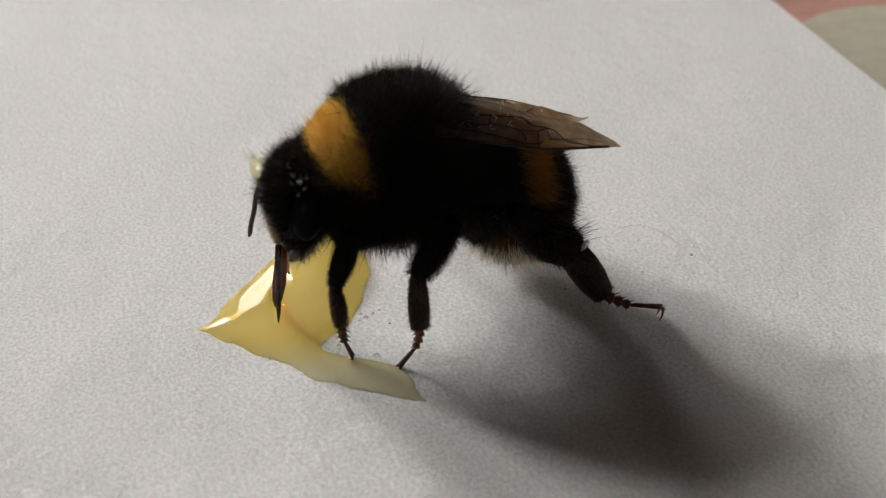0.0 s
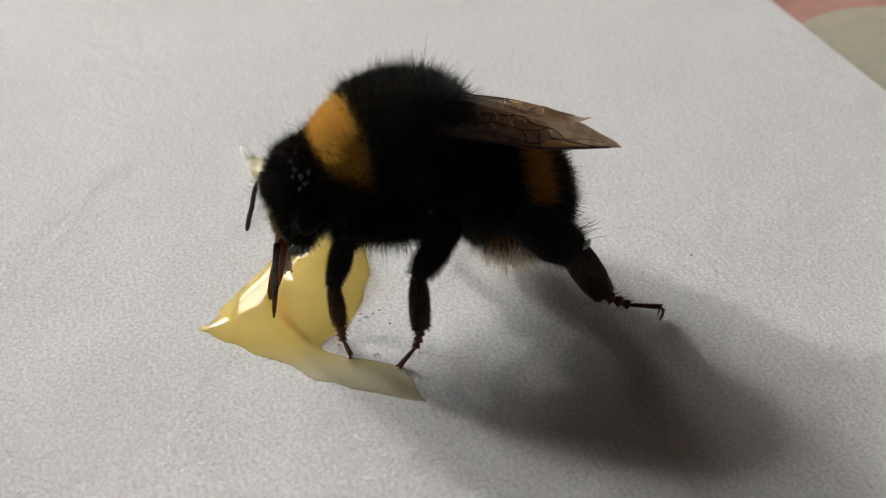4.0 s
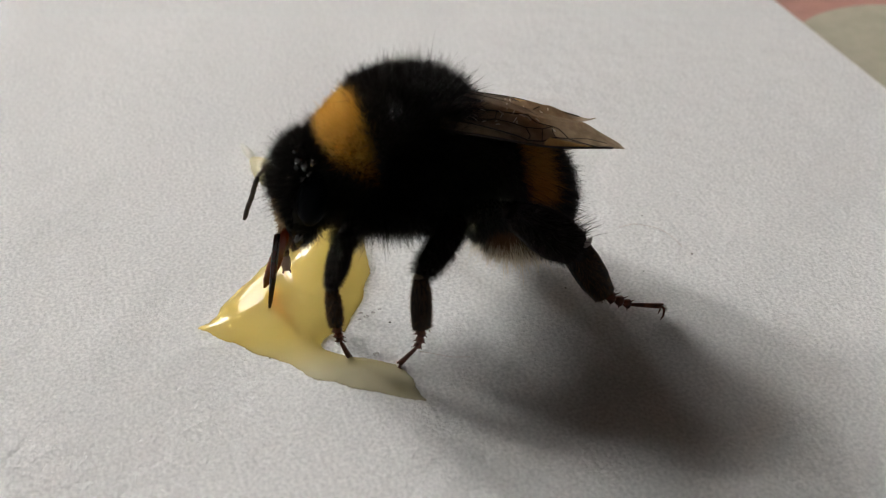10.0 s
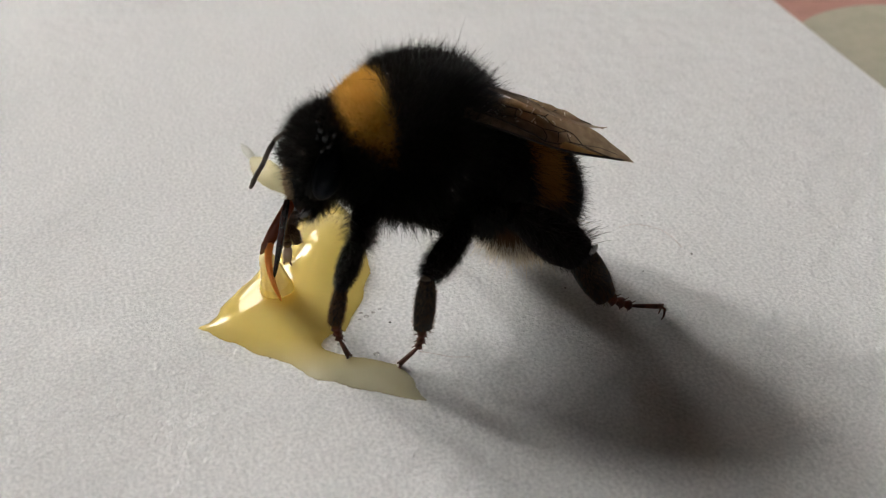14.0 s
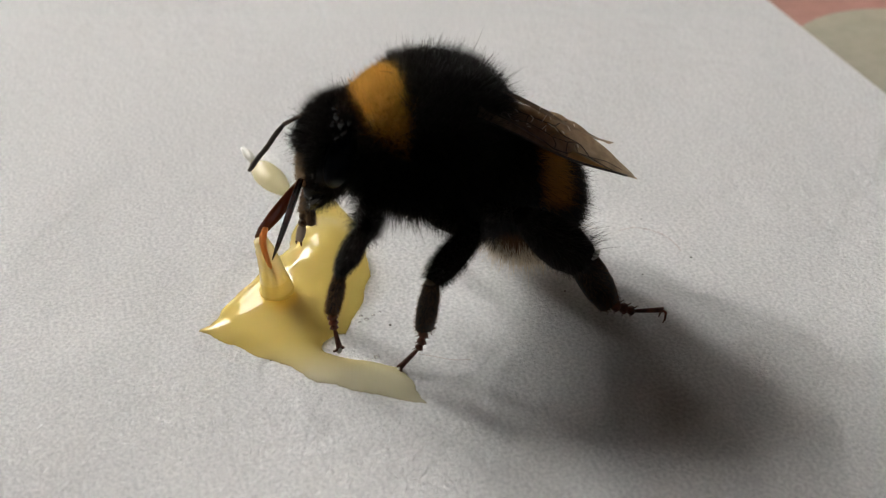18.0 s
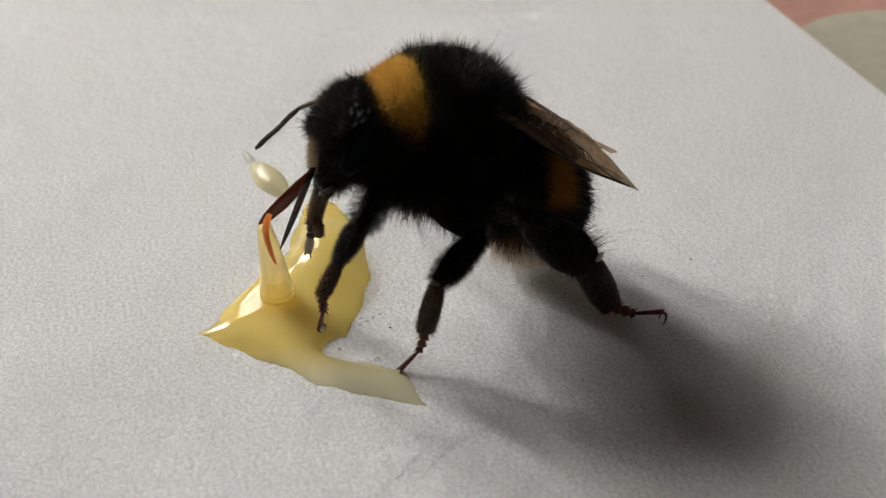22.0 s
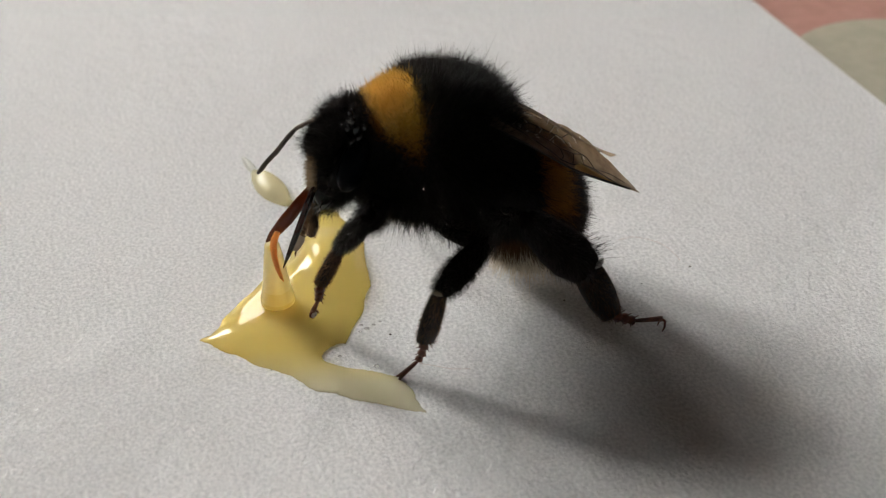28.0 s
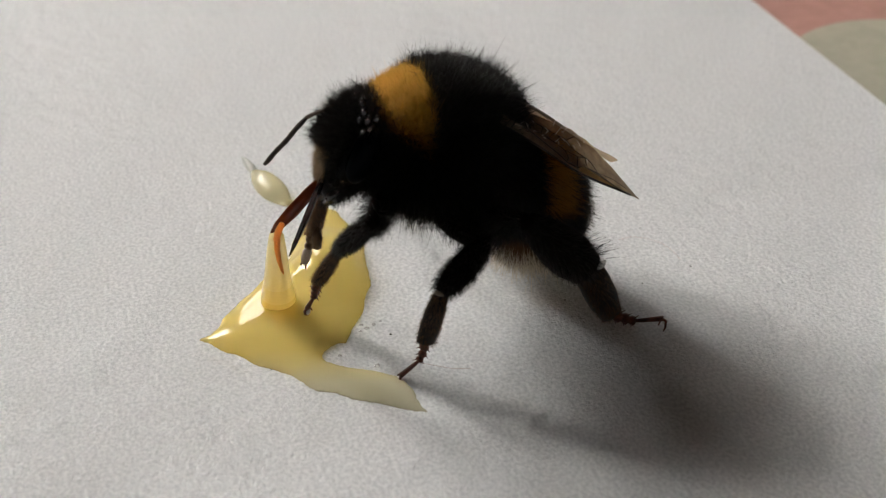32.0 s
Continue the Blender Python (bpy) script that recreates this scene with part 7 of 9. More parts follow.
    walk(legs["mid", "left"][2], rows(
        (0, 0.81, -0.56, 2.39, -43.6, -31.7, -128.6), (0.5, 0.84, -0.65, 2.4, -45.1, -30.6, -126.8), (1, 1.01, -0.4, 2.6, -45.8, -35.2, -127.1), (1.5, 1.05, -0.54, 2.61, -49, -34.8, -123.1),
        (2, 1.07, -0.48, 2.64, -47.8, -36.3, -124.9), (3, 1.06, -0.53, 2.63, -45.8, -30.9, -126.4), (3.5, 1.07, -0.52, 2.64, -44.6, -31.1, -127.7), (5.5, 1.15, -0.71, 2.67, -46.4, -27.9, -126.1),
        (6, 1.37, -0.61, 2.85, -46.8, -29.5, -126.7), (7, 1.6, -0.49, 3.01, -48.8, -30.3, -123.1), (8, 1.77, -0.78, 3.05, -47.6, -19.3, -119.6), (9, 1.94, -0.98, 3.09, -45.8, -10.2, -116.1),
        (10, 2.51, -0.91, 3.33, -50.1, -8.6, -111.1), (11, 2.56, -1.2, 3.27, -49.4, -2, -107), (12, 2.61, -1.4, 3.21, -50.1, 1.8, -106.3), (12.5, 2.87, -1.42, 3.25, -52.5, 0.8, -106.9),
        (13, 3.08, -1.61, 3.19, -55.1, 3.3, -104.6), (13.5, 3.52, -1.82, 3.1, -60.8, 6.2, -101.3), (14, 2.94, -2.36, 2.67, -47.7, 17.6, -93.4), (14.5, 3.06, -2.55, 2.51, -50.8, 21, -92.7),
        (16.5, 3.26, -2.54, 2.56, -62.2, 19, -101.1), (17, 3.05, -2.61, 2.46, -59.9, 19.8, -100.7), (18, 3.27, -2.61, 2.48, -64, 19.3, -101.5), (19, 3.37, -2.73, 2.34, -61.7, 23, -97.6),
        (20, 3.2, -2.85, 2.18, -53.4, 26.2, -90.8), (20.5, 3.46, -2.91, 2.12, -59.5, 28.7, -93.2), (21, 3.65, -2.91, 2.11, -63, 28.5, -94.2), (21.5, 3.63, -2.95, 2.06, -63, 29.4, -95.2),
        (22, 3.35, -2.96, 2.05, -54.3, 29, -89.7), (23, 3.47, -2.98, 2.03, -56.9, 29.2, -90.3), (24, 3.49, -2.95, 2.07, -59.8, 27.9, -93.1), (24.5, 3.23, -2.94, 2.08, -54.3, 26.8, -90.8),
        (25, 3.05, -2.92, 2.11, -60.6, 24.5, -103.4), (25.5, 2.94, -2.94, 2.06, -62.3, 21.6, -106.1), (27.5, 3.16, -2.93, 2.08, -61.2, 20.5, -99.6), (28, 3.26, -2.89, 2.15, -59.8, 20.7, -98.2),
        (29, 3.11, -2.9, 2.12, -56.4, 21.5, -96.5), (30, 3.19, -2.91, 2.13, -60.1, 21.6, -98.7), (30.5, 3.25, -2.97, 2.04, -60, 22.4, -98.3), (31, 3.31, -3.04, 1.94, -59.7, 23.8, -95.6),
        (31.5, 3.38, -3.09, 1.87, -60.2, 25.5, -94.7), (32, 3.57, -3.08, 1.87, -63.3, 25.3, -95.9)))
    walk(legs["mid", "left"][3], rows(
        (0, -0.87, -2.67, 4.06, 57.2, -48.7, -158.2), (0.5, -0.8, -2.84, 4.02, 55.6, -47.9, -155.5), (1, -0.56, -2.47, 4.43, 60.6, -50, -159.4), (1.5, -0.37, -2.72, 4.42, 59.4, -48.4, -155.5),
        (2, -0.39, -2.57, 4.51, 59.6, -50.4, -157.9), (3, -0.56, -2.72, 4.26, 55.3, -49.6, -156.4), (3.5, -0.59, -2.66, 4.28, 55.4, -50, -157.5), (5.5, -0.51, -2.98, 4.16, 50.4, -50.4, -153.4),
        (6, -0.28, -2.83, 4.42, 51.2, -51.9, -154.3), (7, 0.1, -2.79, 4.61, 54.4, -47.8, -152.1), (8, 0.29, -3.39, 4.11, 52.8, -36.1, -143.6), (9, 0.56, -3.81, 3.66, 52.4, -26.6, -137.4),
        (10, 1.36, -3.87, 3.81, 52.4, -23.2, -132.8), (11, 1.62, -4.27, 3.38, 50.7, -17, -127.8), (12, 1.71, -4.47, 3.11, 46.1, -16.4, -124.9), (12.5, 1.94, -4.49, 3.21, 43.6, -17.4, -123.7),
        (13, 2.28, -4.71, 3, 40.4, -14.9, -120.1), (13.5, 2.89, -4.94, 2.75, 35.6, -11.6, -115.7), (14, 2.76, -5.4, 1.7, 45.2, 2.4, -109.6), (14.5, 2.92, -5.54, 1.36, 41.3, 3.5, -107.4),
        (16.5, 2.68, -5.5, 1.52, 26.3, -5.1, -107.4), (17, 2.49, -5.57, 1.38, 26.8, -5, -106.8), (18, 2.67, -5.57, 1.42, 20.8, -6.3, -105.1), (19, 2.98, -5.65, 1.08, 21.8, -1.2, -102.1),
        (20, 3.16, -5.72, 0.76, 29.8, 5.3, -99.3), (20.5, 3.31, -5.71, 0.58, 22.8, 4.5, -97.9), (21, 3.44, -5.71, 0.59, 18.4, 4.5, -97.1), (21.5, 3.38, -5.72, 0.5, 16.5, 3.2, -95.6),
        (22, 3.36, -5.76, 0.5, 24.8, 5.7, -95.1), (23, 3.45, -5.77, 0.47, 23, 6.4, -95.2), (24, 3.34, -5.77, 0.57, 20.8, 4.9, -96.4), (24.5, 3.19, -5.79, 0.64, 26.7, 5.4, -97.1),
        (25, 2.37, -5.74, 0.78, 12.2, -9.4, -96.6), (25.5, 2.12, -5.79, 0.88, 7.2, -15.2, -96.2), (27.5, 2.66, -5.88, 0.96, 20.3, -3.2, -101.5), (28, 2.84, -5.84, 1.03, 28, 3, -103.5),
        (29, 2.77, -5.85, 0.95, 33.5, 5.8, -103.6), (30, 2.74, -5.84, 0.95, 29.1, 3.8, -103.7), (30.5, 2.82, -5.89, 0.83, 30.6, 5.8, -103.5), (31, 3.02, -5.95, 0.65, 31.3, 8.7, -102.4),
        (31.5, 3.14, -5.96, 0.49, 31.4, 10.3, -102), (32, 3.27, -5.95, 0.51, 29.8, 11, -102.7)))
    walk(legs["mid", "right"][0], rows(
        (0, 0, -2.4, 6.21, -156.2, -32.3, -108.4), (0.5, 0.04, -2.4, 6.34, -156.2, -32.3, -108.4), (1, -0.25, -2.82, 6.13, -156.2, -32.3, -108.4), (1.5, -0.24, -2.87, 6.25, -156.2, -32.3, -108.4),
        (2, -0.32, -2.96, 6.1, -156.2, -32.3, -108.4), (3, -0.21, -2.77, 6.1, -156.2, -32.3, -108.4), (3.5, -0.24, -2.83, 6.06, -156.2, -32.3, -108.4), (5.5, -0.22, -2.77, 6.26, -156.2, -32.3, -108.4),
        (6, -0.41, -3.09, 6.12, -156.2, -32.3, -108.4), (7, -0.65, -3.41, 5.91, -156.2, -32.3, -108.4), (8, -0.5, -3.19, 5.99, -156.2, -32.3, -108.4), (9, -0.42, -3.06, 6.05, -156.2, -32.3, -108.4),
        (10, -0.72, -3.5, 5.85, -156.2, -32.3, -108.4), (11, -0.71, -3.43, 5.96, -156.2, -32.3, -108.4), (12, -0.69, -3.4, 6.06, -156.2, -32.3, -108.4), (12.5, -0.83, -3.6, 6.04, -156.2, -32.3, -108.4),
        (13, -0.99, -3.72, 6.11, -156.2, -32.3, -108.4), (13.5, -1.28, -4.11, 6.15, -156.2, -32.3, -108.4), (14, -0.96, -3.22, 6.8, -156.2, -32.3, -108.4), (14.5, -1.04, -3.25, 7.11, -156.2, -32.3, -108.4),
        (16.5, -1.43, -3.67, 6.69, -156.2, -32.3, -108.4), (17, -1.38, -3.49, 6.81, -156.2, -32.3, -108.4), (18, -1.61, -3.88, 6.58, -156.2, -32.3, -108.4), (19, -1.7, -3.94, 6.68, -156.2, -32.3, -108.4),
        (20, -1.64, -3.59, 6.91, -156.2, -32.3, -108.4), (20.5, -1.82, -3.93, 6.87, -156.2, -32.3, -108.4), (21, -2.02, -4.24, 6.69, -156.2, -32.3, -108.4), (21.5, -2.01, -4.14, 6.67, -156.2, -32.3, -108.4),
        (22, -1.87, -3.81, 6.94, -156.2, -32.3, -108.4), (23, -1.98, -4, 6.81, -156.2, -32.3, -108.4), (24, -1.98, -4.04, 6.65, -156.2, -32.3, -108.4), (24.5, -1.83, -3.73, 6.86, -156.2, -32.3, -108.4),
        (25, -1.73, -3.6, 6.84, -156.2, -32.3, -108.4), (25.5, -1.79, -3.7, 6.85, -156.2, -32.3, -108.4), (27.5, -1.85, -3.79, 6.7, -156.2, -32.3, -108.4), (28, -1.83, -3.74, 6.77, -156.2, -32.3, -108.4),
        (29, -1.67, -3.44, 6.9, -156.2, -32.3, -108.4), (30, -1.73, -3.55, 6.85, -156.2, -32.3, -108.4), (30.5, -1.74, -3.5, 6.91, -156.2, -32.3, -108.4), (31, -1.81, -3.57, 6.99, -156.2, -32.3, -108.4),
        (31.5, -1.85, -3.56, 7, -156.2, -32.3, -108.4), (32, -1.97, -3.79, 6.88, -156.2, -32.3, -108.4)))
    walk(legs["mid", "right"][1], rows(
        (0, 2.98, -0.16, -0.18, 53.3, -47.6, 86.2), (0.5, 2.99, -0.08, -0.08, 52.6, -47.6, 87.7), (1, 3.03, -0.39, -0.42, 48.8, -47.3, 95.8), (1.5, 3.04, -0.32, -0.35, 47.6, -47.3, 98.3),
        (2, 3.07, -0.45, -0.49, 47, -46.8, 99.2), (3, 3.02, -0.38, -0.41, 49.6, -47, 93.9), (3.5, 3.03, -0.42, -0.45, 49, -46.9, 94.9), (5.5, 3.02, -0.29, -0.32, 49, -48, 96.1),
        (6, 3.11, -0.48, -0.53, 44.9, -46.8, 103.6), (7, 3.28, -0.7, -0.77, 40.3, -45.5, 112.1), (8, 3.16, -0.6, -0.66, 43.9, -46.5, 105.4), (9, 3.1, -0.52, -0.58, 45.8, -47.1, 102),
        (10, 3.34, -0.75, -0.82, 38.7, -44.9, 115), (11, 3.29, -0.66, -0.75, 39.3, -46.1, 114.4), (12, 3.26, -0.59, -0.69, 39.5, -46.8, 114.3), (12.5, 3.37, -0.62, -0.74, 35.5, -45.4, 121.4),
        (13, 3.43, -0.56, -0.73, 31.9, -45.6, 128.1), (13.5, 3.59, -0.47, -0.67, 23.8, -41.6, 141.9), (14, 3.09, -0.14, -0.23, 36.4, -53.8, 123.2), (14.5, 2.99, 0, 0, 33.8, -54.1, 127.6),
        (16.5, 3.24, -0.2, -0.4, 25, -51.7, 141.4), (17, 3.15, -0.15, -0.3, 27.5, -54.1, 137.9), (18, 3.34, -0.21, -0.47, 20.2, -49.3, 148.7), (19, 3.29, -0.16, -0.39, 18.4, -48.7, 151.5),
        (20, 3.13, -0.09, -0.23, 22.2, -54.3, 146.2), (20.5, 3.18, -0.09, -0.24, 16.7, -49.7, 154.2), (21, 3.3, -0.1, -0.32, 11.7, -45, 161.8), (21.5, 3.31, -0.11, -0.35, 12.2, -46.6, 161.2),
        (22, 3.13, -0.07, -0.2, 16.6, -51.9, 154.7), (23, 3.21, -0.08, -0.27, 13.5, -49.2, 159.2), (24, 3.32, -0.12, -0.39, 13, -48.4, 160), (24.5, 3.17, -0.09, -0.27, 17.8, -53.1, 152.9),
        (25, 3.17, -0.1, -0.29, 20.4, -54.8, 149.1), (25.5, 3.17, -0.1, -0.27, 18.7, -53.4, 151.6), (27.5, 3.26, -0.13, -0.38, 16.7, -52.3, 154.5), (28, 3.22, -0.11, -0.34, 17.5, -53.1, 153.4),
        (29, 3.12, -0.09, -0.24, 23.1, -56.9, 145.4), (30, 3.16, -0.1, -0.28, 21, -55.6, 148.4), (30.5, 3.12, -0.08, -0.22, 21.1, -56.3, 148.3), (31, 3.09, -0.05, -0.16, 19.3, -55.5, 150.9),
        (31.5, 3.08, -0.05, -0.15, 18.7, -55.8, 151.9), (32, 3.16, -0.07, -0.24, 14.9, -52.8, 157.3)))
    walk(legs["mid", "right"][2], rows(
        (0, 3.15, 2.26, 2.48, 41.7, -65.5, 121.3), (0.5, 3.09, 2.35, 2.58, 41.7, -65.5, 121.3), (1, 2.79, 2.04, 2.22, 41.7, -65.5, 121.3), (1.5, 2.69, 2.09, 2.3, 41.7, -65.5, 121.3),
        (2, 2.67, 1.98, 2.13, 41.7, -65.5, 121.3), (3, 2.85, 2.07, 2.23, 41.7, -65.5, 121.3), (3.5, 2.82, 2.03, 2.17, 41.7, -65.5, 121.3), (5.5, 2.77, 2.11, 2.35, 41.7, -65.5, 121.3),
        (6, 2.53, 1.91, 2.1, 41.7, -65.5, 121.3), (7, 2.33, 1.64, 1.8, 41.7, -65.5, 121.3), (8, 2.5, 1.79, 1.96, 41.7, -65.5, 121.3), (9, 2.6, 1.87, 2.06, 41.7, -65.5, 121.3),
        (10, 2.26, 1.56, 1.72, 41.7, -65.5, 121.3), (11, 2.26, 1.61, 1.84, 41.7, -65.5, 121.3), (12, 2.25, 1.65, 1.93, 41.7, -65.5, 121.3), (12.5, 2.06, 1.53, 1.83, 41.7, -65.5, 121.3),
        (13, 1.88, 1.42, 1.85, 41.7, -65.5, 121.3), (13.5, 1.47, 1.19, 1.71, 41.7, -65.5, 121.3), (14, 1.92, 1.63, 2.67, 41.7, -65.5, 121.3), (14.5, 1.71, 1.67, 2.91, 41.7, -65.5, 121.3),
        (16.5, 1.5, 1.2, 2.43, 41.7, -65.5, 121.3), (17, 1.59, 1.27, 2.62, 41.7, -65.5, 121.3), (18, 1.33, 1.01, 2.26, 41.7, -65.5, 121.3), (19, 1.21, 0.97, 2.32, 41.7, -65.5, 121.3),
        (20, 1.39, 1.07, 2.69, 41.7, -65.5, 121.3), (20.5, 1.08, 0.92, 2.51, 41.7, -65.5, 121.3), (21, 0.88, 0.69, 2.22, 41.7, -65.5, 121.3), (21.5, 0.97, 0.69, 2.26, 41.7, -65.5, 121.3),
        (22, 1.13, 0.88, 2.64, 41.7, -65.5, 121.3), (23, 1.02, 0.75, 2.45, 41.7, -65.5, 121.3), (24, 1.07, 0.7, 2.3, 41.7, -65.5, 121.3), (24.5, 1.24, 0.89, 2.61, 41.7, -65.5, 121.3),
        (25, 1.39, 0.96, 2.65, 41.7, -65.5, 121.3), (25.5, 1.28, 0.93, 2.62, 41.7, -65.5, 121.3), (27.5, 1.28, 0.82, 2.46, 41.7, -65.5, 121.3), (28, 1.29, 0.85, 2.54, 41.7, -65.5, 121.3),
        (29, 1.5, 1.03, 2.78, 41.7, -65.5, 121.3), (30, 1.42, 0.97, 2.69, 41.7, -65.5, 121.3), (30.5, 1.42, 0.97, 2.77, 41.7, -65.5, 121.3), (31, 1.31, 0.94, 2.81, 41.7, -65.5, 121.3),
        (31.5, 1.3, 0.9, 2.83, 41.7, -65.5, 121.3), (32, 1.15, 0.77, 2.63, 41.7, -65.5, 121.3)))
    walk(legs["mid", "right"][3], rows(
        (0, 2.5, 3.32, 5.19, 108.4, -69.1, 64), (0.5, 2.44, 3.4, 5.29, 108.4, -69.1, 64), (1, 2.15, 3.1, 4.94, 108.4, -69.1, 64), (1.5, 2.05, 3.15, 5.01, 108.4, -69.1, 64),
        (2, 2.03, 3.03, 4.85, 108.4, -69.1, 64), (3, 2.21, 3.12, 4.94, 108.4, -69.1, 64), (3.5, 2.18, 3.08, 4.88, 108.4, -69.1, 64), (5.5, 2.13, 3.16, 5.06, 108.4, -69.1, 64),
        (6, 1.89, 2.97, 4.81, 108.4, -69.1, 64), (7, 1.68, 2.7, 4.51, 108.4, -69.1, 64), (8, 1.86, 2.84, 4.67, 108.4, -69.1, 64), (9, 1.95, 2.93, 4.78, 108.4, -69.1, 64),
        (10, 1.62, 2.62, 4.43, 108.4, -69.1, 64), (11, 1.62, 2.67, 4.55, 108.4, -69.1, 64), (12, 1.61, 2.71, 4.64, 108.4, -69.1, 64), (12.5, 1.41, 2.59, 4.54, 108.4, -69.1, 64),
        (13, 1.24, 2.48, 4.56, 108.4, -69.1, 64), (13.5, 0.83, 2.25, 4.43, 108.4, -69.1, 64), (14, 1.28, 2.69, 5.39, 108.4, -69.1, 64), (14.5, 1.06, 2.73, 5.63, 108.4, -69.1, 64),
        (16.5, 0.85, 2.25, 5.14, 108.4, -69.1, 64), (17, 0.95, 2.33, 5.33, 108.4, -69.1, 64), (18, 0.69, 2.07, 4.97, 108.4, -69.1, 64), (19, 0.57, 2.03, 5.03, 108.4, -69.1, 64),
        (20, 0.74, 2.13, 5.4, 108.4, -69.1, 64), (20.5, 0.44, 1.98, 5.22, 108.4, -69.1, 64), (21, 0.24, 1.75, 4.94, 108.4, -69.1, 64), (21.5, 0.33, 1.75, 4.98, 108.4, -69.1, 64),
        (22, 0.49, 1.94, 5.35, 108.4, -69.1, 64), (23, 0.38, 1.81, 5.16, 108.4, -69.1, 64), (24, 0.43, 1.75, 5.02, 108.4, -69.1, 64), (24.5, 0.6, 1.95, 5.32, 108.4, -69.1, 64),
        (25, 0.75, 2.02, 5.37, 108.4, -69.1, 64), (25.5, 0.64, 1.98, 5.33, 108.4, -69.1, 64), (27.5, 0.63, 1.88, 5.18, 108.4, -69.1, 64), (28, 0.65, 1.91, 5.25, 108.4, -69.1, 64),
        (29, 0.86, 2.08, 5.49, 108.4, -69.1, 64), (30, 0.78, 2.02, 5.4, 108.4, -69.1, 64), (30.5, 0.78, 2.02, 5.48, 108.4, -69.1, 64), (31, 0.66, 1.99, 5.52, 108.4, -69.1, 64),
        (31.5, 0.66, 1.96, 5.54, 108.4, -69.1, 64), (32, 0.51, 1.83, 5.34, 108.4, -69.1, 64)))
    walk(galea_near, rows(
        (0, 2.46, 0.59, -3.37, -101.1, 85.8, -12), (0.5, 2.65, 0.63, -3.25, -89.8, 82.4, -0.8), (1, 2.56, 0.69, -3.3, -90.9, 83.9, -0.5), (1.5, 2.52, 0.72, -3.41, -84.7, 85.6, 5.6),
        (2, 2.58, 0.66, -3.58, -95, 83.3, -5.1), (3, 2.58, 0.61, -3.55, -98.3, 83.5, -8.8), (3.5, 2.59, 0.63, -3.59, -98.7, 84.6, -8.8), (5.5, 2.67, 0.64, -3.38, -94.8, 84, -5.2),
        (6, 2.6, 0.67, -3.35, -98.9, 84.8, -8.6), (7, 2.72, 0.69, -3.46, -100, 82.4, -8.8), (8, 2.69, 0.65, -3.2, -103.3, 83.4, -12.7), (9, 2.65, 0.61, -3.27, -106.5, 84.2, -16.7),
        (10, 2.78, 0.69, -3.56, -98.3, 81.7, -7.5), (11, 2.71, 0.69, -3.48, -98.7, 81.6, -7.9), (12, 2.66, 0.66, -3.36, -100.2, 81.5, -10.2), (12.5, 2.64, 0.69, -3.32, -99.9, 82.9, -9.7),
        (13, 2.64, 0.73, -3.18, -100, 82.3, -9.4), (13.5, 2.7, 0.82, -3.13, -93.9, 81.6, -2.6), (14, 2.68, 0.74, -3.17, -104.3, 86.5, -14.6), (14.5, 2.66, 0.85, -3.24, -75.1, 84.7, 14),
        (16.5, 2.63, 0.81, -2.86, -91.7, 81.2, -2.2), (17, 2.65, 0.79, -2.8, -93.4, 83.1, -4.1), (18, 2.59, 0.78, -2.73, -96.8, 81.1, -7.1), (19, 2.54, 0.75, -2.8, -98.4, 82.4, -9.5),
        (20, 2.51, 0.69, -2.74, -108.9, 84.2, -20.8), (20.5, 2.61, 0.77, -2.88, -93.2, 81.5, -4.8), (21, 2.59, 0.78, -3.02, -94.9, 81.8, -6.1), (21.5, 2.7, 0.73, -2.83, -104, 83, -15.3),
        (22, 2.6, 0.71, -2.88, -100.9, 83, -13.1), (23, 2.52, 0.68, -2.92, -106, 83.5, -18.2), (24, 2.61, 0.63, -3, -108.3, 82.3, -20.6), (24.5, 2.51, 0.66, -2.68, -108.7, 83.6, -21.2),
        (25, 2.76, 0.66, -2.68, -105.1, 84.7, -17.5), (25.5, 2.68, 0.71, -2.69, -102.6, 85.9, -14.6), (27.5, 2.45, 0.65, -2.84, -101, 81.4, -13.6), (28, 2.43, 0.67, -3.03, -97.9, 82.1, -10.4),
        (29, 2.24, 0.61, -3.01, -103.4, 83.1, -16.8), (30, 2.26, 0.61, -2.98, -101.5, 82.8, -14.9), (30.5, 2.2, 0.61, -2.96, -106.7, 84.5, -20.1), (31, 2.24, 0.61, -3.2, -107, 84.7, -20.5),
        (31.5, 2.24, 0.6, -2.83, -102.9, 82.5, -16.7), (32, 2.3, 0.62, -2.91, -101.4, 82.6, -15.1)))
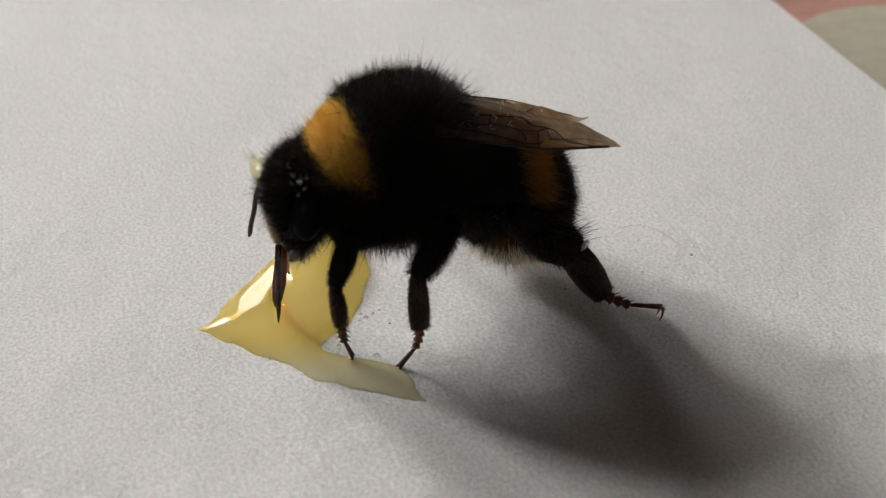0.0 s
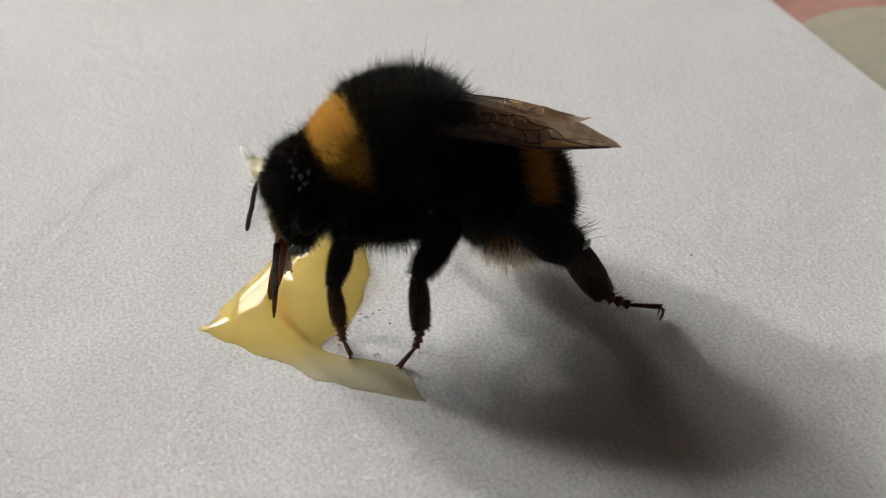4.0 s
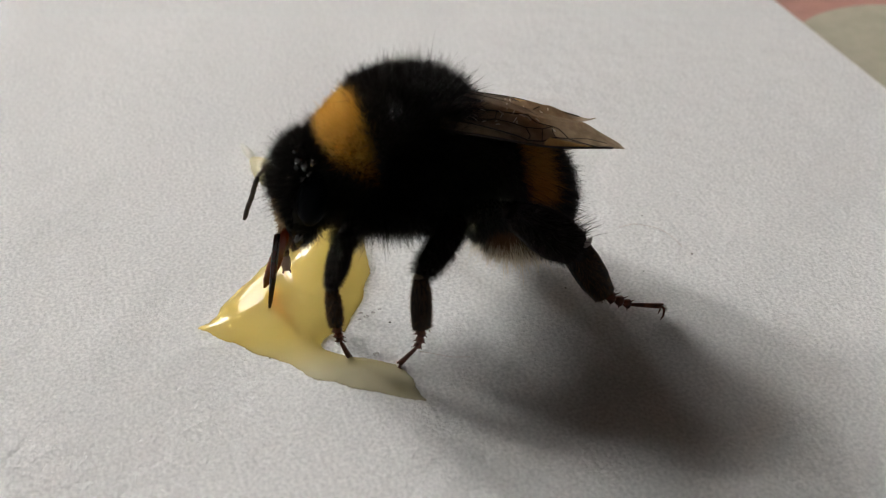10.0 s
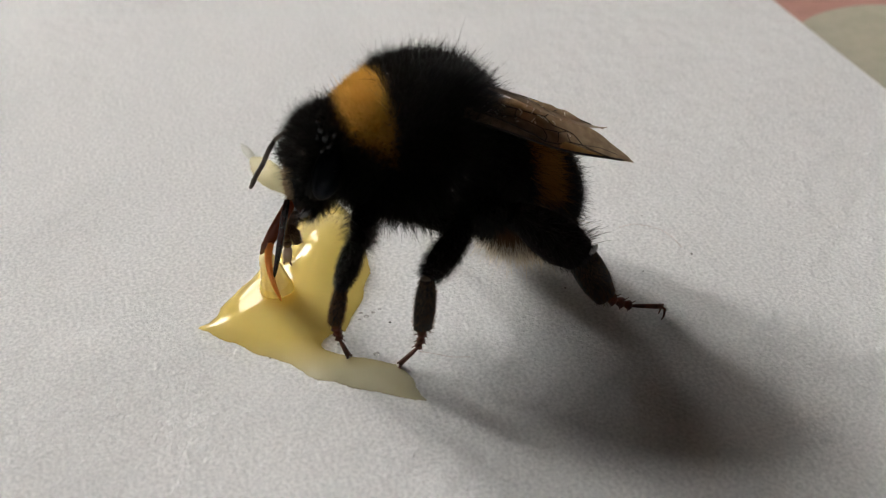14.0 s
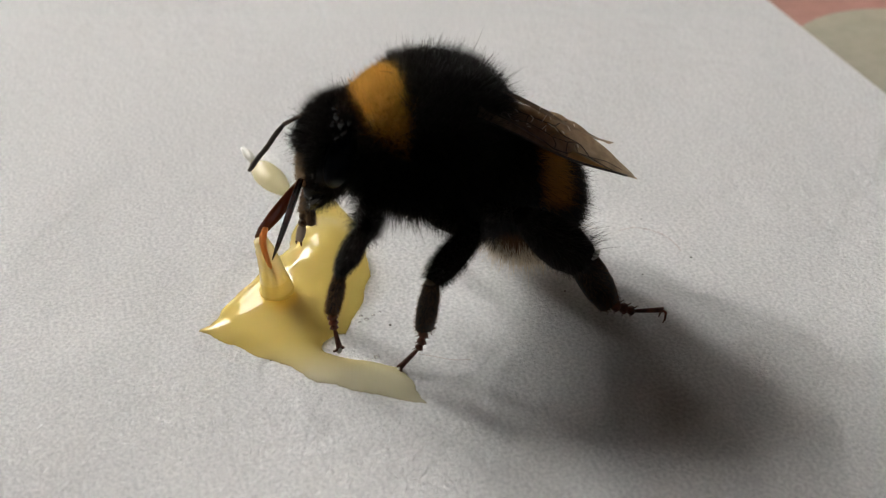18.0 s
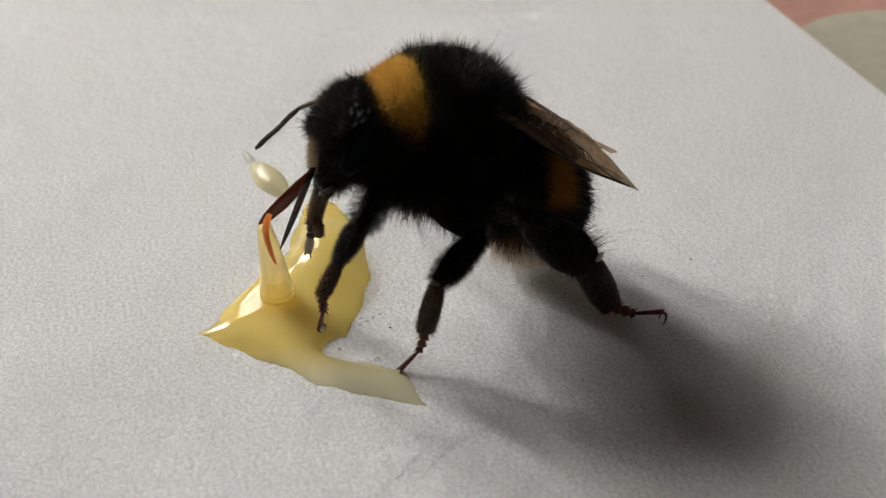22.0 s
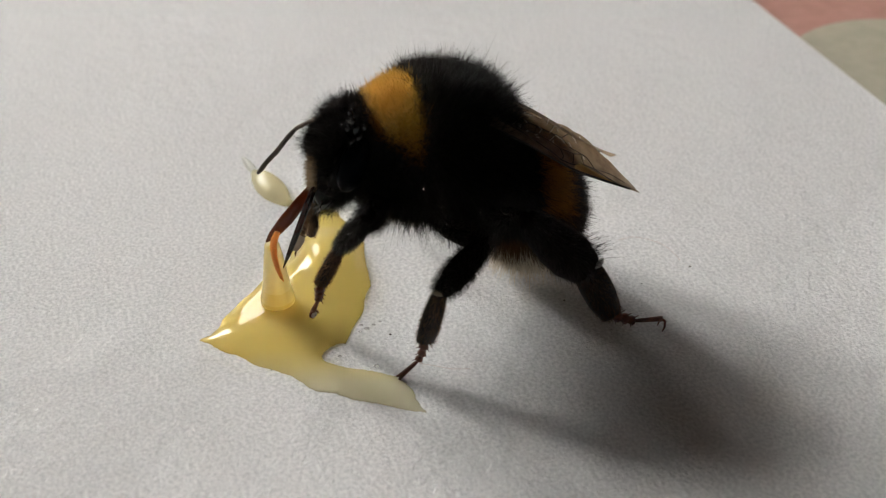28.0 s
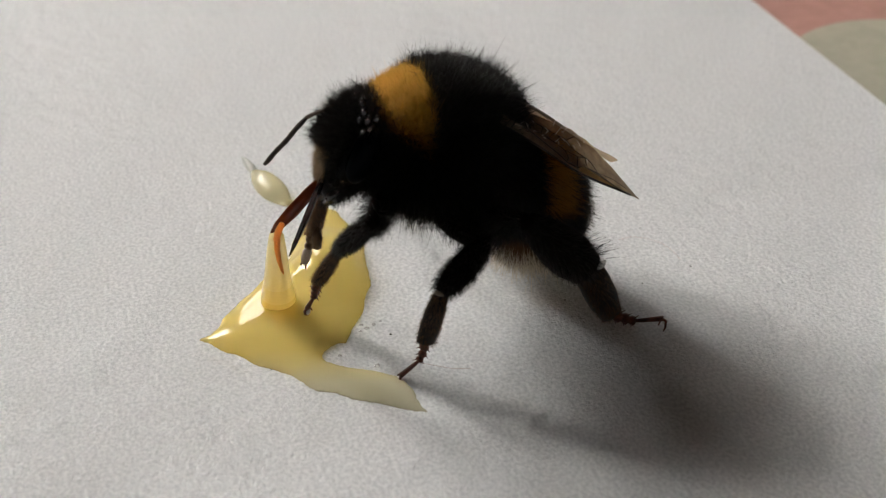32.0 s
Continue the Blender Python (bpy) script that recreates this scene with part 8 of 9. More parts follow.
    walk(galea_far, rows(
        (0, 2.09, -0.3, -4.19, -87.9, 80.8, 0.3), (0.5, 2.32, -0.25, -4.01, -84.6, 76.1, 3.3), (1, 2.22, -0.19, -4.2, -84.4, 77.8, 4.8), (1.5, 2.14, -0.15, -4.47, -80.9, 79, 8.1),
        (2, 2.15, -0.23, -4.46, -86.6, 78.3, 2.3), (3, 2.08, -0.28, -4.14, -88.1, 76.7, 0.2), (3.5, 2.07, -0.26, -4.08, -87.2, 76.4, 1.1), (5.5, 2.06, -0.25, -3.93, -85.4, 71.7, 1.8),
        (6, 1.95, -0.24, -4.16, -86, 73, 1.9), (7, 2.12, -0.24, -4.27, -87.9, 71.6, 1.2), (8, 2.11, -0.27, -4.1, -88.4, 71.6, 0.1), (9, 2.04, -0.31, -4.03, -88.9, 72.8, -1.2),
        (10, 2.12, -0.23, -3.88, -87.1, 69, 1.4), (11, 2.04, -0.24, -3.7, -86.6, 66.6, 1.5), (12, 1.97, -0.27, -3.54, -86.4, 64.9, 0.7), (12.5, 1.98, -0.24, -3.59, -85.3, 64.8, 1.7),
        (13, 2.03, -0.22, -3.72, -85.1, 63.6, 2.2), (13.5, 2.15, -0.13, -3.62, -83.4, 63.8, 4.7), (14, 2.06, -0.2, -3.43, -83.4, 67.4, 2.9), (14.5, 2.16, -0.08, -3.42, -77.8, 66.7, 7.7),
        (16.5, 2.32, -0.13, -3.45, -81.9, 62.9, 4.4), (17, 2.31, -0.14, -3.39, -81.8, 63.5, 4.2), (18, 2.34, -0.16, -3.46, -83.2, 60.8, 3.3), (19, 2.21, -0.19, -3.5, -82.9, 61.2, 2.7),
        (20, 2.07, -0.27, -3.49, -83.7, 61, 0.9), (20.5, 2.33, -0.17, -3.7, -81.3, 57.2, 3.3), (21, 2.33, -0.16, -3.78, -81.6, 57.4, 3.5), (21.5, 2.38, -0.23, -3.59, -83.6, 60.1, 1.6),
        (22, 2.27, -0.23, -3.66, -82.4, 57.4, 1.7), (23, 2.26, -0.27, -3.69, -83.6, 60.5, 0.7), (24, 2.25, -0.32, -3.48, -85.5, 61.2, -0.9), (24.5, 2.16, -0.3, -3.47, -84.4, 61.9, -0.2),
        (25, 2.52, -0.26, -3.21, -84.4, 67.2, 0.3), (25.5, 2.47, -0.21, -3.33, -82.9, 69, 2.1), (27.5, 2.31, -0.28, -3.53, -85, 64.7, -0.2), (28, 2.22, -0.25, -3.51, -83.2, 62.3, 1.1),
        (29, 2.01, -0.31, -3.43, -84.1, 63, -0.6), (30, 2.13, -0.31, -3.51, -84.1, 63.1, -0.5), (30.5, 2.05, -0.31, -3.59, -84.2, 65.2, -0.7), (31, 1.99, -0.31, -3.61, -83.8, 64.3, -0.5),
        (31.5, 2.06, -0.33, -3.63, -84, 61.5, -0.9), (32, 2.07, -0.31, -3.62, -83.5, 61.6, -0.3)))
    walk(tongue, rows(
        (0, 2.27, -0.59, -8.81, 47.8, 10.5, 113.7), (0.5, 2.85, -0.6, -8.7, 42.2, 10.3, 110.8), (1, 2.67, -0.04, -8.49, 43, 8.7, 111), (1.5, 2.49, 0.01, -8.77, 43.4, 6.8, 109.7),
        (2, 2.56, -0.11, -8.72, 42.4, 7.3, 108.4), (3, 2.52, -0.69, -8.78, 40.1, 6.6, 105.8), (3.5, 2.52, -0.69, -8.74, 39.5, 5.9, 105.2), (5.5, 2.75, -1.19, -8.94, 34.5, 4.4, 101.9),
        (6, 2.59, -0.84, -8.89, 36, 4, 102.5), (7, 2.95, -0.42, -8.63, 32.2, 5, 102.7), (8, 2.89, -0.82, -8.73, 29.4, 5.3, 101), (9, 2.66, -1.2, -8.91, 27.2, 5.4, 99.1),
        (10, 3.03, -1.01, -8.63, 23.4, 4.5, 99.1), (11, 3.01, -1.62, -8.82, 21.1, 4, 98.2), (12, 3, -1.67, -8.58, 21, 18.5, 102.5), (12.5, 3.04, -1.34, -8.41, 21.4, 15.7, 101.7),
        (13, 3.22, -1.05, -8.31, 20.8, 13.7, 101.4), (13.5, 3.35, -0.78, -8.14, 4.8, 10.8, 94.9), (14, 3.35, 0.31, -6.62, 42.5, 72.3, 134.1), (14.5, 3.49, 0.56, -6.58, 41.5, 70.6, 133.2),
        (16.5, 3.91, 0.44, -6.51, 93.2, 70.8, -171.3), (17, 3.86, 0.42, -6.47, 93.3, 70.4, -171.5), (18, 4.06, 0.39, -6.45, 96.1, 70.7, -168.2), (19, 3.93, 0.34, -6.51, 97.8, 72.7, -168),
        (20, 3.83, 0.21, -6.49, 99.1, 71.6, -167.9), (20.5, 4.29, 0.4, -6.56, 94.6, 70.1, -171), (21, 4.29, 0.41, -6.64, 94.8, 68.7, -170.2), (21.5, 4.18, 0.28, -6.55, 100.1, 73, -166.4),
        (22, 4.25, 0.28, -6.53, 96.9, 69.9, -169.7), (23, 4.07, 0.21, -6.67, 98.8, 70, -168.1), (24, 4, 0.11, -6.49, 105, 74.5, -162.9), (24.5, 3.87, 0.15, -6.5, 102.6, 74.1, -165.6),
        (25, 3.89, 0.19, -6.39, 105.6, 77.4, -163.2), (25.5, 3.72, 0.28, -6.55, 101.7, 75.9, -166.4), (27.5, 3.83, 0.16, -6.65, 101.5, 73.1, -166), (28, 3.88, 0.23, -6.54, 98.3, 72.4, -168.9),
        (29, 3.66, 0.12, -6.49, 98.9, 70.4, -169.1), (30, 3.77, 0.13, -6.57, 99.2, 70.5, -168.7), (30.5, 3.57, 0.12, -6.72, 99.7, 70.7, -168.7), (31, 3.58, 0.13, -6.7, 100.4, 72.3, -168.4),
        (31.5, 3.81, 0.09, -6.64, 101.3, 72.7, -167.6), (32, 3.82, 0.14, -6.63, 101.4, 73.8, -167.5)))
    walk(flagellum, rows(
        (0, 2.84, -1.5, -1.1, 0, 73.7, -54.7), (0.5, 2.99, -1.49, -1.04, 13.9, 73.5, -48.9), (1, 3.01, -1.41, -1.06, 6.5, 74.1, -51.2), (1.5, 2.96, -1.41, -1.14, 1.6, 74.2, -52.3),
        (2, 2.99, -1.42, -1.11, -0.4, 70, -53), (3, 3.06, -1.46, -1.11, -0.9, 71.3, -58.6), (3.5, 3.04, -1.44, -1.14, -2.2, 72.1, -56.9), (5.5, 3.16, -1.45, -1.17, 0.7, 71, -62.8),
        (6, 3.14, -1.41, -1.18, -4.9, 69.3, -61.1), (7, 3.23, -1.35, -1.15, -2.2, 67.6, -55.4), (8, 3.21, -1.4, -1.14, -2.2, 67.1, -56.9), (9, 3.14, -1.45, -1.2, -4.9, 67.2, -61.2),
        (10, 3.22, -1.36, -1.08, -3.1, 67.9, -52.2), (11, 3.22, -1.35, -0.99, -4.8, 70.4, -45), (12, 3.17, -1.38, -0.91, -7.5, 69.7, -42.7), (12.5, 3.15, -1.37, -0.88, -9.1, 70.1, -42.1),
        (13, 3.19, -1.33, -0.85, -8.6, 69.4, -35.7), (13.5, 3.27, -1.26, -0.82, -6.7, 68.3, -33.6), (14, 3.07, -1.38, -0.84, -13.2, 70.2, -41.6), (14.5, 3.09, -1.35, -0.91, -4.1, 71.2, -22.8),
        (16.5, 3.35, -1.29, -0.67, -6.9, 67.5, -18.4), (17, 3.35, -1.31, -0.65, -12.2, 68.3, -31), (18, 3.41, -1.27, -0.67, -11.3, 65.3, -26.7), (19, 3.33, -1.32, -0.73, -13.1, 63.9, -30.1),
        (20, 3.26, -1.37, -0.69, -16.1, 62, -34.5), (20.5, 3.4, -1.32, -0.65, -12, 60, -31.2), (21, 3.4, -1.29, -0.65, -12.3, 59.9, -28.9), (21.5, 3.43, -1.33, -0.6, -13.2, 60.5, -28.7),
        (22, 3.4, -1.36, -0.6, -15.1, 59.8, -35), (23, 3.42, -1.36, -0.58, -14.8, 62.3, -29), (24, 3.45, -1.38, -0.58, -14.6, 61, -29.2), (24.5, 3.4, -1.4, -0.62, -12.7, 62.7, -25.8),
        (25, 3.44, -1.42, -0.63, -12.1, 63, -29), (25.5, 3.4, -1.39, -0.68, -9.1, 63.9, -21.2), (27.5, 3.39, -1.4, -0.71, -12.1, 63, -26.4), (28, 3.36, -1.4, -0.75, -13.1, 64.1, -30.9),
        (29, 3.25, -1.45, -0.75, -18.3, 65.7, -38.6), (30, 3.31, -1.45, -0.73, -18.4, 66.4, -40), (30.5, 3.22, -1.45, -0.71, -15.5, 67.6, -29.9), (31, 3.2, -1.45, -0.72, -15.7, 67.4, -29.9),
        (31.5, 3.25, -1.46, -0.67, -13.2, 65.7, -26.2), (32, 3.25, -1.45, -0.68, -9, 64.4, -16.9)))
    walk(scape, rows(
        (0, 2.84, -1.5, -1.1, 0, 55.4, -36.8), (0.5, 2.99, -1.49, -1.04, 4.9, 51.9, -32.4), (1, 3.01, -1.41, -1.06, 2.5, 52.7, -29), (1.5, 2.96, -1.41, -1.14, 1.6, 54.9, -29.9),
        (2, 2.99, -1.42, -1.11, 0, 53.6, -29.7), (3, 3.06, -1.46, -1.11, -0.4, 52.2, -29.6), (3.5, 3.04, -1.44, -1.14, -0.7, 53.2, -29.4), (5.5, 3.16, -1.45, -1.17, 0.5, 51.2, -27.2),
        (6, 3.14, -1.41, -1.18, -1.4, 52.3, -26.1), (7, 3.23, -1.35, -1.15, -1.2, 50.5, -22.5), (8, 3.21, -1.4, -1.14, -1.3, 50.4, -24.6), (9, 3.14, -1.45, -1.2, -2.4, 52.1, -27.6),
        (10, 3.22, -1.36, -1.08, -1.4, 49.5, -23), (11, 3.22, -1.35, -0.99, -1.8, 48, -22.8), (12, 3.17, -1.38, -0.91, -3, 47.3, -24.8), (12.5, 3.15, -1.37, -0.88, -3.4, 47.2, -24.5),
        (13, 3.19, -1.33, -0.85, -3.5, 46.2, -22.4), (13.5, 3.27, -1.26, -0.82, -2.3, 44.5, -18.8), (14, 3.07, -1.38, -0.84, -5.2, 47.8, -26.2), (14.5, 3.09, -1.35, -0.91, -3, 49.1, -24.7),
        (16.5, 3.35, -1.29, -0.67, -4.4, 39.8, -18.8), (17, 3.35, -1.31, -0.65, -4.9, 39.3, -19.3), (18, 3.41, -1.27, -0.67, -5.4, 38.7, -17.4), (19, 3.33, -1.32, -0.73, -6.7, 41.2, -19.8),
        (20, 3.26, -1.37, -0.69, -8.7, 41.2, -22.7), (20.5, 3.4, -1.32, -0.65, -5.9, 38.3, -19.2), (21, 3.4, -1.29, -0.65, -6.5, 38.3, -18.1), (21.5, 3.43, -1.33, -0.6, -7.2, 36.4, -18.9),
        (22, 3.4, -1.36, -0.6, -7.4, 36.9, -20.5), (23, 3.42, -1.36, -0.58, -8.3, 36.2, -20.4), (24, 3.45, -1.38, -0.58, -8.4, 35.5, -20.7), (24.5, 3.4, -1.4, -0.62, -8.2, 37.1, -22),
        (25, 3.44, -1.42, -0.63, -6.7, 36.5, -21.9), (25.5, 3.4, -1.39, -0.68, -6.6, 38.5, -21.4), (27.5, 3.39, -1.4, -0.71, -7.5, 39.2, -22), (28, 3.36, -1.4, -0.75, -7, 40.5, -22.2),
        (29, 3.25, -1.45, -0.75, -9.1, 41.9, -25.5), (30, 3.31, -1.45, -0.73, -8.3, 40.6, -24.7), (30.5, 3.22, -1.45, -0.71, -9.5, 41.5, -26.3), (31, 3.2, -1.45, -0.72, -9.9, 42.2, -26.5),
        (31.5, 3.25, -1.46, -0.67, -9.3, 40.3, -26.1), (32, 3.25, -1.45, -0.68, -9.3, 40.6, -25.6)))
    walk(strand[0], rows(
        (0, -9.25, -4.69, 0.06, 0, 0, 0), (0.5, -9.25, -4.69, 0.06, 0, 0, 0), (1, -9.25, -4.69, 0.06, 0, 0, 0), (1.5, -9.25, -4.69, 0.06, 0, 0, 0),
        (2, -9.25, -4.69, 0.06, 0, 0, 0), (3, -9.25, -4.69, 0.06, 0, 0, 0), (3.5, -9.25, -4.69, 0.06, 0, 0, 0), (5.5, -9.25, -4.69, 0.06, 0, 0, 0),
        (6, -9.25, -4.69, 0.06, 0, 0, 0), (7, -9.25, -4.69, 0.06, 0, 0, 0), (8, -9.25, -4.69, 0.06, 0, 0, 0), (9, -9.25, -4.69, 0.06, 0, 0, 0),
        (10, -9.25, -4.69, 0.06, 0, 0, 0), (11, -9.25, -4.7, 0.07, 4.7, -1.4, -0.1), (12, -9.27, -4.75, 0.22, 11.1, -3.7, -0.7), (12.5, -9.28, -4.75, 0.23, 9.6, -4.6, -0.8),
        (13, -9.28, -4.74, 0.29, 8.3, -5.5, -0.8), (13.5, -9.29, -4.72, 0.53, 5.8, -7.4, -0.8), (14, -9.26, -4.82, 0.84, 12.7, -1.7, -0.4), (14.5, -9.27, -4.83, 0.9, 12.3, -2.1, -0.5),
        (16.5, -9.3, -4.78, 0.93, 7.5, -4.1, -0.5), (17, -9.29, -4.79, 0.98, 8.3, -3.1, -0.5), (18, -9.3, -4.75, 0.96, 4.9, -4.1, -0.3), (19, -9.28, -4.74, 1.02, 3.9, -2.5, -0.2),
        (20, -9.26, -4.77, 1.11, 5.6, -1.1, -0.1), (20.5, -9.29, -4.75, 1.08, 4.3, -2.8, -0.2), (21, -9.29, -4.71, 1.06, 1.8, -3.2, -0.1), (21.5, -9.26, -4.71, 1.08, 1.7, -1.2, 0),
        (22, -9.27, -4.75, 1.15, 4.2, -1.4, -0.1), (23, -9.26, -4.73, 1.12, 2.8, -1.1, -0.1), (24, -9.24, -4.72, 1.1, 1.9, 0.2, 0), (24.5, -9.24, -4.75, 1.12, 4.2, 0.7, 0.1),
        (25, -9.23, -4.77, 1.09, 5.5, 1.4, 0.1), (25.5, -9.23, -4.76, 1.07, 4.9, 1.4, 0.1), (27.5, -9.24, -4.75, 1.01, 4.4, 0.7, 0.1), (28, -9.24, -4.76, 1.04, 5, 0.5, 0),
        (29, -9.24, -4.79, 1.09, 6.8, 0.8, 0.1), (30, -9.24, -4.78, 1.06, 6.3, 0.7, 0.1), (30.5, -9.23, -4.78, 1.07, 6.4, 1.4, 0.2), (31, -9.22, -4.77, 1.11, 5.5, 1.9, 0.2),
        (31.5, -9.22, -4.77, 1.12, 5.5, 1.7, 0.2), (32, -9.21, -4.74, 1.11, 3.8, 2.1, 0.1)))
    walk(strand[1], rows(
        (0, -9.25, -4.69, 0.07, 0, 0, 0), (0.5, -9.25, -4.69, 0.07, 0, 0, 0), (1, -9.25, -4.69, 0.07, 0, 0, 0), (1.5, -9.25, -4.69, 0.07, 0, 0, 0),
        (2, -9.25, -4.69, 0.07, 0, 0, 0), (3, -9.25, -4.69, 0.07, 0, 0, 0), (3.5, -9.25, -4.69, 0.07, 0, 0, 0), (5.5, -9.25, -4.69, 0.07, 0, 0, 0),
        (6, -9.25, -4.69, 0.07, 0, 0, 0), (7, -9.25, -4.69, 0.07, 0, 0, 0), (8, -9.25, -4.69, 0.07, 0, 0, 0), (9, -9.25, -4.69, 0.07, 0, 0, 0),
        (10, -9.25, -4.69, 0.07, 0, 0, 0), (11, -9.26, -4.72, 0.1, 6.1, -1.8, -0.2), (12, -9.3, -4.84, 0.33, 14.2, -4.6, -1.2), (12.5, -9.31, -4.83, 0.36, 12.3, -5.8, -1.3),
        (13, -9.33, -4.82, 0.46, 10.7, -7, -1.3), (13.5, -9.34, -4.76, 0.85, 7.5, -9.5, -1.2), (14, -9.29, -4.99, 1.43, 16.1, -2.1, -0.6), (14.5, -9.3, -5.01, 1.56, 15.7, -2.6, -0.7),
        (16.5, -9.36, -4.89, 1.61, 9.6, -5.2, -0.9), (17, -9.34, -4.93, 1.71, 10.7, -4, -0.7), (18, -9.36, -4.83, 1.68, 6.2, -5.3, -0.6), (19, -9.32, -4.81, 1.79, 5, -3.2, -0.3),
        (20, -9.28, -4.88, 1.98, 7.2, -1.4, -0.2), (20.5, -9.34, -4.83, 1.9, 5.5, -3.5, -0.3), (21, -9.35, -4.75, 1.86, 2.4, -4.1, -0.2), (21.5, -9.29, -4.74, 1.9, 2.2, -1.6, -0.1),
        (22, -9.3, -4.84, 2.05, 5.5, -1.8, -0.2), (23, -9.28, -4.78, 1.99, 3.6, -1.4, -0.1), (24, -9.24, -4.75, 1.94, 2.5, 0.3, 0), (24.5, -9.22, -4.83, 1.98, 5.4, 0.9, 0.1),
        (25, -9.2, -4.87, 1.93, 7, 1.8, 0.2), (25.5, -9.2, -4.85, 1.88, 6.3, 1.8, 0.2), (27.5, -9.23, -4.82, 1.77, 5.7, 0.9, 0.1), (28, -9.23, -4.84, 1.82, 6.4, 0.7, 0.1),
        (29, -9.22, -4.92, 1.93, 8.7, 1, 0.1), (30, -9.22, -4.89, 1.88, 8.1, 0.9, 0.1), (30.5, -9.2, -4.9, 1.9, 8.2, 1.8, 0.3), (31, -9.18, -4.87, 1.97, 7, 2.4, 0.3),
        (31.5, -9.19, -4.88, 1.99, 7.1, 2.2, 0.3), (32, -9.17, -4.82, 1.98, 4.9, 2.7, 0.2)))
    walk(strand[2], rows(
        (0, -9.25, -4.69, 0.08, 0, 0, 0), (0.5, -9.25, -4.69, 0.08, 0, 0, 0), (1, -9.25, -4.69, 0.08, 0, 0, 0), (1.5, -9.25, -4.69, 0.08, 0, 0, 0),
        (2, -9.25, -4.69, 0.08, 0, 0, 0), (3, -9.25, -4.69, 0.08, 0, 0, 0), (3.5, -9.25, -4.69, 0.08, 0, 0, 0), (5.5, -9.25, -4.69, 0.08, 0, 0, 0),
        (6, -9.25, -4.69, 0.08, 0, 0, 0), (7, -9.25, -4.69, 0.08, 0, 0, 0), (8, -9.25, -4.69, 0.08, 0, 0, 0), (9, -9.25, -4.69, 0.08, 0, 0, 0),
        (10, -9.25, -4.69, 0.08, 0, 0, 0), (11, -9.26, -4.75, 0.13, 7.4, -2.2, -0.3), (12, -9.33, -4.94, 0.44, 17.2, -5.5, -1.7), (12.5, -9.36, -4.92, 0.49, 14.9, -6.9, -1.8),
        (13, -9.39, -4.9, 0.63, 13, -8.4, -1.9), (13.5, -9.41, -4.81, 1.17, 9.2, -11.4, -1.8), (14, -9.32, -5.2, 2.02, 19.4, -2.5, -0.9), (14.5, -9.34, -5.24, 2.21, 19, -3, -1),
        (16.5, -9.44, -5.03, 2.3, 11.7, -6.3, -1.3), (17, -9.4, -5.1, 2.44, 13, -4.8, -1.1), (18, -9.45, -4.92, 2.39, 7.6, -6.4, -0.9), (19, -9.38, -4.89, 2.56, 6.1, -3.9, -0.4),
        (20, -9.31, -5.02, 2.84, 8.8, -1.7, -0.3), (20.5, -9.4, -4.92, 2.73, 6.7, -4.3, -0.5), (21, -9.42, -4.79, 2.67, 2.9, -5, -0.3), (21.5, -9.31, -4.78, 2.73, 2.7, -1.9, -0.1),
        (22, -9.33, -4.94, 2.95, 6.7, -2.2, -0.3), (23, -9.31, -4.85, 2.86, 4.4, -1.7, -0.1), (24, -9.23, -4.8, 2.79, 3, 0.4, 0), (24.5, -9.2, -4.93, 2.85, 6.6, 1.1, 0.1),
        (25, -9.17, -5, 2.78, 8.6, 2.1, 0.3), (25.5, -9.17, -4.96, 2.7, 7.7, 2.2, 0.3), (27.5, -9.21, -4.91, 2.53, 6.9, 1.1, 0.1), (28, -9.22, -4.95, 2.61, 7.8, 0.8, 0.1),
        (29, -9.2, -5.07, 2.78, 10.6, 1.2, 0.2), (30, -9.21, -5.04, 2.69, 9.9, 1.1, 0.2), (30.5, -9.17, -5.04, 2.72, 10, 2.1, 0.4), (31, -9.14, -5, 2.83, 8.5, 2.9, 0.4),
        (31.5, -9.14, -5.01, 2.86, 8.6, 2.7, 0.4), (32, -9.12, -4.91, 2.84, 6, 3.3, 0.3)))
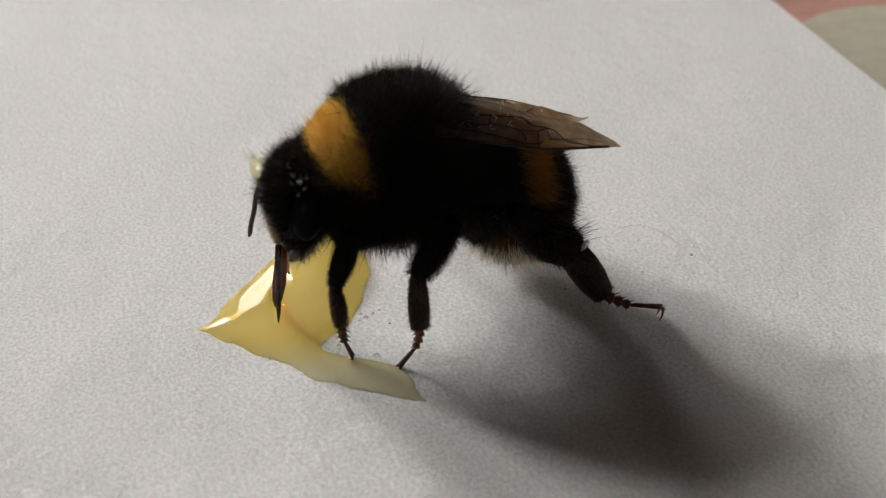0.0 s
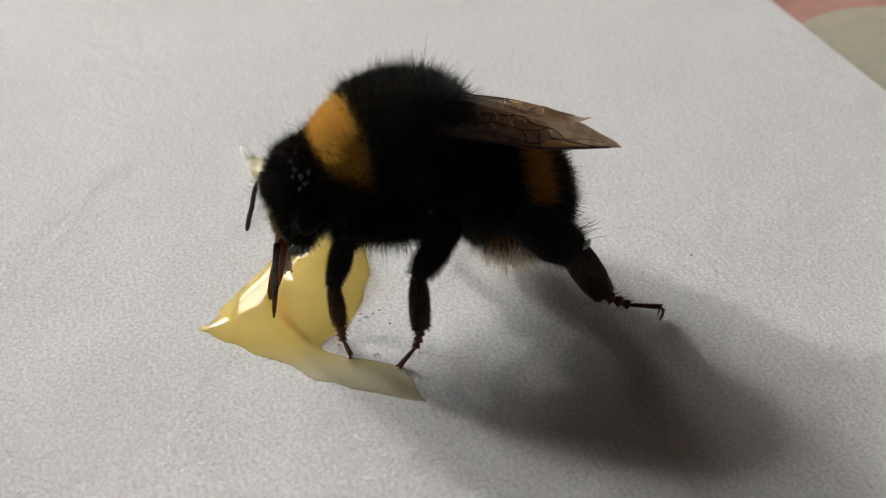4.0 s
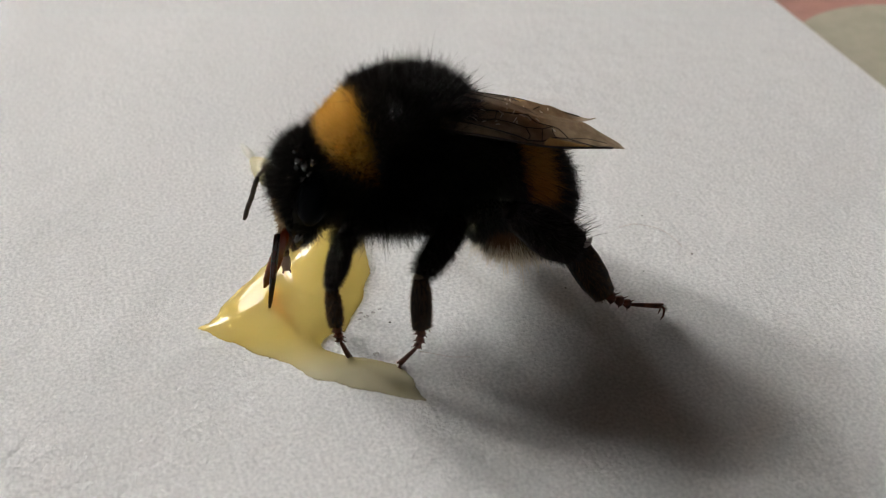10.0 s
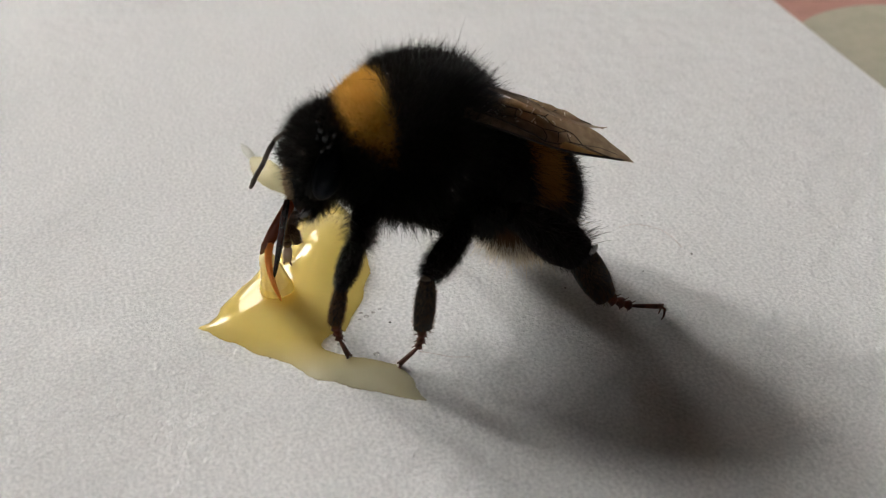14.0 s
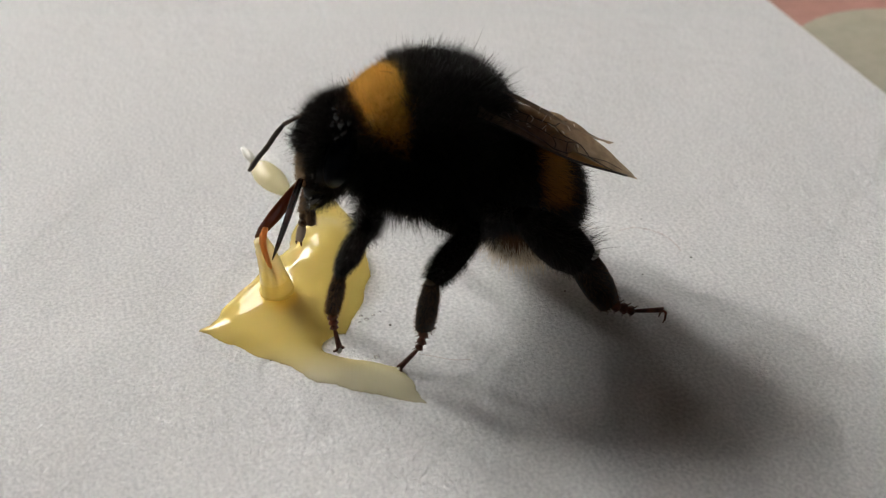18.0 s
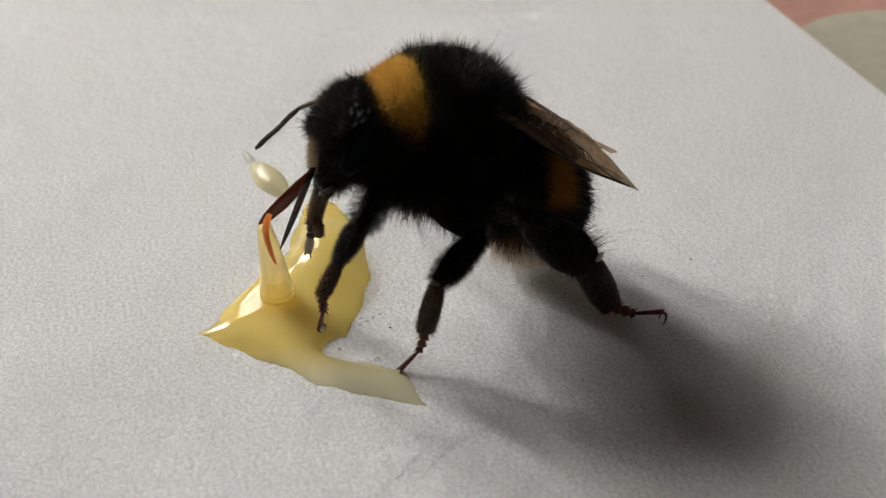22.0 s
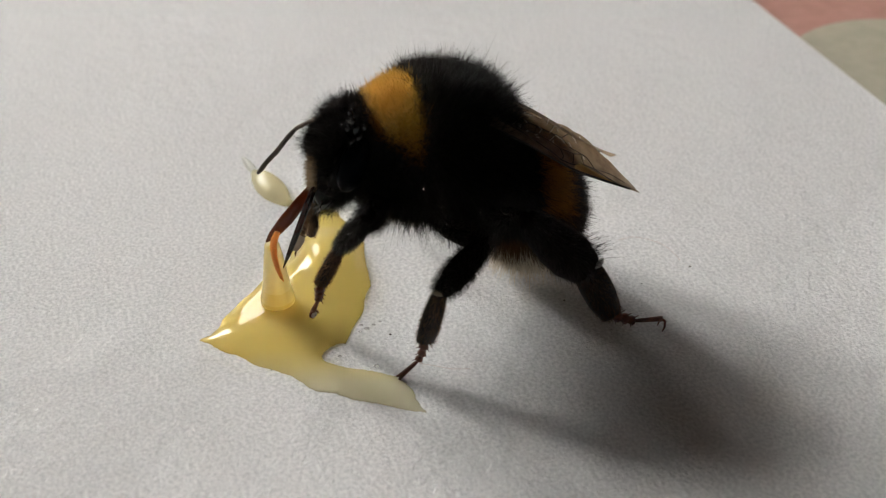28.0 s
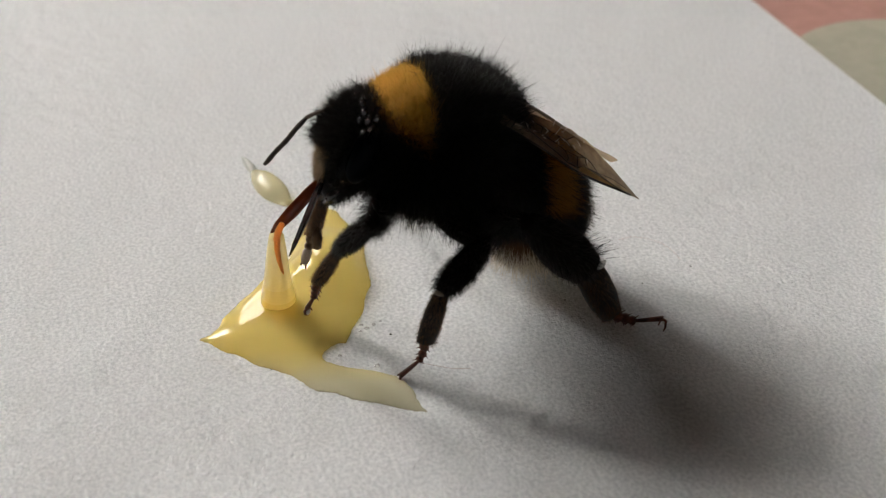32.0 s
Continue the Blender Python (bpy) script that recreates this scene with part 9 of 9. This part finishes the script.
    walk(strand[3], rows(
        (0, -9.25, -4.69, 0.08, 0, 0, 0), (0.5, -9.25, -4.69, 0.08, 0, 0, 0), (1, -9.25, -4.69, 0.08, 0, 0, 0), (1.5, -9.25, -4.69, 0.08, 0, 0, 0),
        (2, -9.25, -4.69, 0.08, 0, 0, 0), (3, -9.25, -4.69, 0.08, 0, 0, 0), (3.5, -9.25, -4.69, 0.08, 0, 0, 0), (5.5, -9.25, -4.69, 0.08, 0, 0, 0),
        (6, -9.25, -4.69, 0.08, 0, 0, 0), (7, -9.25, -4.69, 0.08, 0, 0, 0), (8, -9.25, -4.69, 0.08, 0, 0, 0), (9, -9.25, -4.69, 0.08, 0, 0, 0),
        (10, -9.25, -4.69, 0.08, 0, 0, 0), (11, -9.27, -4.78, 0.15, 8.7, -2.6, -0.4), (12, -9.38, -5.07, 0.56, 20.1, -6.3, -2.3), (12.5, -9.42, -5.04, 0.61, 17.6, -8, -2.5),
        (13, -9.47, -5.01, 0.8, 15.3, -9.7, -2.6), (13.5, -9.49, -4.87, 1.48, 11, -13.3, -2.6), (14, -9.35, -5.44, 2.61, 22.7, -2.8, -1.2), (14.5, -9.39, -5.51, 2.87, 22.1, -3.4, -1.4),
        (16.5, -9.53, -5.2, 2.98, 13.8, -7.3, -1.8), (17, -9.48, -5.3, 3.17, 15.3, -5.5, -1.5), (18, -9.54, -5.03, 3.11, 9, -7.5, -1.2), (19, -9.44, -4.99, 3.32, 7.2, -4.6, -0.6),
        (20, -9.34, -5.17, 3.7, 10.4, -2, -0.4), (20.5, -9.47, -5.04, 3.56, 7.9, -5, -0.7), (21, -9.5, -4.83, 3.47, 3.4, -5.9, -0.4), (21.5, -9.35, -4.83, 3.55, 3.2, -2.2, -0.1),
        (22, -9.38, -5.07, 3.85, 7.9, -2.6, -0.4), (23, -9.34, -4.93, 3.73, 5.2, -2, -0.2), (24, -9.23, -4.85, 3.64, 3.6, 0.4, 0), (24.5, -9.18, -5.05, 3.72, 7.8, 1.3, 0.2),
        (25, -9.13, -5.15, 3.62, 10.1, 2.5, 0.4), (25.5, -9.13, -5.09, 3.51, 9.1, 2.6, 0.4), (27.5, -9.19, -5.02, 3.29, 8.2, 1.3, 0.2), (28, -9.21, -5.08, 3.4, 9.3, 0.9, 0.2),
        (29, -9.18, -5.26, 3.62, 12.5, 1.3, 0.3), (30, -9.19, -5.2, 3.5, 11.7, 1.3, 0.3), (30.5, -9.13, -5.21, 3.54, 11.8, 2.5, 0.5), (31, -9.09, -5.16, 3.69, 10.1, 3.4, 0.6),
        (31.5, -9.09, -5.16, 3.73, 10.1, 3.2, 0.6), (32, -9.06, -5.02, 3.71, 7.1, 3.9, 0.5)))
    walk(strand[4], rows(
        (0, -9.25, -4.69, 0.09, 0, 0, 0), (0.5, -9.25, -4.69, 0.09, 0, 0, 0), (1, -9.25, -4.69, 0.09, 0, 0, 0), (1.5, -9.25, -4.69, 0.09, 0, 0, 0),
        (2, -9.25, -4.69, 0.09, 0, 0, 0), (3, -9.25, -4.69, 0.09, 0, 0, 0), (3.5, -9.25, -4.69, 0.09, 0, 0, 0), (5.5, -9.25, -4.69, 0.09, 0, 0, 0),
        (6, -9.25, -4.69, 0.09, 0, 0, 0), (7, -9.25, -4.69, 0.09, 0, 0, 0), (8, -9.25, -4.69, 0.09, 0, 0, 0), (9, -9.25, -4.69, 0.09, 0, 0, 0),
        (10, -9.25, -4.69, 0.09, 0, 0, 0), (11, -9.28, -4.81, 0.17, 10, -2.9, -0.5), (12, -9.43, -5.21, 0.68, 22.9, -7, -2.9), (12.5, -9.48, -5.17, 0.74, 20.1, -8.9, -3.2),
        (13, -9.55, -5.13, 0.97, 17.6, -10.9, -3.4), (13.5, -9.57, -4.94, 1.8, 12.7, -15.1, -3.4), (14, -9.39, -5.73, 3.2, 25.7, -3.1, -1.5), (14.5, -9.44, -5.81, 3.52, 25.2, -3.8, -1.8),
        (16.5, -9.64, -5.39, 3.66, 15.9, -8.2, -2.3), (17, -9.57, -5.53, 3.9, 17.5, -6.2, -2), (18, -9.65, -5.16, 3.82, 10.4, -8.5, -1.6), (19, -9.51, -5.1, 4.09, 8.3, -5.2, -0.8),
        (20, -9.38, -5.36, 4.57, 12, -2.3, -0.5), (20.5, -9.56, -5.17, 4.39, 9.1, -5.8, -0.9), (21, -9.6, -4.89, 4.28, 3.9, -6.8, -0.5), (21.5, -9.38, -4.88, 4.38, 3.7, -2.6, -0.2),
        (22, -9.42, -5.21, 4.74, 9.1, -3, -0.5), (23, -9.38, -5.02, 4.6, 6, -2.3, -0.2), (24, -9.22, -4.91, 4.49, 4.1, 0.5, 0), (24.5, -9.16, -5.19, 4.59, 9, 1.5, 0.2),
        (25, -9.09, -5.32, 4.46, 11.6, 2.9, 0.6), (25.5, -9.09, -5.24, 4.33, 10.5, 3, 0.5), (27.5, -9.17, -5.15, 4.05, 9.4, 1.5, 0.2), (28, -9.19, -5.23, 4.18, 10.6, 1.1, 0.2),
        (29, -9.16, -5.48, 4.46, 14.4, 1.5, 0.4), (30, -9.16, -5.4, 4.31, 13.4, 1.5, 0.4), (30.5, -9.09, -5.41, 4.37, 13.5, 2.8, 0.7), (31, -9.02, -5.33, 4.54, 11.6, 3.9, 0.8),
        (31.5, -9.04, -5.34, 4.6, 11.7, 3.6, 0.7), (32, -8.99, -5.14, 4.57, 8.1, 4.5, 0.6)))
    walk(strand[5], rows(
        (0, -9.25, -4.69, 0.1, 0, 0, 0), (0.5, -9.25, -4.69, 0.1, 0, 0, 0), (1, -9.25, -4.69, 0.1, 0, 0, 0), (1.5, -9.25, -4.69, 0.1, 0, 0, 0),
        (2, -9.25, -4.69, 0.1, 0, 0, 0), (3, -9.25, -4.69, 0.1, 0, 0, 0), (3.5, -9.25, -4.69, 0.1, 0, 0, 0), (5.5, -9.25, -4.69, 0.1, 0, 0, 0),
        (6, -9.25, -4.69, 0.1, 0, 0, 0), (7, -9.25, -4.69, 0.1, 0, 0, 0), (8, -9.25, -4.69, 0.1, 0, 0, 0), (9, -9.25, -4.69, 0.1, 0, 0, 0),
        (10, -9.25, -4.69, 0.1, 0, 0, 0), (11, -9.3, -4.85, 0.2, 11.3, -3.3, -0.7), (12, -9.48, -5.37, 0.79, 25.6, -7.6, -3.6), (12.5, -9.55, -5.31, 0.87, 22.6, -9.7, -4),
        (13, -9.64, -5.27, 1.13, 19.9, -12, -4.3), (13.5, -9.68, -5.02, 2.12, 14.5, -16.8, -4.3), (14, -9.43, -6.05, 3.79, 28.6, -3.3, -1.8), (14.5, -9.5, -6.16, 4.18, 28.1, -4.1, -2.2),
        (16.5, -9.76, -5.61, 4.34, 17.9, -9.1, -2.9), (17, -9.67, -5.79, 4.63, 19.7, -6.9, -2.4), (18, -9.78, -5.31, 4.54, 11.8, -9.6, -2), (19, -9.59, -5.23, 4.86, 9.4, -5.9, -1),
        (20, -9.42, -5.56, 5.43, 13.5, -2.5, -0.6), (20.5, -9.66, -5.32, 5.21, 10.3, -6.5, -1.2), (21, -9.71, -4.95, 5.08, 4.5, -7.7, -0.6), (21.5, -9.43, -4.94, 5.21, 4.2, -2.9, -0.2),
        (22, -9.48, -5.37, 5.64, 10.2, -3.4, -0.6), (23, -9.41, -5.12, 5.47, 6.8, -2.6, -0.3), (24, -9.21, -4.98, 5.33, 4.7, 0.6, 0), (24.5, -9.13, -5.34, 5.45, 10.1, 1.7, 0.3),
        (25, -9.04, -5.52, 5.3, 13.1, 3.2, 0.7), (25.5, -9.04, -5.41, 5.14, 11.8, 3.3, 0.7), (27.5, -9.15, -5.29, 4.81, 10.7, 1.6, 0.3), (28, -9.17, -5.4, 4.97, 12, 1.2, 0.3),
        (29, -9.13, -5.72, 5.3, 16.2, 1.7, 0.5), (30, -9.14, -5.62, 5.13, 15.1, 1.7, 0.4), (30.5, -9.04, -5.64, 5.19, 15.3, 3.1, 0.9), (31, -8.96, -5.53, 5.4, 13.1, 4.3, 1),
        (31.5, -8.97, -5.55, 5.47, 13.2, 4, 0.9), (32, -8.91, -5.28, 5.44, 9.2, 5, 0.8)))


motions()
